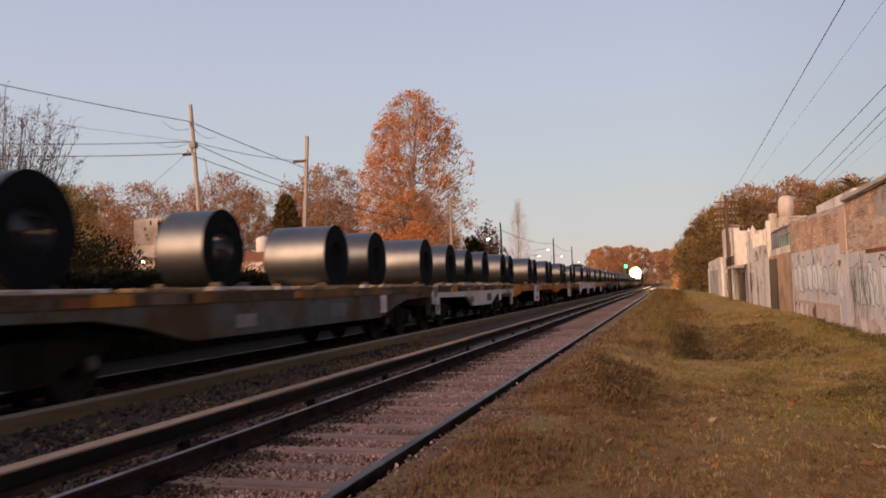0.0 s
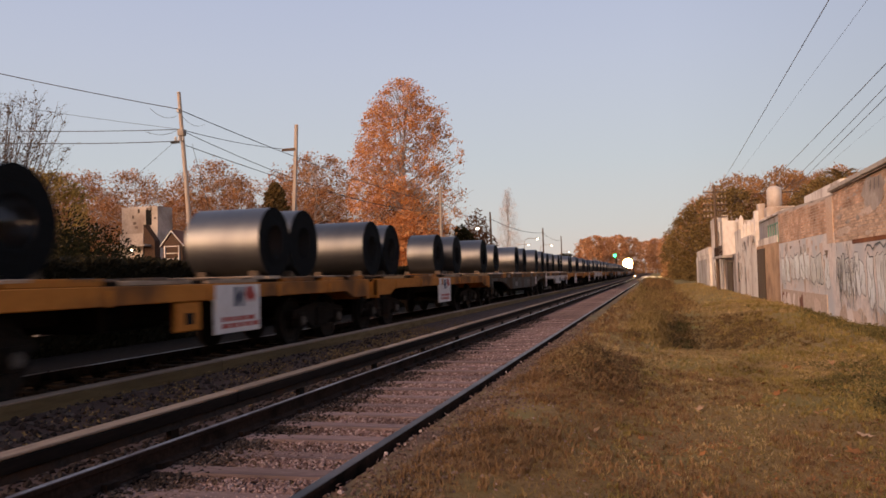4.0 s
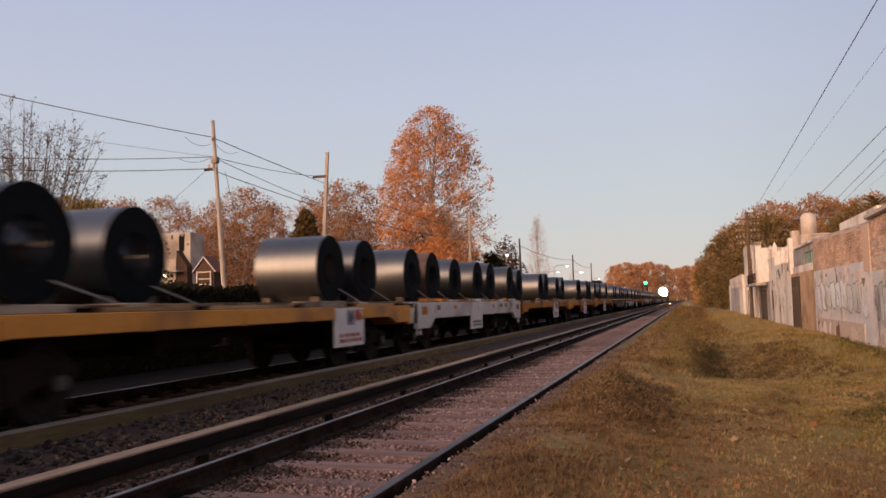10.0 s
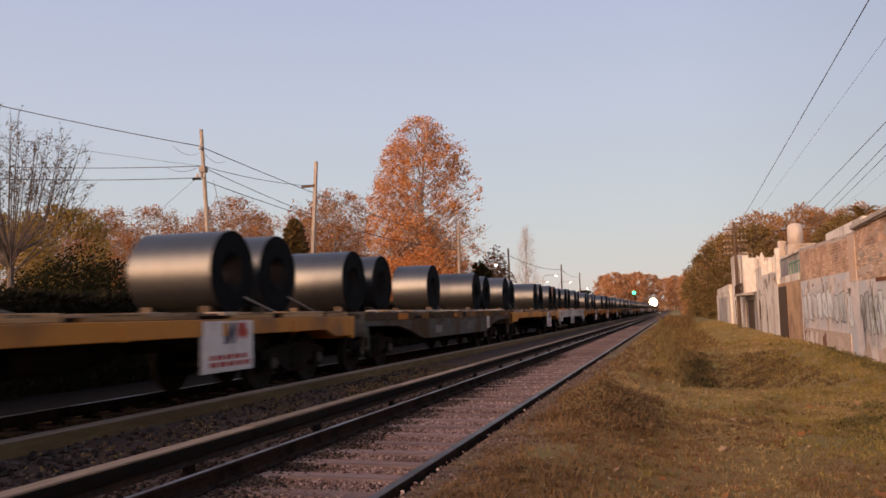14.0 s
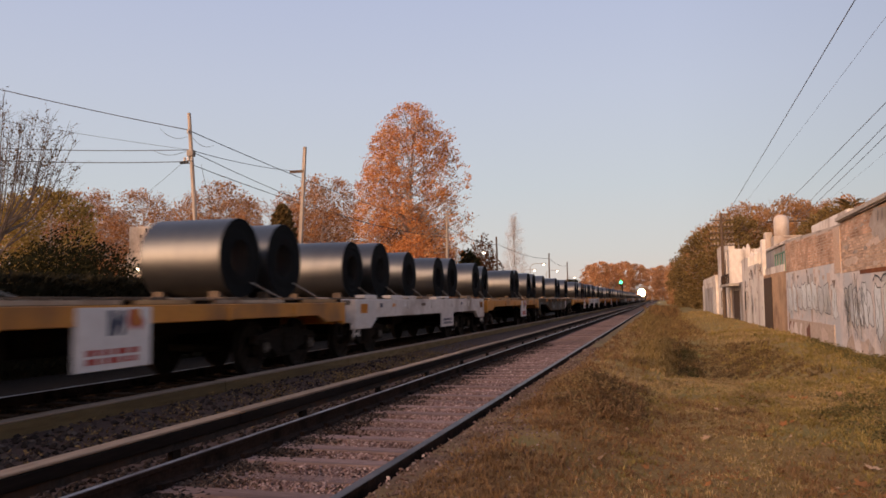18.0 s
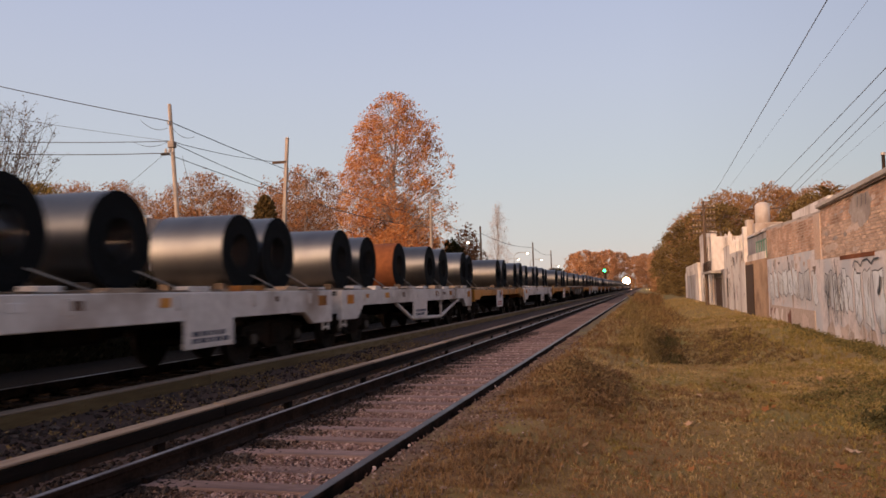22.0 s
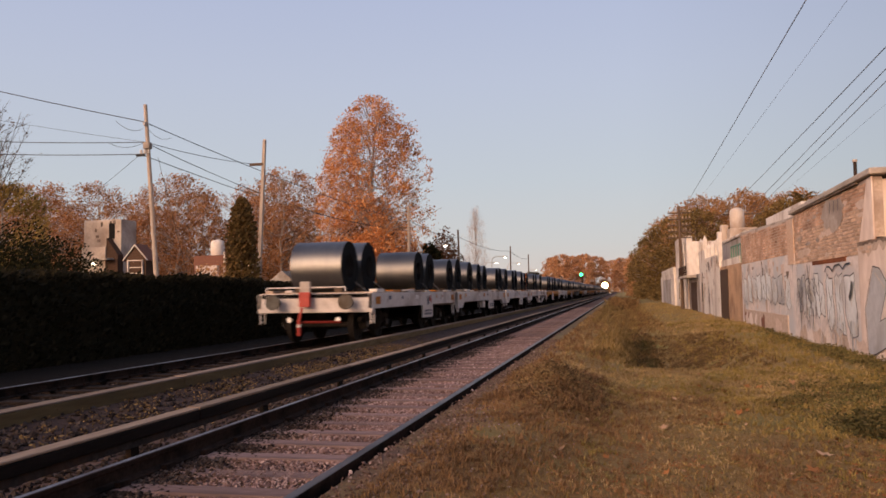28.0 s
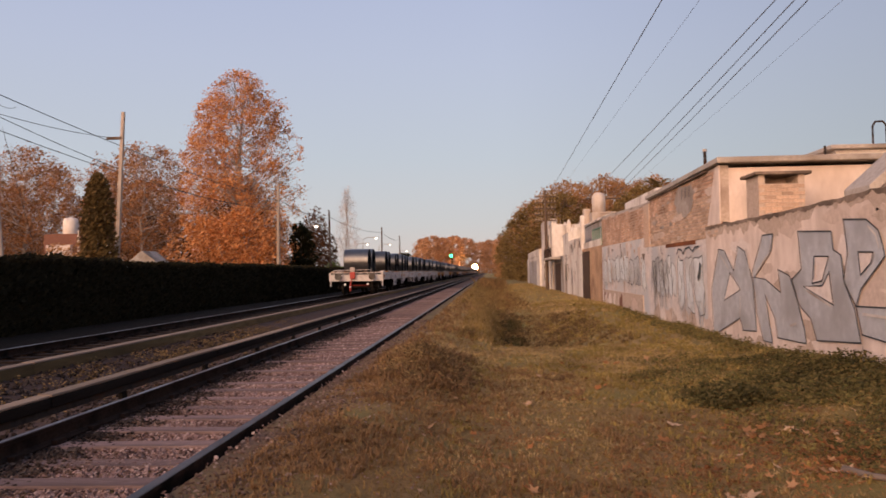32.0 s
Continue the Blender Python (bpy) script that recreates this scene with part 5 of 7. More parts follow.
def build_tree(name, label, height, spread, clear, leaves, size, mat, seed, shape="oval", limbs=26, twigs=5, thick=0.02, bare=0.0, group="", lift=1.0):
    """A tapered trunk, rising limbs and twigs, and leaves in loose clumps along the twigs."""
    rnd = random.Random(seed)
    t = thing(name, label, "tree", group)
    wood, crown = Builder(), Builder()
    r0 = height * thick
    top = Vector((rnd.uniform(-0.3, 0.3), rnd.uniform(-0.3, 0.3), height * 0.93))
    mid = top * 0.5 + Vector((rnd.uniform(-0.25, 0.25), rnd.uniform(-0.25, 0.25), 0))
    wood.tube((0, 0, -0.3), mid, r0, r0 * 0.6, 9)
    wood.tube(mid, top, r0 * 0.6, r0 * 0.12, 7)
    tips = []
    for i in range(limbs):
        f = clear + (0.97 - clear) * (i + rnd.random()) / limbs
        p = mid * (f / 0.5) if f < 0.5 else mid + (top - mid) * ((f - 0.5) / 0.5)
        u = (f - clear) / (1 - clear)
        if shape == "oval":
            reach = spread * (math.sin(math.pi * (0.30 + 0.66 * u)) ** 0.6)
        elif shape == "round":
            reach = spread * (math.sin(math.pi * (0.20 + 0.74 * u)) ** 0.55)
        else:
            reach = spread * (1 - 0.75 * u) * (0.55 + 0.45 * min(1, u * 5))
        a = i * 2.4 + rnd.uniform(-0.5, 0.5)
        reach *= rnd.uniform(0.78, 1.08)
        rise = reach * rnd.uniform(0.35, 0.8) * lift
        rise = min(rise, height * 1.0 - p.z)
        q = p + Vector((math.cos(a) * reach, math.sin(a) * reach, rise))
        h = p + (q - p) * 0.5 + Vector((0, 0, -0.10 * reach))
        lr = max(0.02, r0 * 0.30 * (1 - 0.7 * f))
        wood.tube(p, h, lr, lr * 0.65, 5, caps=False)
        wood.tube(h, q, lr * 0.65, lr * 0.2, 5, caps=False)
        for k in range(twigs):
            g = rnd.uniform(0.3, 1.0)
            s = p + (h - p) * (g / 0.5) if g < 0.5 else h + (q - h) * ((g - 0.5) / 0.5)
            d = Vector((rnd.gauss(0, 1), rnd.gauss(0, 1), rnd.gauss(0.5 * lift, 0.8))).normalized() * spread * rnd.uniform(0.16, 0.34)
            e = s + d
            if e.z > height:
                e.z = height
            wood.tube(s, e, lr * 0.3, lr * 0.1, 3, caps=False)
            tips.append((s, e))
    per = max(1, leaves // max(1, len(tips)))
    for s, e in tips:
        if rnd.random() < bare:
            continue
        for _ in range(rnd.randint(int(per * 0.5), int(per * 1.5) + 1)):
            f = rnd.random() ** 0.7
            c = s + (e - s) * f + Vector((rnd.gauss(0, 1), rnd.gauss(0, 1), rnd.gauss(0, 1))) * spread * 0.075
            v = c.z / height
            if shape != "cone" and (v > 1.0 or math.hypot(c.x, c.y) > spread * 0.9 * (1.0 - max(0.0, (v - 0.50) / 0.505) ** 3) ** 0.6 * rnd.uniform(0.92, 1.06) if v < 1.0 else True):
                continue
            leaf(crown, c, size * rnd.uniform(0.6, 1.3), rnd)
    part("trunk", wood, BARK, t, "", smooth=True)
    if crown.f:
        part("crown", crown, mat, t)
    return t


def placed(t, x, y, turn=0, scale=1.0):
    t.matrix_basis = pose(x, y, ground_z(x, y), 0, 0, turn)
    return t


def copied(t, x, y, turn):
    return copy_thing(t, pose(x, y, ground_z(x, y), 0, 0, turn))


big = placed(build_broadleaf("plane_tree", "tall plane tree full of rust-orange autumn leaves", 19.9, 5.5, 0.05, 3900, 0.105, LEAF_ORANGE, 1, widest=0.44, top=1.9, gaps=-0.10, thin_side=0.5, limbs=60, loose=0.21), -22.0, 70)

ROW = "autumn trees behind the street"
row_a = placed(build_broadleaf("autumn_tree", "broad autumn tree with thinning rust-brown leaves and pale limbs", 13.8, 5.2, 0.20, 1350, 0.11, LEAF_ROW, 5, ROW, 0.55, 2.2, -0.06, 0.4, 26), -31.7, 71)
row_b = placed(build_broadleaf("autumn_tree", "autumn tree with brown leaves, gaps of sky between the limbs", 13.6, 5.0, 0.20, 1250, 0.11, LEAF_ROW, 6, ROW, 0.58, 2.2, -0.04, 0.2, 26), -42.2, 70)
row_c = placed(build_broadleaf("autumn_tree", "half-bare autumn tree with rust-orange leaf tufts", 13.2, 4.9, 0.20, 1050, 0.11, LEAF_ROW, 7, ROW, 0.58, 2.2, 0.02, 0.2, 30), -51.2, 70)
for t, x, y, a in ((row_b, -36.5, 80, 40), (row_a, -46.5, 82, 80), (row_c, -29, 88, 120), (row_a, -59.0, 72, 200), (row_b, -56, 86, 290), (row_c, -40.5, 92, 30), (row_a, -66, 80, 10),
                   (row_c, -71, 74, 75), (row_a, -32, 104, 260), (row_c, -62, 68, 222)):
    copied(t, x, y, a)
ochre = placed(build_tree("ochre_tree", "low ochre-green tree with dense fading foliage", 10.6, 4.4, 0.12, 9500, 0.13, LEAF_OCHRE, 9, "round", 24, 7, 0.02, 0.0, "ochre trees"), -44.5, 50)
copied(ochre, -50.5, 52, 90)


def build_bare_tree():
    """A many-stemmed tree of fine upright shoots with a few last leaves."""
    rnd = random.Random(12)
    t = thing("bare_tree", "nearly bare tree of fine upright twigs with last leaves", "tree")
    wood, crown = Builder(), Builder()
    wood.tube((0, 0, -0.3), (0.1, 0.1, 4.6), 0.17, 0.12, 9)
    for k in range(44):
        a, r = k * 2.4, 3.7 * math.sqrt((k + 0.5) / 44)
        top = Vector((math.cos(a) * r, math.sin(a) * r, 10.9 - 0.17 * r * r + rnd.uniform(-1.3, 0.5)))
        knee = Vector((math.cos(a) * r * 0.65, math.sin(a) * r * 0.65, 5.3 + rnd.uniform(0, 1.6)))
        wood.tube((0.1, 0.1, 4.4 + rnd.uniform(-0.9, 0.2)), knee, 0.045, 0.024, 5, caps=False)
        wood.tube(knee, top, 0.022, 0.005, 4, caps=False)
        for _ in range(20):
            f = rnd.uniform(0.02, 0.92)
            p = knee.lerp(top, f)
            q = p + Vector((rnd.gauss(0, 0.5), rnd.gauss(0, 0.5), rnd.uniform(0.3, 1.2))) * (1.15 - 0.6 * f)
            wood.tube(p, q, 0.009, 0.004, 3, caps=False)
            for _ in range(rnd.randint(2, 6)):
                c = p.lerp(q, rnd.uniform(0.2, 1.0)) + Vector((rnd.gauss(0, 0.07), rnd.gauss(0, 0.07), rnd.gauss(0, 0.07)))
                leaf(crown, c, 0.052 * rnd.uniform(0.6, 1.4), rnd)
    part("trunk", wood, DARK_BARK, t, smooth=True)
    part("crown", crown, LEAF_LAST, t)
    return t


placed(build_bare_tree(), -28.0, 28.0)
poplar = placed(build_broadleaf("poplar", "narrow leafless grey-brown poplar", 18.0, 3.0, 0.02, 620, 0.085, LEAF_POPLAR, 14, "", 0.22, 1.15, -0.45, 0.0, 70, 0.006, 8, 0.3, 1.5), -27.0, 150)
pine = placed(build_tree("conifer", "dark green conifer with drooping branches", 6.4, 2.0, 0.06, 5600, 0.15, LEAF_GREEN, 15, "cone", 26, 7, 0.02), -18.4, 76)

shade_a = placed(build_broadleaf("lineside_tree", "dense olive-brown tree beside the railway", 11.3, 4.7, 0.06, 1200, 0.16, LEAF_OLIVE, 21, "trees along the line", 0.5, 1.9, -0.1, 0.0, 30), 9.1, 102)
shade_b = placed(build_broadleaf("lineside_tree", "brown autumn tree beside the railway", 13.9, 5.4, 0.16, 1400, 0.15, LEAF_RUST, 22, "trees along the line", 0.6, 2.2, -0.12, 0.0, 26), 15.0, 106)
for t, x, y, a in ((shade_a, 7.0, 116, 60), (shade_b, 22.5, 108, 100), (shade_b, 29.5, 112, 200), (shade_a, 12.5, 124, 150), (shade_b, 8.6, 134, 20), (shade_a, 6.0, 150, 250), (shade_b, 9.5, 168, 310),
                   (shade_a, 6.4, 190, 80), (shade_b, 8.0, 220, 130), (shade_a, 6.0, 260, 10), (shade_b, 8.0, 310, 50), (shade_b, 36.0, 116, 20), (shade_a, 18.5, 96, 70), (shade_b, 11.0, 112, 230), (shade_b, 18.8, 116, 330), (shade_b, 26.0, 120, 15), (shade_b, 33.0, 124, 140)):
    copied(t, x, y, a)
far_a = placed(build_tree("distant_tree", "far orange-brown autumn tree over the track", 21.0, 7.5, 0.10, 5000, 0.5, LEAF_FAR, 25, "round", 30, 8, 0.018, 0.0, "distant trees"), -19.0, 420)
for x, y, a in ((-30, 415, 60), (-25, 440, 130), (-13, 450, 220), (-38, 450, 300), (-6, 520, 20), (8, 430, 80), (16, 400, 170), (1, 480, 210), (-1, 560, 33), (14, 520, 280)):
    copied(far_a, x, y, a)
dome = placed(build_tree("evergreen_tree", "dark rounded evergreen tree far down the line", 11.0, 6.0, 0.06, 4200, 0.36, LEAF_GREEN, 26, "round", 28, 8, 0.018), -40.0, 370)
copied(dome, -48.0, 360, 90)


def build_bush(name, label, rx, ry, h, n, size, mat, seed):
    """Foliage in tufts over an uneven mound, on a stub of stems."""
    rnd = random.Random(seed)
    t = thing(name, label, "shrub")
    crown = Builder()
    for k in range(5):
        a = rnd.uniform(0, 6.28)
        part("stem", Builder().tube((0, 0, -0.2), (math.cos(a) * rx * 0.5, math.sin(a) * ry * 0.5, h * 0.6), 0.06, 0.015, 5), BARK, t)
    for k in range(n):
        d = Vector((rnd.gauss(0, 1), rnd.gauss(0, 1), abs(rnd.gauss(0, 1)))).normalized()
        bulge = 1 + 0.28 * noise.noise(d * 2.3 + Vector((seed, 0, 0)))
        r = rnd.random() ** 0.35 * bulge
        leaf(crown, Vector((d.x * rx * r, d.y * ry * r, d.z * h * r)), size * rnd.uniform(0.6, 1.3), rnd)
    part("crown", crown, mat, t)
    return t


def build_palm():
    """A slim trunk under a tuft of arching fronds."""
    rnd = random.Random(6)
    t = thing("palm_tree", "small dark palm rising among the autumn trees", "palm")
    part("trunk", Builder().tube((0, 0, -0.3), (0.1, 0, 11.3), 0.2, 0.15, 9), BARK, t, smooth=True)
    b = Builder()
    for k in range(22):
        a, up = k * 2.4, rnd.uniform(0.0, 1.3)
        p, d = Vector((0.1, 0, 11.2)), Vector((math.cos(a) * math.cos(up), math.sin(a) * math.cos(up), math.sin(up)))
        for i in range(7):
            q = p + d * 0.3
            side = d.cross(Vector((0, 0, 1))).normalized()
            for sg in (-1, 1):
                tip = q + side * sg * 0.42 + d * 0.2 + Vector((0, 0, -0.12))
                b.add([tuple(p), tuple(q), tuple(tip)], [(0, 1, 2)])
            p, d = q, (d + Vector((0, 0, -0.17))).normalized()
    part("fronds", b, LEAF_OLIVE, t)
    return t


placed(build_palm(), 20.6, 99)
placed(build_bush("dark_shrub", "large dark evergreen shrub behind the hedge", 5.0, 3.0, 4.7, 24000, 0.085, LEAF_GREEN, 2), -27.9, 32)
placed(build_bush("dark_shrub", "dark evergreen shrub beside the houses", 3.2, 2.4, 4.3, 3600, 0.16, LEAF_GREEN, 3), -34.2, 41)
placed(build_bush("reddish_shrub", "reddish brown shrub in a garden", 2.6, 2.0, 4.0, 2600, 0.14, LEAF_RUST, 4), -28.6, 52)
placed(build_bush("reddish_shrub", "rust-red shrub under the big tree", 1.6, 1.4, 4.2, 1800, 0.13, LEAF_ORANGE, 5), -24.6, 60)
placed(build_bush("orange_shrub", "dense orange-brown shrub at the foot of the tall tree", 5.2, 2.4, 7.6, 9000, 0.13, LEAF_ORANGE, 31), -21.6, 66)
placed(build_bush("dark_shrub", "round dark shrub by the street", 1.7, 1.5, 2.6, 1500, 0.13, LEAF_GREEN, 6), -24.5, 52)
under = placed(build_bush("brown_shrub", "dull brown autumn shrub under the trees", 6.6, 3.0, 10.0, 7000, 0.2, LEAF_DULL, 11), -27.5, 84)
for x, y, a in ((-37, 86, 60), (-46, 88, 120), (-55, 86, 200), (-64, 84, 260), (-73, 84, 20), (-24, 108, 90)):
    copied(under, x, y, a)
placed(build_bush("olive_thicket", "olive thicket at the edge of the track", 2.4, 8.0, 3.0, 3800, 0.18, LEAF_OLIVE, 7), 6.2, 112)
placed(build_bush("olive_thicket", "brown thicket beside the far track", 3.0, 12.0, 3.6, 3800, 0.2, LEAF_OLIVE, 8), 4.9, 140)
placed(build_bush("olive_thicket", "brown thicket along the far line", 4.0, 26.0, 4.5, 3800, 0.3, LEAF_RUST, 9), 5.0, 200)


placed(build_bush("distant_thicket", "far brown thicket closing the end of the line", 60.0, 8.0, 7.0, 9000, 0.5, LEAF_RUST, 23), -2.0, 600)


def build_cypress():
    rnd = random.Random(8)
    t = thing("cypress", "slim dark brown-green cypress above the hedge", "tree")
    part("trunk", Builder().tube((0, 0, -0.2), (0, 0, 5.5), 0.1, 0.02, 7), BARK, t)
    b = Builder()
    for k in range(7000):
        z = 0.2 + 5.75 * rnd.random()
        u = z / 6.0
        r = 0.72 * min(1.0, (0.6 + u)) * (1 - u ** 3.5) ** 0.6 * (rnd.random() ** 0.5) * 1.2 * rnd.uniform(0.85, 1.12)
        a = rnd.uniform(0, 6.28)
        r *= 1 + 0.35 * noise.noise((math.cos(a) * 1.5, math.sin(a) * 1.5, z * 1.6))
        leaf(b, Vector((r * math.cos(a), r * math.sin(a), z)), 0.10 * rnd.uniform(0.6, 1.3), rnd)
    part("crown", b, LEAF_OLIVE_DARK, t)
    placed(t, -16.7, 33)


LEAF_OLIVE_DARK = leaf_material("dark_cypress_leaves", (0.075, 0.048, 0.018), (0.135, 0.086, 0.032), (0.21, 0.135, 0.055))
build_cypress()


def build_hedge():
    """A clipped hedge on a dense dark core."""
    rnd = random.Random(17)
    y = -14.0
    while y < 118:
        L = 8.0
        h = 1.92 - 0.0045 * max(0, y) + rnd.uniform(-0.05, 0.05)
        t = thing("hedge", "dense dark green hedge along the railway", "hedge", "hedge sections", m=pose(HEDGE_X - 0.6, y, 0))
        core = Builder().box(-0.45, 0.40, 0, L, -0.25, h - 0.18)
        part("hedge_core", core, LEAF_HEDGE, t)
        b = Builder()
        n = 5200 if y < 60 else 2200
        size = 0.075 if y < 40 else 0.13
        for k in range(n):
            yy = rnd.uniform(0, L)
            if rnd.random() < 0.55:
                z = rnd.uniform(-0.2, h)
                x = 0.48 + 0.12 * noise.noise((yy * 1.3 + y, z * 1.5, 2.0)) + rnd.gauss(0, 0.05)
            else:
                x = rnd.uniform(-0.6, 0.55)
                z = h - 0.08 + 0.16 * noise.noise((yy * 0.8 + y, x, 4.0)) + rnd.gauss(0, 0.05)
            leaf(b, Vector((x, yy, z)), size * rnd.uniform(0.6, 1.4), rnd)
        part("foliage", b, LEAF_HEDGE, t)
        y += L


build_hedge()


# ---- right: boundary wall, shed and houses ----
def paint_stroke(parent, pts, width, mat, x, name="painted_stroke"):
    """A flat band of paint on the wall along (y, z) points, with mitred corners; a ring where the ends meet."""
    pts = [Vector(p) for p in pts]
    ring = (pts[0] - pts[-1]).length < 1e-6
    if ring:
        pts = pts[:-1]
    n, verts = len(pts), []
    for i, p in enumerate(pts):
        d0 = p - pts[i - 1] if i or ring else pts[1] - p
        d1 = pts[(i + 1) % n] - p if i < n - 1 or ring else d0
        d0, d1 = d0.normalized(), d1.normalized()
        side = Vector((-d0.y - d1.y, d0.x + d1.x))
        side = side.normalized() if side.length > 0.2 else Vector((-d1.y, d1.x))
        w = side * width / 2 / max(0.5, abs(side.dot(Vector((-d1.y, d1.x)))))
        verts += [(x, p.x + w.x, p.y + w.y), (x, p.x - w.x, p.y - w.y)]
    m = n if ring else n - 1
    faces = [(2 * i, 2 * ((i + 1) % n), 2 * ((i + 1) % n) + 1, 2 * i + 1) for i in range(m)]
    return part(name, Builder().add(verts, faces), mat, parent)


BRICKWORK = island_material("brickwork", [(0.38, 0.225, 0.15), (0.50, 0.315, 0.22), (0.60, 0.42, 0.32), (0.44, 0.265, 0.18), (0.56, 0.37, 0.27)])


def brick_rows(parent, y0, y1, z0, top, x, limit, seed, row=0.078, length=0.265, joint=0.016):
    """Bricks in running bond on a wall face at x; the first ones singly, the rest joined."""
    rnd = random.Random(seed)
    meshes = [Builder().box(-0.05, 0.012 + d, 0.006, length - 0.012, 0.006, row - 0.010).mesh("brick", BRICK, bevel=0.004) for d in (-0.004, 0.0, 0.005)]
    rest = Builder()
    made, z, r = 0, z0, 0
    while True:
        y = y0 - (length / 2 if r % 2 else 0)
        any_ok = False
        while y < y1:
            if z + row <= top(min(max(y, y0), y1)):
                any_ok = True
                a, c = max(y, y0), min(y + length, y1)
                if c - a > 0.06:
                    if made < limit and c - a > length - 0.01:
                        part("brick", meshes[rnd.randrange(3)], None, parent, "", pose(x, c, z, 0, 0, 180))
                        made += 1
                    else:
                        d = rnd.uniform(0.008, 0.016)
                        rest.box(x - d, x + 0.05, a + joint * 0.4, c - joint * 0.4, z + joint * 0.4, z + row - joint * 0.6)
            y += length
        z += row
        r += 1
        if not any_ok:
            break
    if rest.f:
        tagged(part("brickwork", rest, BRICKWORK, parent), kind="stuff")


def build_wall():
    b = Builder()
    n = 60
    ys = [-8 + (17.9 + 8) * i / n for i in range(n + 1)]
    outline = [(-8, -0.5)] + [(y, 2.14 + 0.05 * smooth(14, 9, y) + 0.018 * noise.noise((y * 2.1, 0, 0)) + 0.012 * noise.noise((y * 7, 3, 0))) for y in ys] + [(17.9, -0.5)]
    b.prism(outline, WALL_X, WALL_X + 0.22)
    wall = tagged(part("wall_east", b, PLASTER), "old pink plastered boundary wall sprayed with silver graffiti", "wall", kind="structure")
    rnd = random.Random(4)

    def stain_band(name, depth, proud, mat, label, freq):
        """A strip along the wall's head whose lower edge runs down in drips."""
        top = lambda y: 2.14 + 0.05 * smooth(14, 9, y) + 0.018 * noise.noise((y * 2.1, 0, 0)) + 0.012 * noise.noise((y * 7, 3, 0))
        n = 420
        ys = [-8 + 25.9 * i / n for i in range(n + 1)]
        up = [(y, top(y) + proud * 0.8) for y in ys]
        low = [(y, top(y) - depth * (0.55 + 0.6 * noise.noise((y * freq, depth * 9, 0)) + 0.5 * noise.noise((y * freq * 4, 5, depth)))) for y in reversed(ys)]
        verts = [(WALL_X - proud, y, z) for y, z in up + low[::-1]]
        k = n + 1
        verts += [(WALL_X + 0.22 + proud, y, z) for y, z in up]
        faces = [(i, i + 1, k + i + 1, k + i) for i in range(n)] + [(i, i + 1, 2 * k + i + 1, 2 * k + i) for i in range(n)]
        part(name, Builder().add(verts, faces), mat, wall, label)

    stain_band("damp_band", 0.30, 0.004, PATCH_C, "rain-stained plaster under the wall's head", 1.3)
    stain_band("coping", 0.11, 0.009, STAINED, "weather-blackened wall head", 1.9)
    # worn patches of bare, dark and pale plaster
    for k in range(44):
        yy, zz = rnd.uniform(7, 17.5), rnd.uniform(-0.1, 2.05)
        pts = []
        r = rnd.uniform(0.1, 0.42)
        m = 11
        for i in range(m):
            a = 2 * math.pi * i / m
            q = r * rnd.uniform(0.6, 1.2)
            pts.append((WALL_X - 0.0012 - 0.00008 * k, yy + math.cos(a) * q * 1.5, zz + math.sin(a) * q * 0.6))
        part("worn_patch", Builder().add(pts, [tuple(range(m))]), (PATCH_A, PATCH_B, PATCH_C)[k % 3], wall)
    return wall


STAINED = material("blackened_plaster", (0.17, 0.125, 0.10), (0.33, 0.25, 0.20), 0.95, 0, 7, 0.9, (0.12, 0.09, 0.07), 0.55)
PATCH_A = material("bare_plaster", (0.52, 0.40, 0.335), (0.66, 0.53, 0.45), 0.95, 0, 10, 1.0)
PATCH_B = material("pale_plaster", (0.66, 0.56, 0.51), (0.78, 0.68, 0.62), 0.95, 0, 10, 1.0)
PATCH_C = material("damp_plaster", (0.42, 0.32, 0.255), (0.58, 0.46, 0.38), 0.95, 0, 10, 1.0)
wall = build_wall()

# the big silver letters: filled shapes with a thin black outline, pale insides
def letter(parent, fill, holes, k, extra=()):
    x = WALL_X - 0.010 - 0.0016 * k
    part("painted_letter", Builder().add([(x, y, z) for y, z in fill], [tuple(range(len(fill)))]), SILVER, parent, "silver letter shape")
    for hole in holes:
        part("painted_inside", Builder().add([(x - 0.0006, y, z) for y, z in hole], [tuple(range(len(hole)))]), PATCH_B, parent, "bare plaster inside a letter")
    for ring in [fill] + list(holes):
        paint_stroke(parent, list(ring) + [ring[0]], 0.021, BLACK, x - 0.012, name="painted_outline")
    for line in extra:
        paint_stroke(parent, line, 0.035, WHITE, x - 0.02, name="white_highlight")


letter(wall, [(16.9, 1.63), (17.5, 0.78), (17.4, -0.2), (15.6, 0.27), (15.4, 0.05), (14.65, 0.09), (14.8, 1.0), (15.2, 1.55), (15.6, 1.65), (15.9, 1.18), (16.5, 1.59)],
       [[(16.15, 1.15), (16.6, 0.57), (15.5, 0.82)]], 0, [[(16.75, 1.5), (16.2, 1.22)], [(15.5, 0.7), (15.55, 0.3)], [(15.1, 1.6), (14.9, 1.1)]])
letter(wall, [(14.2, 1.8), (13.7, 1.8), (13.8, 1.53), (14.7, 1.06), (14.1, 1.03), (13.4, 0.82), (13.5, 1.2), (13.0, 1.1), (12.65, 0.62), (12.45, 0.28), (12.4, 0.07), (13.6, 0.06), (13.7, 0.38), (14.15, 0.76), (13.85, -0.05), (14.3, -0.05), (14.6, 0.43), (14.8, 1.15)],
       [], 1, [[(13.75, 1.72), (13.85, 1.5), (14.6, 1.12)], [(13.0, 0.3), (12.75, 0.35)], [(14.1, 0.6), (13.95, 0.2)]])
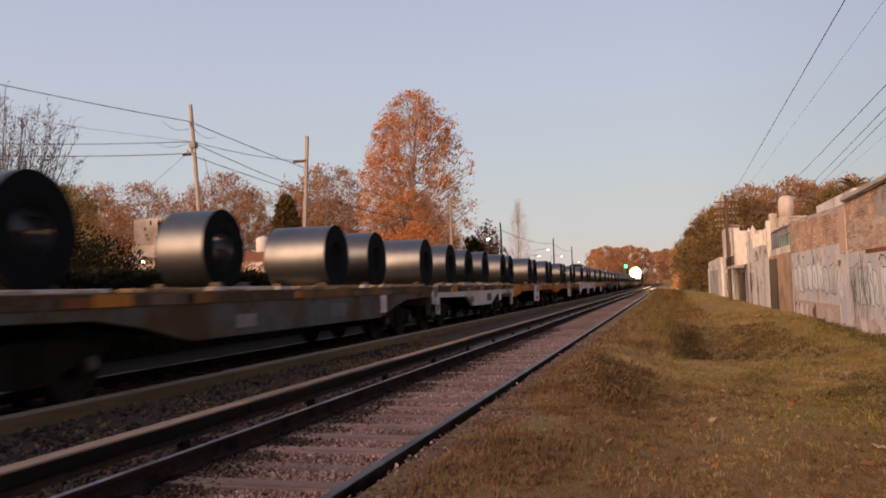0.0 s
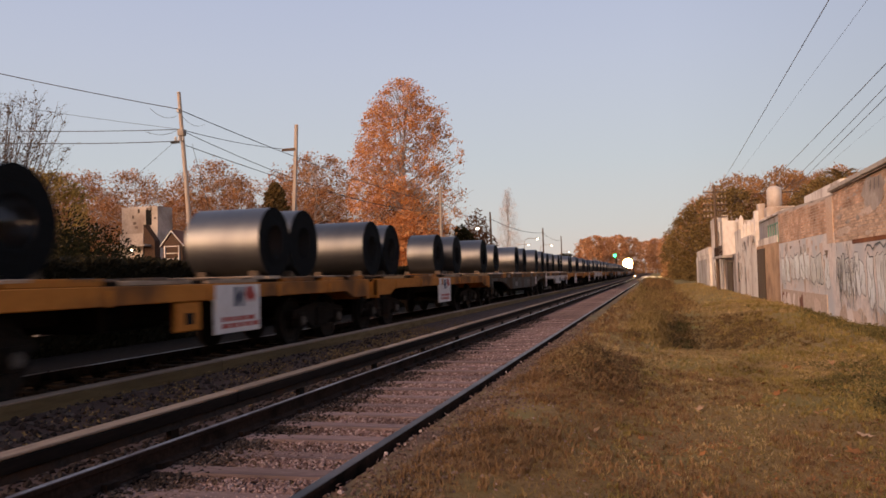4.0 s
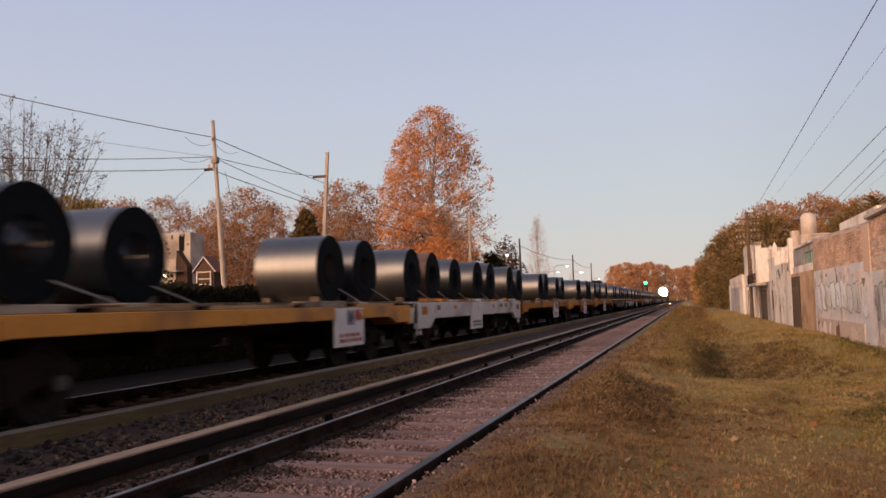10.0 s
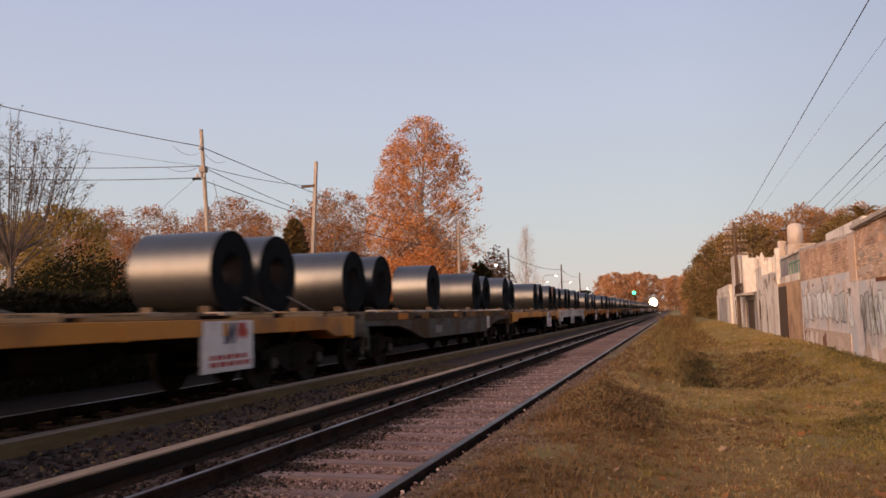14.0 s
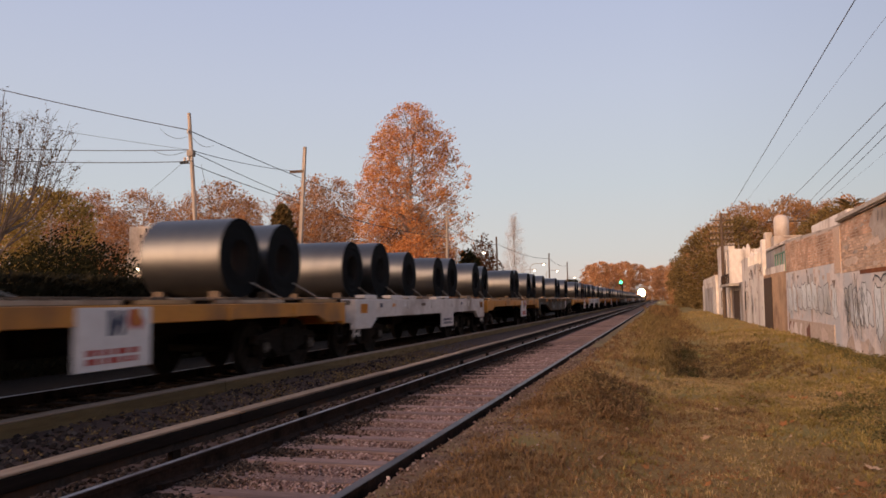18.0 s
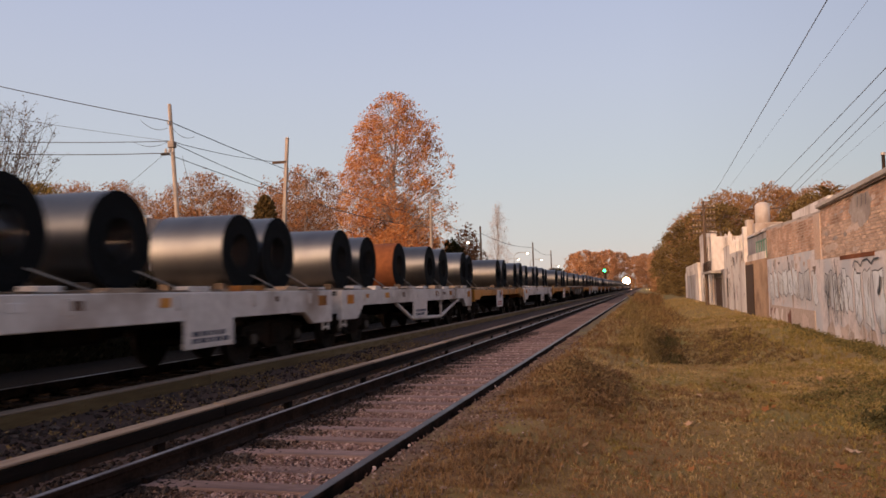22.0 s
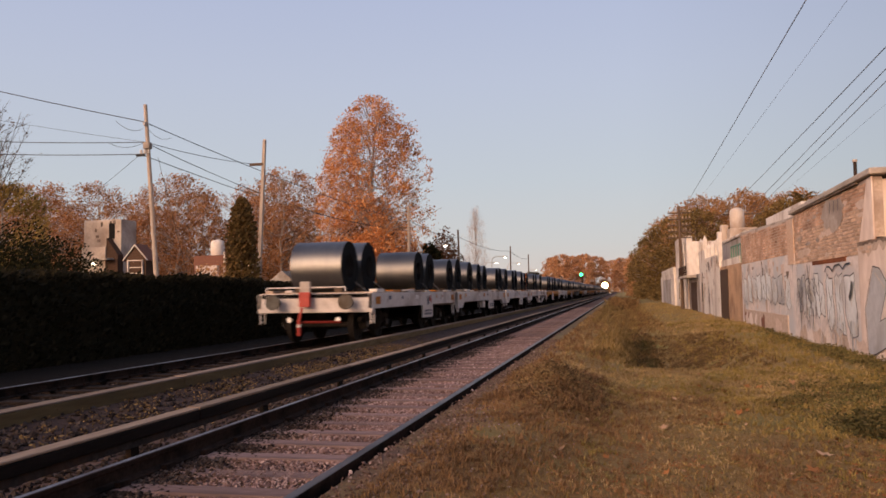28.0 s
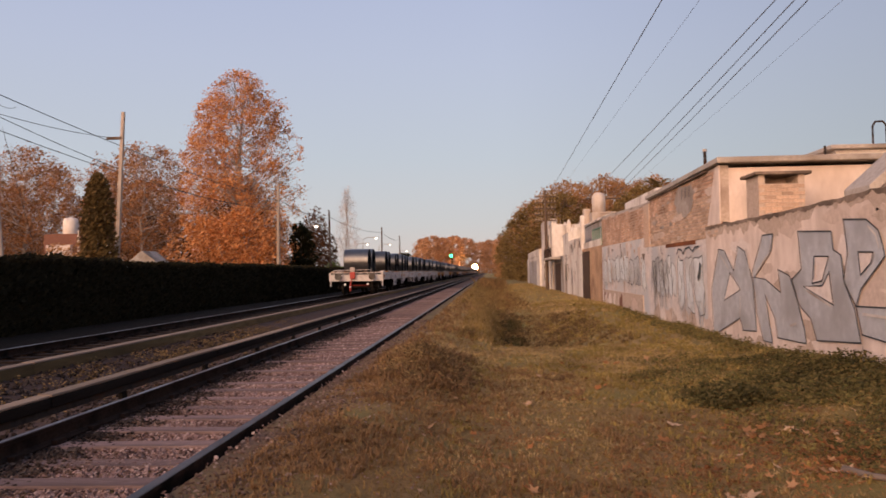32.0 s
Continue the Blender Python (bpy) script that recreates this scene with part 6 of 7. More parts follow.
letter(wall, [(12.6, 1.79), (11.4, 1.73), (11.35, 1.47), (11.1, 1.39), (11.05, 1.04), (10.75, 0.67), (10.6, 0.24), (12.0, 0.15), (12.2, 0.47), (12.6, 0.63), (12.9, 1.04), (12.5, 1.2)],
       [[(12.0, 1.39), (12.1, 0.99), (11.75, 1.03), (11.5, 1.38)], [(12.45, 0.94), (11.4, 0.7), (11.5, 1.16), (11.75, 0.96)]], 2, [[(11.95, 1.32), (12.02, 1.05)], [(11.45, 0.68), (12.3, 0.88)]])
letter(wall, [(11.0, 1.87), (10.35, 1.83), (10.05, 1.68), (9.95, 1.5), (9.9, 1.35), (10.55, 0.94), (10.7, 0.71), (11.05, 1.04), (10.9, 1.42)],
       [[(10.6, 1.42), (10.2, 1.41), (10.25, 1.28), (10.55, 1.12)]], 3, [[(10.3, 1.75), (10.1, 1.62), (10.02, 1.45)]])
letter(wall, [(10.7, 0.71), (9.2, 0.74), (8.6, 1.2), (8.3, 0.6), (9.0, 0.25), (10.55, 0.35)], [], 4, [[(10.5, 0.62), (9.4, 0.6)]])
letter(wall, [(9.75, 1.75), (9.1, 1.8), (8.5, 1.45), (8.7, 1.2), (9.3, 1.3)], [], 5)


def scribbles(parent, y0, y1, z0, z1, count, seed, mats, wide=(0.02, 0.07)):
    """Small sprayed signatures, past reading: short strokes of paint."""
    rnd = random.Random(seed)
    for k in range(count):
        y, z = rnd.uniform(y0, y1), rnd.uniform(z0, z1)
        h = rnd.uniform(0.2, 0.7)
        pts = [(y + rnd.uniform(-0.08, 0.08) + 0.11 * i, min(z1 + 0.2, max(z0 - 0.1, z + h * (0.5 - i % 2) + rnd.uniform(-0.1, 0.1)))) for i in range(rnd.randint(2, 4))]
        paint_stroke(parent, pts, rnd.uniform(*wide), rnd.choice(mats), WALL_X - 0.006 - 0.0007 * k)


def throw_up(parent, y0, y1, z0, z1, count, seed, depth=0.004):
    """A row of sprayed letter shapes past reading: pale fills, black outlines, inner lines and drips."""
    rnd = random.Random(seed)
    step = (y1 - y0) / count
    for k in range(count):
        yc, zc = y0 + (k + 0.5) * step, (z0 + z1) / 2 + rnd.uniform(-0.08, 0.08)
        w, h = step * rnd.uniform(0.42, 0.58), (z1 - z0) / 2 * rnd.uniform(0.85, 1.05)
        ring = []
        for i in range(12):
            a = i * 0.5236 + 0.26
            c, d = math.cos(a), math.sin(a)
            q = 1 / max(abs(c), abs(d)) ** 0.75
            ring.append((yc + w * c * q * rnd.uniform(0.62, 1.08) + 0.12 * d, zc + h * d * q * rnd.uniform(0.7, 1.05)))
        x = WALL_X - depth - 0.0015 * k
        part("painted_letter", Builder().add([(x, y, z) for y, z in ring], [tuple(range(12))]), rnd.choice([SILVER, PALE_BLUE, PALE_BLUE]), parent, "pale sprayed letter shape")
        paint_stroke(parent, ring + [ring[0]], rnd.uniform(0.018, 0.03), BLACK, x - 0.0022, name="painted_outline")
        for m in range(rnd.randint(1, 3)):
            y, z = yc + rnd.uniform(-0.5, 0.5) * w, zc + rnd.uniform(-0.3, 0.6) * h
            pts = [(y, z), (y + rnd.uniform(-0.1, 0.1), z - 0.22 * h), (y + rnd.uniform(-0.18, 0.18), z - 0.5 * h)]
            paint_stroke(parent, pts, rnd.uniform(0.018, 0.035), rnd.choice([BLACK, BLACK, WHITE]), x - 0.0052)
        for m in range(rnd.randint(1, 4)):
            y = yc + rnd.uniform(-0.9, 0.9) * w
            paint_stroke(parent, [(y, zc - 0.5 * h), (y, zc - h * rnd.uniform(0.8, 1.5))], rnd.uniform(0.012, 0.04), rnd.choice([WHITE, PALE_BLUE, BLACK]), x - 0.0082, name="paint_drip")


PALE_BLUE = material("pale_blue_spray", (0.56, 0.585, 0.60), (0.72, 0.735, 0.74), 0.6, 0, 6, 1.2, (0.50, 0.47, 0.45), 0.58, bump=0.1)


def build_shed():
    """A brick shed flush with the wall, under a sloping concrete roof."""
    t = thing("brick_shed", "old brick shed with a sloping concrete roof behind the graffiti wall", "shed")
    low = part("lower_wall", Builder().box(WALL_X, WALL_X + 0.2, 17.9, 24.0, -0.6, 1.88), GRAFFITI_PLASTER, t, "pale plaster under layers of graffiti")
    body = part("upper_wall", Builder().prism([(16.8, 2.2), (17.9, 2.2), (17.9, 1.88), (24.0, 1.88), (24.0, 3.30), (16.8, 3.38)], WALL_X + 0.012, WALL_X + 0.2), MORTAR, t, "weathered brickwork")
    brick_rows(body, 16.82, 23.98, 1.90, lambda y: (3.38 - 0.011 * (y - 16.8)) if y > 17.9 else 3.36, WALL_X + 0.012, 300, 3)
    rnd = random.Random(15)
    ring = [(19.75 + 1.0 * math.cos(q * 0.2856) * rnd.uniform(0.75, 1.1), 2.92 + 0.40 * math.sin(q * 0.2856) * rnd.uniform(0.7, 1.1)) for q in range(22)]
    part("cement_patch", Builder().add([(WALL_X - 0.009, y, z) for y, z in ring], [tuple(range(22))]), CEMENT, body, "faded cement patch")
    for k in range(26):
        y, z, r = rnd.uniform(17.1, 23.8), rnd.uniform(2.0, 3.2), rnd.uniform(0.06, 0.3)
        ring = [(y + 2.0 * r * math.cos(q * 0.628) * rnd.uniform(0.5, 1.1), z + 0.5 * r * math.sin(q * 0.628) * rnd.uniform(0.5, 1.1)) for q in range(10)]
        part("mortar_smear", Builder().add([(WALL_X - 0.006 - 0.0001 * k, a, c) for a, c in ring], [tuple(range(10))]), rnd.choice([MORTAR, CEMENT, PATCH_A, PATCH_C]), body)
    for k in range(3):
        paint_stroke(body, [(19.2 + 0.35 * k, 3.2), (19.25 + 0.35 * k, 2.95)], 0.05, BLACK, WALL_X - 0.016 - 0.002 * k, name="sprayed_mark")
    part("corner_render", Builder().prism([(16.75, 2.16), (17.7, 2.16), (17.35, 2.75), (17.05, 3.36), (16.75, 3.38)], WALL_X - 0.016, WALL_X + 0.012), PLASTER, body, "broken plaster at the corner")
    part("side_wall", Builder().box(WALL_X + 0.2, 8.6, 16.8, 17.0, -0.3, 3.32), PLASTER, t, "beige plastered side wall")
    part("doorway", Builder().box(5.45, 5.60, 16.785, 16.802, 1.2, 2.68), DARK_VOID, t, "narrow dark doorway")
    part("leaning_stick", Builder().tube((5.38, 16.72, 2.85), (5.56, 16.74, 2.1), 0.018, n=6), POLE_DARK, t, "dark leaning stick")
    part("back_wall", Builder().box(8.4, 8.6, 17.0, 24.0, -0.3, 3.32), PLASTER, t)
    part("far_wall", Builder().box(WALL_X + 0.2, 8.4, 23.8, 24.0, -0.3, 3.30), PLASTER, t)
    b = Builder()
    b.prism([(16.55, 3.40), (24.15, 3.31), (24.15, 3.42), (16.55, 3.52)], WALL_X - 0.10, 8.8)
    part("roof", b, CONCRETE, t, "stained concrete roof slab", bevel=0.015)
    b = Builder()
    b.prism([(17.6, 3.335), (23.9, 3.27), (23.9, 3.30), (17.6, 3.37)], WALL_X - 0.07, WALL_X - 0.006)
    part("eave_board", b, STAINED, t, "dark rotten eave")
    part("lintel", Builder().box(WALL_X - 0.012, WALL_X + 0.05, 18.8, 21.9, 1.80, 1.90), RUST_COIL, low, "red-brown brick lintel")
    return t, low


CEMENT = material("grey_cement", (0.34, 0.285, 0.25), (0.46, 0.40, 0.36), 0.95, 0, 9, 1.2, (0.28, 0.23, 0.20), 0.56)
GRAFFITI_PLASTER = material("sprayed_plaster", (0.56, 0.49, 0.46), (0.72, 0.64, 0.60), 0.9, 0, 6, 0.9, (0.50, 0.50, 0.51), 0.54)
shed, shed_low = build_shed()
throw_up(shed_low, 18.15, 20.7, 0.05, 1.62, 3, 6)
throw_up(shed_low, 20.8, 23.7, 0.4, 1.55, 6, 8)
scribbles(shed_low, 21.6, 23.7, 0.15, 1.7, 46, 5, [BLACK, BLACK, BLACK, WHITE], (0.010, 0.026))
scribbles(shed_low, 18.1, 21.4, -0.3, 0.5, 22, 9, [WHITE, WHITE, SILVER], (0.015, 0.05))
for k, stroke in enumerate(([(20.6, 1.6), (20.4, 1.73), (20.1, 1.70), (19.9, 1.60), (19.7, 1.72), (19.3, 1.75), (19.0, 1.63), (18.8, 1.73), (18.4, 1.74)], [(18.35, 1.35), (18.45, 1.1), (18.6, 0.98)])):
    paint_stroke(shed_low, stroke, 0.045 + 0.09 * k, BLACK, WALL_X - 0.03)
for k in range(9):
    y = 18.0 + 0.66 * k
    part("worn_patch", Builder().add([(WALL_X - 0.0016 - 0.0001 * k, y + 0.5 * math.cos(q * 0.7), -0.12 + 0.32 * math.sin(q * 0.7) * (1 + 0.4 * math.sin(q * 2.1 + k))) for q in range(9)], [tuple(range(9))]), (PATCH_A, PATCH_B, PATCH_C)[k % 3], shed_low)


def build_vent():
    t = thing("brick_chimney_block", "squat brick chimney block with an open vent behind the wall", "chimney")
    b = Builder()
    x0, x1, y0, y1 = 5.07, 5.92, 15.2, 15.9
    b.box(x0, x1, y0, y1, -0.3, 2.80)
    b.box(x0, x0 + 0.12, y0, y1, 2.80, 2.97)
    b.box(x1 - 0.12, x1, y0, y1, 2.80, 2.97)
    b.box(x0 + 0.12, x1 - 0.12, y1 - 0.1, y1, 2.80, 2.97)
    shaft = part("shaft", b, PATCH_C, t)
    one = Builder().box(0.005, 0.205, -0.012, 0.05, 0.005, 0.066).mesh("brick", BRICK, bevel=0.004)
    for r in range(11):
        for k in range(4):
            u = x0 + 0.212 * k - (0.106 if r % 2 else 0.0)
            if x0 - 0.01 <= u and u + 0.2 <= x1 + 0.01:
                part("brick", one, None, shaft, "", pose(u, y0, 2.02 + 0.07 * r))
    part("cap", Builder().box(x0 - 0.09, x1 + 0.10, y0 - 0.1, y1 + 0.1, 2.97, 3.03), STAINED, t, "dark slab", bevel=0.01)
    t2 = thing("garden_shed", "low plastered outbuilding with a sloping roof edge", "outbuilding")
    part("side_wall", Builder().prism_y([(6.2, -0.3), (8.0, -0.3), (8.0, 4.2), (6.2, 2.55)], 13.2, 13.4), PLASTER, t2)
    part("roof", Builder().prism_y([(5.93, 2.30), (8.1, 4.26), (8.1, 4.44), (5.93, 2.50)], 12.7, 13.6), CONCRETE, t2, "sloping concrete roof edge", bevel=0.01)


build_vent()


def build_pipe():
    t = thing("flue_pipe", "dark metal flue pipe with a white cap", "flue pipe")
    part("pipe", Builder().tube((5.55, 20.6, 3.3), (5.55, 20.6, 4.22), 0.04, n=12), DARK_IRON, t, smooth=True)
    part("cap", Builder().tube((5.55, 20.6, 4.22), (5.55, 20.6, 4.28), 0.055, n=12), WHITE, t, smooth=True)
    t = thing("white_parapet", "white rendered parapet on a roof behind the shed", "parapet")
    part("parapet_wall", Builder().box(6.15, 9.4, 22.5, 22.8, 3.3, 4.02), WHITEWASH, t, bevel=0.01)
    t = thing("white_building", "white flat-roofed building with a grey roof edge", "building")
    part("wall", Builder().box(9.2, 16, 21.5, 30, -0.3, 4.3), WHITEWASH, t)
    part("roof", Builder().box(9.0, 16.2, 21.3, 30.2, 4.304, 4.42), CONCRETE, t, bevel=0.02)
    for x in (10.4, 10.95, 11.5):
        b = Builder()
        pts = [(x, 22, 4.42), (x, 22, 5.0), (x + 0.08, 22, 5.12), (x + 0.28, 22, 5.12), (x + 0.36, 22, 5.0), (x + 0.36, 22, 4.42)]
        for p, q in zip(pts, pts[1:]):
            b.tube(p, q, 0.025, n=6)
        part("rail_hoop", b, DARK_IRON, t, "thin bent metal hoop")
    t = thing("roof_mast", "thin grey metal mast on a roof", "mast")
    part("mast", Builder().tube((8.3, 20, 3.4), (8.3, 20, 4.2), 0.03, n=6), DARK_IRON, t)


build_pipe()


def build_brick_house():
    t = thing("brick_house", "low house with bare brick upper wall over graffiti plaster", "house")
    low = part("lower_wall", Builder().box(WALL_X, WALL_X + 0.2, 24.0, 34.2, -0.7, 2.20), GRAFFITI_PLASTER, t, "pale plaster with silver and black tags")
    up = part("upper_wall", Builder().prism([(24.0, 2.20), (34.2, 2.20), (34.2, 3.42), (24.0, 3.18)], WALL_X + 0.014, WALL_X + 0.2), MORTAR, t, "bare red brickwork")
    brick_rows(up, 24.02, 34.18, 2.21, lambda y: 3.18 + 0.0235 * (y - 24.0), WALL_X + 0.014, 0, 9, 0.088, 0.27, 0.022)
    part("plinth", Builder().box(WALL_X - 0.03, WALL_X, 25.2, 33.6, -0.7, 0.42), PATCH_C, low, "reddish worn plinth")
    part("side_wall", Builder().box(WALL_X + 0.2, 10, 24.0, 24.2, -0.3, 3.16), MORTAR, t)
    part("roof", Builder().prism([(24.0, 3.19), (34.2, 3.43), (34.2, 3.50), (24.0, 3.26)], WALL_X + 0.05, 10.2), CONCRETE, t)
    part("pillar", Builder().box(WALL_X - 0.02, WALL_X + 0.012, 24.05, 24.9, 1.9, 3.2), BRICK, t)
    throw_up(low, 24.7, 33.6, 0.62, 1.80, 9, 7)
    scribbles(low, 24.6, 33.8, 0.5, 1.9, 26, 7, [WHITE, BLACK, WHITE], (0.014, 0.035))
    rnd = random.Random(18)
    for k in range(14):
        y, r = rnd.uniform(25.0, 33.5), rnd.uniform(0.2, 0.7)
        part("worn_patch", Builder().add([(WALL_X - 0.033 - 0.0002 * k, y + r * math.cos(q * 0.628) * rnd.uniform(0.6, 1.1), 0.0 + 0.36 * math.sin(q * 0.628) * rnd.uniform(0.5, 1.1)) for q in range(10)], [tuple(range(10))]), (PATCH_A, ROOF_TILE, PATCH_B, PATCH_C)[k % 4], low)
    t = thing("white_parapet", "white parapet on the brick house", "parapet")
    part("parapet_wall", Builder().box(5.6, 5.8, 26.8, 33.0, 3.3, 3.95), WHITEWASH, t, bevel=0.01)
    g = thing("ochre_gate_wall", "ochre gate wall with a brown recess", "wall")
    part("wall", Builder().box(WALL_X + 0.02, WALL_X + 0.2, 34.2, 41.6, -0.7, 2.3), OCHRE, g, bevel=0.01)
    part("gate", Builder().box(WALL_X - 0.01, WALL_X + 0.02, 38.6, 41.4, -0.6, 2.15), BROWN_WOOD, g, "dark brown metal gate", bevel=0.006)


OCHRE = material("ochre_render", (0.42, 0.26, 0.155), (0.55, 0.36, 0.23), 0.9, 0, 7, 0.8, (0.30, 0.185, 0.12), 0.52)
BROWN_WOOD = material("brown_door", (0.055, 0.032, 0.022), (0.10, 0.06, 0.042), 0.7, 0, 10, 1)
build_brick_house()


def window(parent, x, y0, y1, z0, z1, frame_mat=WHITEWASH):
    w = part("window", Builder().box(x - 0.02, x + 0.004, y0, y1, z0, z1), DARK_VOID, parent, "dark window opening")
    b = Builder()
    for a, c, d, e in ((y0 - 0.06, y0, z0 - 0.06, z1 + 0.06), (y1, y1 + 0.06, z0 - 0.06, z1 + 0.06), (y0, y1, z0 - 0.06, z0), (y0, y1, z1, z1 + 0.06)):
        b.box(x - 0.05, x, a, c, d, e)
    part("window_frame", b, frame_mat, w)


def build_white_house():
    t = thing("white_house", "white two-level house with terrace and green railing", "house")
    part("front_wall", Builder().box(WALL_X, WALL_X + 5, 41.6, 52.0, -0.7, 2.40), WHITEWASH, t, "whitewashed front wall")
    part("front_parapet", Builder().prism([(43.0, 2.4), (52.0, 2.4), (52.0, 3.55), (48.5, 3.55), (48.5, 3.0), (43.0, 3.0)], WALL_X, WALL_X + 0.18), WHITEWASH, t)
    part("upper_block", Builder().box(WALL_X + 0.6, WALL_X + 7, 36.0, 58.0, -0.5, 3.62), GREYWASH, t, "grey rendered upper block")
    part("roof_edge", Builder().box(WALL_X + 0.5, WALL_X + 7.1, 35.9, 58.1, 3.624, 3.74), WHITEWASH, t, "pale roof edge", bevel=0.01)
    part("terrace_wall", Builder().box(WALL_X + 0.1, WALL_X + 0.3, 35.4, 41.6, 2.3, 2.62), WHITEWASH, t)
    for k in range(6):
        y = 34.6 + k * 0.75
        part("baluster", Builder().box(WALL_X + 0.15, WALL_X + 0.19, y, y + 0.05, 2.30, 3.10), GREEN_PAINT, t, "green railing bar")
    part("railing_top", Builder().box(WALL_X + 0.13, WALL_X + 0.21, 34.5, 38.4, 3.10, 3.15), GREEN_PAINT, t)
    for y, z in ((43.2, 3.0), (45.2, 3.0), (47.0, 3.0), (49.0, 3.55), (51.4, 3.55)):
        b = Builder().box(WALL_X - 0.01, WALL_X + 0.2, y, y + 0.26, z, z + 0.55)
        b.add([(WALL_X - 0.03, y - 0.02, z + 0.55), (WALL_X + 0.22, y - 0.02, z + 0.55), (WALL_X + 0.22, y + 0.28, z + 0.55), (WALL_X - 0.03, y + 0.28, z + 0.55), (WALL_X + 0.095, y + 0.13, z + 0.85)],
              [(0, 1, 4), (1, 2, 4), (2, 3, 4), (3, 0, 4), (3, 2, 1, 0)])
        part("finial_post", b, WHITEWASH, t, "white pointed post on the parapet")
    window(t, WALL_X + 0.6, 52.6, 53.8, 2.45, 3.4, GREYWASH)
    window(t, WALL_X, 49.6, 50.5, 0.5, 1.6, GREYWASH)
    for y in (41.9, 50.5):
        part("post", Builder().box(WALL_X + 0.02, WALL_X + 0.2, y, y + 0.5, 2.4, 4.1), WHITEWASH, t, bevel=0.01)
    scribbles(t, 43.5, 51.0, 0.5, 1.6, 14, 12, [GREYWASH, SILVER, BLACK])
    k = thing("water_tank", "white domed water tank on a white rooftop base", "water tank")
    b = Builder()
    b.box(6.0, 7.0, 46.6, 48.2, 3.74, 4.6)
    b.box(5.7, 6.1, 47.9, 48.6, 3.74, 4.9)
    part("base", b, WHITEWASH, k, bevel=0.02)
    b = Builder().lathe_z([(0.38, 4.6), (0.40, 4.8), (0.40, 5.5), (0.33, 5.7), (0.15, 5.8), (0.0, 5.82)], 20)
    part("tank", Builder().add([(x + 6.5, y + 47.3, z) for x, y, z in b.v], b.f), WHITEWASH, k, smooth=True)
    part("ledge", Builder().box(6.5, 7.4, 46.4, 47.2, 4.5, 4.6), WHITEWASH, k)
    c = thing("roof_chimney", "grey brick chimney on the flat roof", "chimney")
    part("shaft", Builder().box(6.4, 7.2, 55.0, 55.8, 3.74, 5.0), CONCRETE, c, bevel=0.02)
    h = thing("tall_white_house", "tall narrow white house with dark windows and a balcony", "house")
    part("front_wall", Builder().box(WALL_X - 0.1, WALL_X + 6, 60.0, 72.0, -0.7, 4.7), WHITEWASH, h)
    part("side_annex", Builder().box(WALL_X, WALL_X + 4, 52.0, 60.0, -0.7, 2.2), GREYWASH, h, "grey ground floor")
    part("annex_door", Builder().box(WALL_X - 0.03, WALL_X + 0.002, 54.0, 58.2, -0.6, 1.7), BROWN_WOOD, h, "dark door")
    part("parapet", Builder().box(WALL_X - 0.12, WALL_X + 0.3, 60.0, 64.0, 4.7, 5.1), WHITEWASH, h)
    part("parapet", Builder().box(WALL_X - 0.12, WALL_X + 0.3, 66.5, 72.0, 4.7, 5.4), WHITEWASH, h)
    part("balcony", Builder().box(WALL_X - 0.75, WALL_X - 0.1, 53.0, 60.5, 1.98, 2.14), CONCRETE, h, "thin concrete balcony", bevel=0.01)
    b = Builder()
    for i in range(12):
        b.tube((WALL_X - 0.7, 53.2 + i * 0.6, 2.14), (WALL_X - 0.7, 53.2 + i * 0.6, 2.75), 0.02, n=5)
    b.tube((WALL_X - 0.7, 53.2, 2.75), (WALL_X - 0.7, 59.8, 2.75), 0.025, n=5)
    part("balcony_rail", b, DARK_IRON, h)
    window(h, WALL_X - 0.1, 62.4, 63.6, 2.4, 4.1)
    window(h, WALL_X - 0.1, 67.5, 68.8, 0.4, 1.8)
    part("drain_pipe", Builder().tube((WALL_X - 0.2, 61, -0.4), (WALL_X - 0.2, 61, 4.7), 0.06, n=8), WHITEWASH, h)
    l = thing("low_white_house", "low white house at the end of the row", "house")
    part("front_wall", Builder().box(WALL_X - 0.3, WALL_X + 5, 72.0, 95.0, -0.7, 2.6), WHITEWASH, l)
    part("parapet", Builder().box(WALL_X - 0.35, WALL_X + 0.2, 72.0, 92.0, 2.6, 3.2), WHITEWASH, l)
    part("garage_door", Builder().box(WALL_X - 0.34, WALL_X - 0.298, 76.0, 90.0, -0.5, 2.2), GREYWASH, l, "grey garage door")


build_white_house()


def weather_stains():
    """Rain streaks, soot and bare spots on the house fronts."""
    rnd = random.Random(29)
    t = thing("wall_stain", "dark rain streaks and bare patches on the house fronts", "stain", kind="structure")
    for k in range(150):
        y = rnd.choice([rnd.uniform(24.2, 34.0), rnd.uniform(42, 51.5), rnd.uniform(42, 51.5), rnd.uniform(72.5, 92)])
        top = 2.18 if y < 35 else 2.95 if y < 48 else 2.3
        z = top - rnd.random() ** 2 * 2.2
        w, h = rnd.uniform(0.06, 0.34), rnd.uniform(0.1, 0.7)
        x = WALL_X - (0.304 if y > 70 else 0.004) - 0.0004 * (k % 6)
        ring = [(y + w * rnd.uniform(-1, -0.6), z), (y + w * rnd.uniform(0.6, 1), z), (y + w * rnd.uniform(0.4, 0.8), z - h * rnd.uniform(0.3, 0.7)), (y + w * rnd.uniform(-0.2, 0.3), z - h), (y - w * rnd.uniform(0.4, 0.8), z - h * rnd.uniform(0.3, 0.7))]
        part("streak", Builder().add([(x, u, v) for u, v in ring], [tuple(range(5))]), rnd.choice([PATCH_C, PATCH_A, STAINED, GREYWASH]), t)


weather_stains()


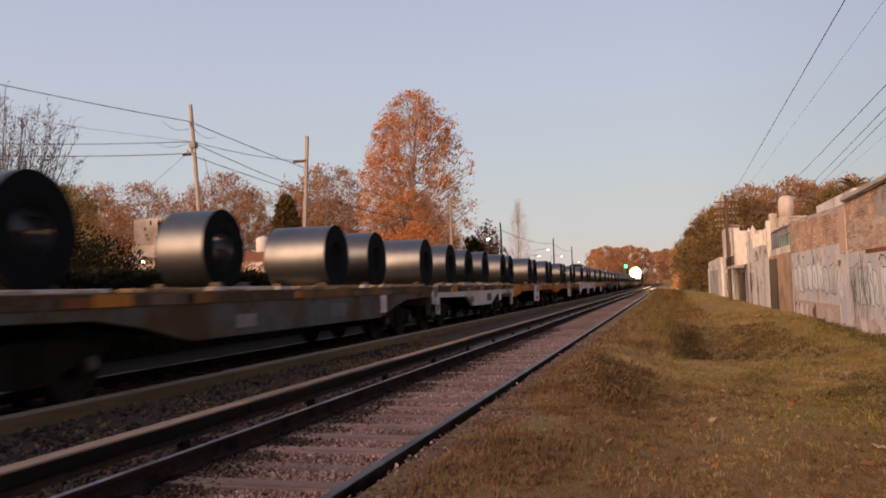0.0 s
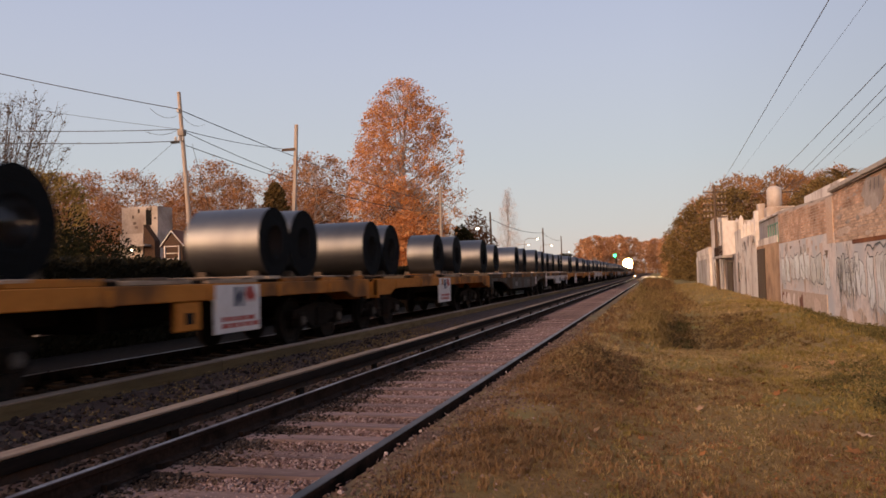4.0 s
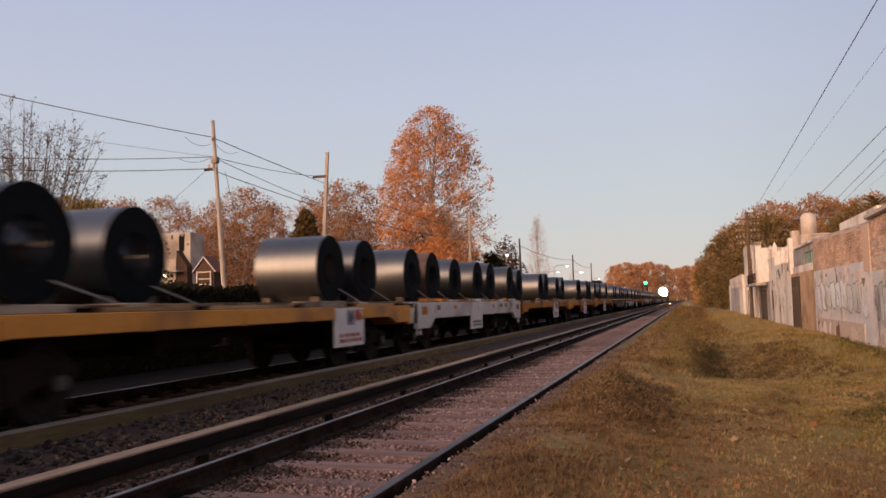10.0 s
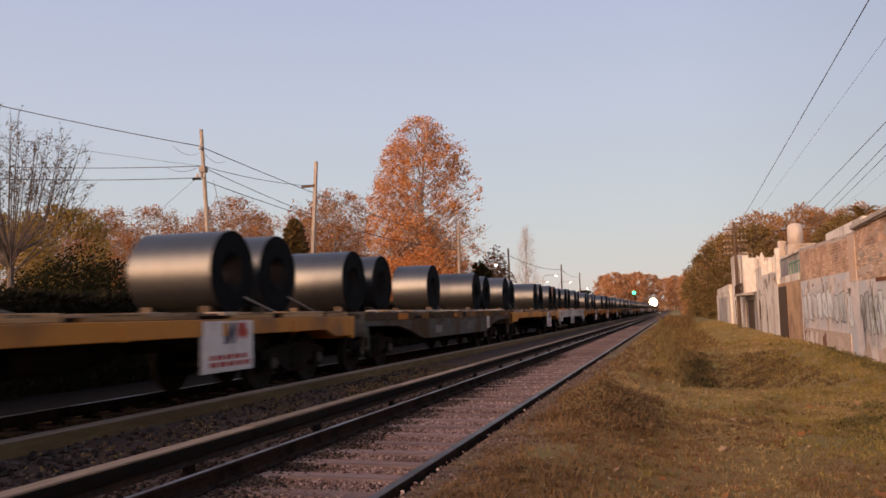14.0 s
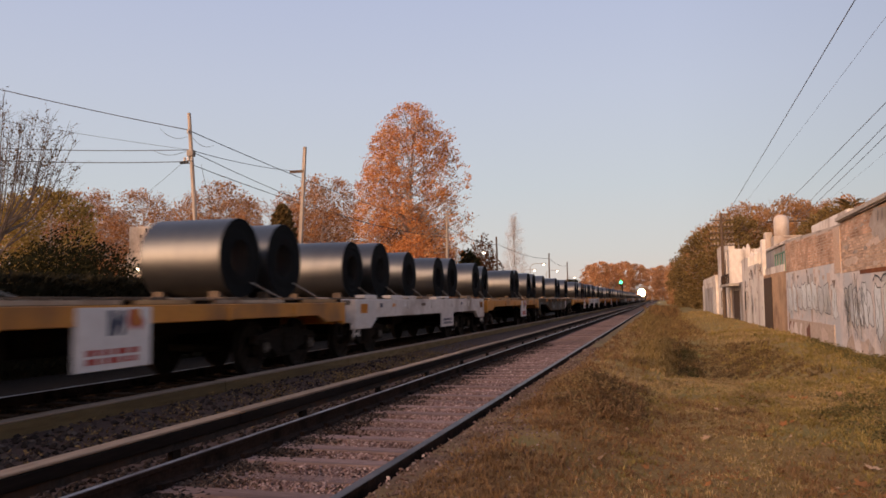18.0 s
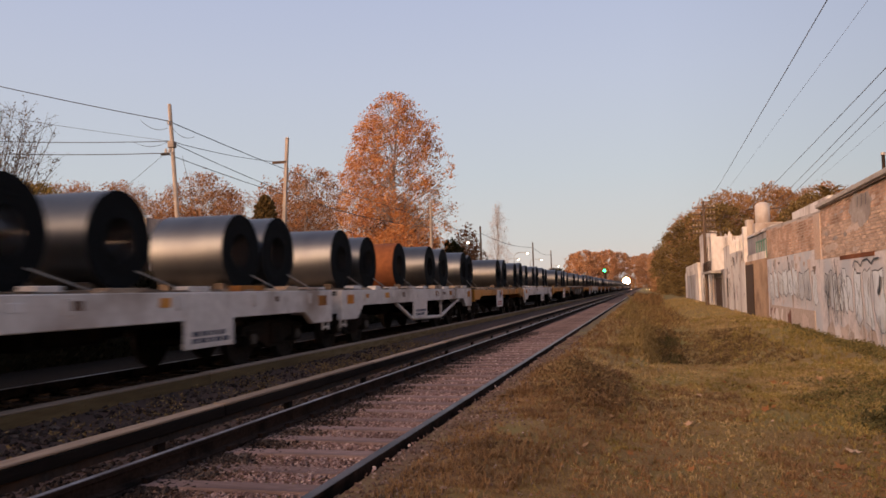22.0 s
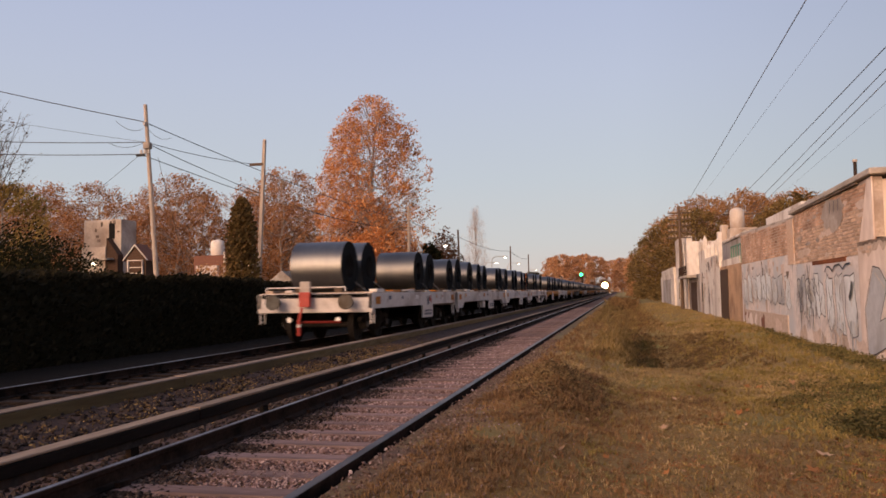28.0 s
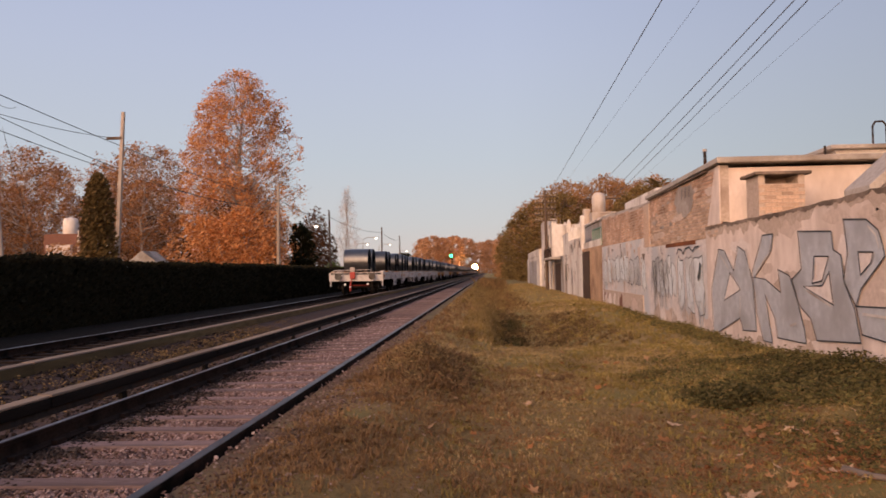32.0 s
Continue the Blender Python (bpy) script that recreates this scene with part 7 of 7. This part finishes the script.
# ---- poles and cables ----
def build_pole(name, label, x, y, top, lean, mat, r=0.14, square=False):
    t = thing(name, label, "utility pole")
    b = Builder()
    z0 = ground_z(x, y) - 0.2
    if square:
        b.add([(x - r, y - r, z0), (x + r, y - r, z0), (x + r, y + r, z0), (x - r, y + r, z0), (x + lean - r * 0.7, y - r * 0.7, top), (x + lean + r * 0.7, y - r * 0.7, top), (x + lean + r * 0.7, y + r * 0.7, top), (x + lean - r * 0.7, y + r * 0.7, top)],
              [(0, 3, 2, 1), (4, 5, 6, 7), (0, 1, 5, 4), (1, 2, 6, 5), (2, 3, 7, 6), (3, 0, 4, 7)])
    else:
        b.tube((x, y, z0), (x + lean, y, top), r, r * 0.65, 10)
    part("shaft", b, mat, t, smooth=not square)
    return t


def fitting(t, x, y, z, n=1):
    for k in range(n):
        part("insulator", Builder().lathe_z([(0.02, -0.09), (0.06, -0.06), (0.04, 0.0), (0.06, 0.03), (0.02, 0.09)], 8).mesh("insulator", WHITEWASH, smooth=True), None, t, "", pose(x + 0.16 * k, y, z))


def hang(a, c, sag, r=0.018, n=18):
    """One hanging cable, swept in rings of five."""
    b = Builder()
    a, c = Vector(a), Vector(c)
    side = (c - a).normalized().orthogonal().normalized()
    up = (c - a).normalized().cross(side)
    verts = []
    for i in range(n + 1):
        f = i / n
        p = a + (c - a) * f
        p.z -= sag * 4 * f * (1 - f)
        verts += [tuple(p + (side * math.cos(k * 1.2566) + up * math.sin(k * 1.2566)) * r) for k in range(5)]
    return b.add(verts, [(i * 5 + k, i * 5 + (k + 1) % 5, (i + 1) * 5 + (k + 1) % 5, (i + 1) * 5 + k) for i in range(n) for k in range(5)])


def cable(a, c, sag, r=0.018, label="thin black overhead cable strung between poles", mat=CABLE):
    return tagged(part("overhead_cable", hang(a, c, sag, r), mat, smooth=True), label, "cable", "overhead cables")


p1 = build_pole("utility_pole", "leaning pale wooden utility pole with crossing cables", -17.0, 27, 8.7, -0.68, POLE_WOOD, 0.108)
p2 = build_pole("utility_pole", "pale squared utility pole beside the cypress", -16.95, 35, 8.77, 0.45, POLE_WOOD, 0.095, True)
p3 = build_pole("utility_pole", "pale utility pole in front of the big tree", -17.5, 65, 8.75, 0.05, POLE_WOOD, 0.17)
p4 = build_pole("utility_pole", "thin dark utility pole down the street", -18.5, 92, 8.75, -0.2, POLE_DARK, 0.15)
p5 = build_pole("utility_pole", "thin distant street pole", -17.4, 128, 8.7, 0.0, POLE_DARK, 0.15)
p6 = build_pole("utility_pole", "thin distant street pole", -17.9, 158, 8.7, 0.0, POLE_DARK, 0.15)
fitting(p1, -17.62, 26.85, 7.95)
fitting(p1, -17.75, 26.85, 6.85, 3)
part("connector_box", Builder().box(-17.62, -17.35, 26.75, 26.98, 6.95, 7.2), CONCRETE, p1, "grey cable junction box", bevel=0.02)
part("splice_case", Builder().box(-18.0, -17.6, 26.84, 26.94, 6.68, 6.79), CABLE, p1, "black cable splice case", bevel=0.04)
part("crossarm", Builder().box(-17.25, -16.55, 34.9, 35.0, 7.52, 7.64), POLE_DARK, p2, "short dark bracket")
A1, A2, A3 = (-17.62, 26.8, 8.0), (-17.5, 26.8, 7.2), (-17.75, 26.8, 6.75)
cable(A1, (-34.0, 20.0, 12.3), 0.25, 0.017)
cable(A2, (-40.0, 24.0, 9.4), 0.45, 0.015)
cable(A3, (-40.0, 24.0, 9.0), 0.5, 0.016)
cable(A2, (-38.0, 22.0, 11.6), 0.3, 0.007)
cable(A1, (-17.4, 65, 7.4), 0.35, 0.017)
cable(A2, (-16.9, 35, 7.6), 0.12, 0.013)
cable(A3, (-17.4, 65, 6.6), 0.55, 0.015)
cable((-17.4, 27.0, 7.1), (-17.4, 65, 6.9), 0.9, 0.014)
cable(A3, (-30.0, 36.0, 4.6), 0.1, 0.007)
cable((-17.0, 26.8, 6.6), (-16.2, 27.6, 2.0), 0.05, 0.008)
cable((-17.4, 65, 7.5), (-18.6, 92, 7.8), 0.4, 0.03)
cable((-18.6, 92, 7.9), (-17.4, 128, 7.9), 0.5, 0.03)
cable((-17.4, 128, 7.9), (-17.9, 158, 7.9), 0.5, 0.03)
cable((-18.9, 26.9, 8.15), (-17.7, 26.9, 7.75), 0.2, 0.009, "slack loop of black cable on the pole")
cable((-17.5, 26.9, 7.75), (-16.7, 27.2, 7.4), 0.2, 0.009, "slack loop of black cable on the pole")
cable((-19.2, 26.9, 7.3), (-17.7, 26.9, 7.2), 0.18, 0.009, "slack loop of black cable on the pole")

rp = build_pole("telegraph_pole", "dark wooden telegraph pole with crossarms of insulators", 4.3, 60, 7.3, -0.05, POLE_DARK, 0.14)
CUP = Builder().lathe_z([(0.02, 0.07), (0.05, 0.09), (0.035, 0.15), (0.05, 0.18), (0.015, 0.24)], 8).mesh("insulator", PALE_PLANK, smooth=True)
for z in (6.75, 6.3, 5.85, 5.4, 4.95):
    arm = part("crossarm", Builder().box(3.45, 5.05, 59.85, 59.95, z, z + 0.07), POLE_DARK, rp, "dark crossarm")
    for x in (3.52, 3.76, 4.0, 4.5, 4.74, 4.98):
        part("insulator", CUP, None, arm, "small pale insulator", pose(x, 59.9, z))
cable((4.41, 60, 6.80), (3.22, -6, 6.80), 0.06, 0.011, "thin grey overhead wire above the verge", THIN_WIRE)
cable((5.00, 60, 6.80), (4.10, -6, 6.80), 0.06, 0.004, "hair-thin grey overhead wire above the verge", THIN_WIRE)
bp = build_pole("utility_pole", "street pole among the trees behind the houses", 9.5, 68, 7.9, 0.1, POLE_DARK, 0.13)
for x1, x0 in ((8.35, 5.50), (9.95, 5.33), (10.55, 5.48)):
    cable((x1, 68, 7.30), (x0, -8, 7.30), 0.12, 0.013, "thin grey overhead wire over the roofs", THIN_WIRE)
cable((11.2, 68, 7.45), (6.6, -8, 7.45), 0.12, 0.004, "hair-thin grey overhead wire over the roofs", THIN_WIRE)
part("crossarm", Builder().box(8.25, 11.25, 67.9, 68.02, 7.2, 7.3), POLE_DARK, bp)


# ---- signal and street lamps ----
def build_signal():
    t = thing("railway_signal", "railway colour-light signal showing green on a dark mast", "railway signal")
    x, y = -10.2, 212
    part("mast", Builder().tube((x, y, -0.3), (x, y, 5.2), 0.08, n=8), DARK_IRON, t)
    part("head", Builder().box(x - 0.32, x + 0.32, y - 0.1, y + 0.15, 4.6, 6.2), DARK_IRON, t, "black signal head", bevel=0.05)
    part("green_lamp", Builder().tube((x, y - 0.32, 5.55), (x, y - 0.11, 5.55), 0.42, n=20), SIGNAL_GREEN, t, "glowing green lamp")
    part("ladder", Builder().box(x + 0.2, x + 0.5, y + 0.1, y + 0.16, -0.2, 4.8), DARK_IRON, t)


build_signal()


def build_street_lamp(x, y, h):
    t = thing("street_lamp", "lit street lamp on a curved grey arm", "street lamp", "street lamps")
    b = Builder()
    b.tube((x - 2.4, y, -0.3), (x - 2.4, y, h - 0.6), 0.08, 0.06, 8)
    pts = [(x - 2.4, h - 0.6), (x - 2.2, h - 0.1), (x - 1.6, h + 0.15), (x - 0.4, h + 0.1)]
    for p, q in zip(pts, pts[1:]):
        b.tube((p[0], y, p[1]), (q[0], y, q[1]), 0.05, n=6)
    part("mast", b, CONCRETE, t, smooth=True)
    head = part("lamp_head", Builder().box(x - 0.45, x + 0.35, y - 0.18, y + 0.18, h, h + 0.18), CONCRETE, t, bevel=0.04)
    part("lamp_glass", Builder().lathe_z([(0.04, h - 0.16), (0.16, h - 0.12), (0.21, h - 0.04), (0.19, h - 0.002)], 14).mesh("lamp_glass", LAMP_GLOW, smooth=True), None, head, "bright lamp glass", pose(x, y, 0))


for x, y, h in ((-22.0, 100, 7.4), (-20.0, 140, 7.5), (-25.5, 165, 7.4), (-21.5, 171, 7.4), (-24, 230, 7.5)):
    build_street_lamp(x, y, h)


# ---- left: street and houses beyond the hedge ----
TAN_RENDER = material("tan_render", (0.52, 0.43, 0.355), (0.66, 0.56, 0.47), 0.9, 0, 5, 0.5, (0.36, 0.28, 0.225), 0.58, bump=0.25)


def build_street():
    b = Builder().box(-21.0, -14.5, -40, 320, -0.26, -0.10)
    tagged(part("road", b, ASPHALT), "asphalt street beyond the hedge", "road", kind="structure")
    t = thing("garden_wall", "pale low garden wall across the street", "garden wall")
    part("wall", Builder().box(-23.3, -23.1, 40, 68, -0.3, 1.95), WHITEWASH, t, bevel=0.01)
    part("coping", Builder().box(-23.36, -23.04, 40, 68, 1.954, 2.05), CONCRETE, t, bevel=0.01)
    h = thing("white_tower_house", "pale two-storey house with a dark doorway and stained walls", "house")
    wl_ = part("wall", Builder().box(-41.4, -38.1, 55, 57.0, -0.3, 7.5), TAN_RENDER, h)
    part("doorway", Builder().box(-39.15, -38.65, 54.96, 55.004, 6.0, 7.2), DARK_VOID, wl_, "dark doorway")
    part("lower_wing", Builder().box(-41.0, -38.9, 54.2, 55, -0.3, 5.3), TAN_RENDER, h, "stained lower wing")
    # Stair side takes the dark door brown: its shade is in the colour.
    part("stair_wall", Builder().prism_y([(-38.9, -0.3), (-37.9, -0.3), (-37.9, 4.7), (-38.9, 6.0)], 54.3, 55), BROWN_WOOD, h, "stair side coloured dark brown for its shade")
    part("canopy", Builder().box(-41.3, -38.2, 53.4, 54.3, 4.25, 4.4), CONCRETE, h, "flat canopy", bevel=0.02)
    rnd = random.Random(3)
    for k in range(9):
        x, z = rnd.uniform(-41.2, -37.9), rnd.uniform(5.7, 7.3)
        part("stain", Builder().box(x, x + rnd.uniform(0.08, 0.3), 54.985, 55.002, z, z + rnd.uniform(0.1, 0.35)), STAINED, wl_)
    part("porch_lamp", Builder().box(-40.1, -39.8, 54.1, 54.2, 3.9, 4.05), LAMP_GLOW, h, "lit porch lamp")
    g = thing("gabled_house", "dark gabled house outlined with white boards", "house")
    part("wall", Builder().prism_y([(-34.21, -0.3), (-32.66, -0.3), (-32.66, 4.05), (-33.47, 4.9), (-34.21, 4.05)], 50, 51.2), BROWN_WOOD, g, "dark timber wall")
    for p0, p1, nm in (((-34.40, 3.95), (-33.47, 5.05), "barge_board"), ((-33.47, 5.05), (-32.47, 3.95), "barge_board"), ((-34.01, 3.95), (-32.86, 3.95), "white_board"), ((-34.01, 3.45), (-32.86, 3.45), "white_board"), ((-34.01, 3.05), (-32.86, 3.05), "white_board")):
        b = Builder()
        b.tube((p0[0], 49.9, p0[1]), (p1[0], 49.9, p1[1]), 0.04, n=4)
        part(nm, b, WHITEWASH, g, "white board")
    for x in (-34.01, -32.86):
        part("white_post", Builder().box(x - 0.035, x + 0.035, 49.85, 49.98, 2.0, 4.0), WHITEWASH, g)
    part("roof", Builder().prism_y([(-34.43, 3.9), (-33.47, 5.02), (-32.47, 3.9), (-32.47, 4.0), (-33.47, 5.14), (-34.43, 4.0)], 49.95, 51.4), ROOF_TILE, g)
    k = thing("tank_house", "red-brown house with a flat roof", "house")
    part("wall", Builder().box(-32.4, -29.6, 56, 61, -0.3, 4.5), ROOF_TILE, k, "red-brown wall")
    part("lower_wall", Builder().box(-32.0, -30.2, 55.6, 56, -0.3, 3.7), PLASTER, k)
    part("white_post", Builder().box(-29.62, -29.48, 55.5, 55.64, -0.3, 4.7), WHITEWASH, k)
    part("white_door", Builder().box(-29.9, -29.0, 55.0, 55.4, -0.3, 3.0), WHITEWASH, k, "white gate pillar")
    w = thing("water_tank", "white cylindrical water tank on a flat roof", "water tank")
    b = Builder().lathe_z([(0.50, 4.5), (0.55, 4.6), (0.55, 5.5), (0.46, 5.68), (0.0, 5.8)], 18)
    part("tank", Builder().add([(x - 30.9, y + 57, z) for x, y, z in b.v], b.f), WHITEWASH, w, smooth=True)
    c = thing("white_cottage", "small pale cottage with a grey pitched roof", "house")
    part("wall", Builder().box(-26.2, -24.6, 57, 59, -0.3, 2.4), WHITEWASH, c)
    part("roof", Builder().prism_y([(-26.5, 2.35), (-24.3, 2.35), (-25.4, 3.2)], 56.7, 59.2), CONCRETE, c)
    d = thing("street_cabinet", "white box beside the pole with a lit face", "cabinet")
    part("box", Builder().box(-17.4, -16.9, 34.2, 34.6, -0.3, 3.0), WHITEWASH, d, bevel=0.02)
    part("lit_face", Builder().box(-17.35, -16.95, 34.16, 34.2, 2.45, 2.85), LAMP_GLOW, d, "small lit lamp")
    bush = build_bush("lit_shrub", "green shrub, leaves coloured brighter for lamp light", 1.6, 1.4, 3.2, 1200, 0.16, LEAF_LIT, 19)
    placed(bush, -19.0, 96)


# Street lamp's light on the shrub is put into these brighter leaf colours.
LEAF_LIT = leaf_material("lamplit_green_leaves", (0.10, 0.13, 0.03), (0.18, 0.20, 0.05), (0.26, 0.26, 0.08))
build_street()

motions()
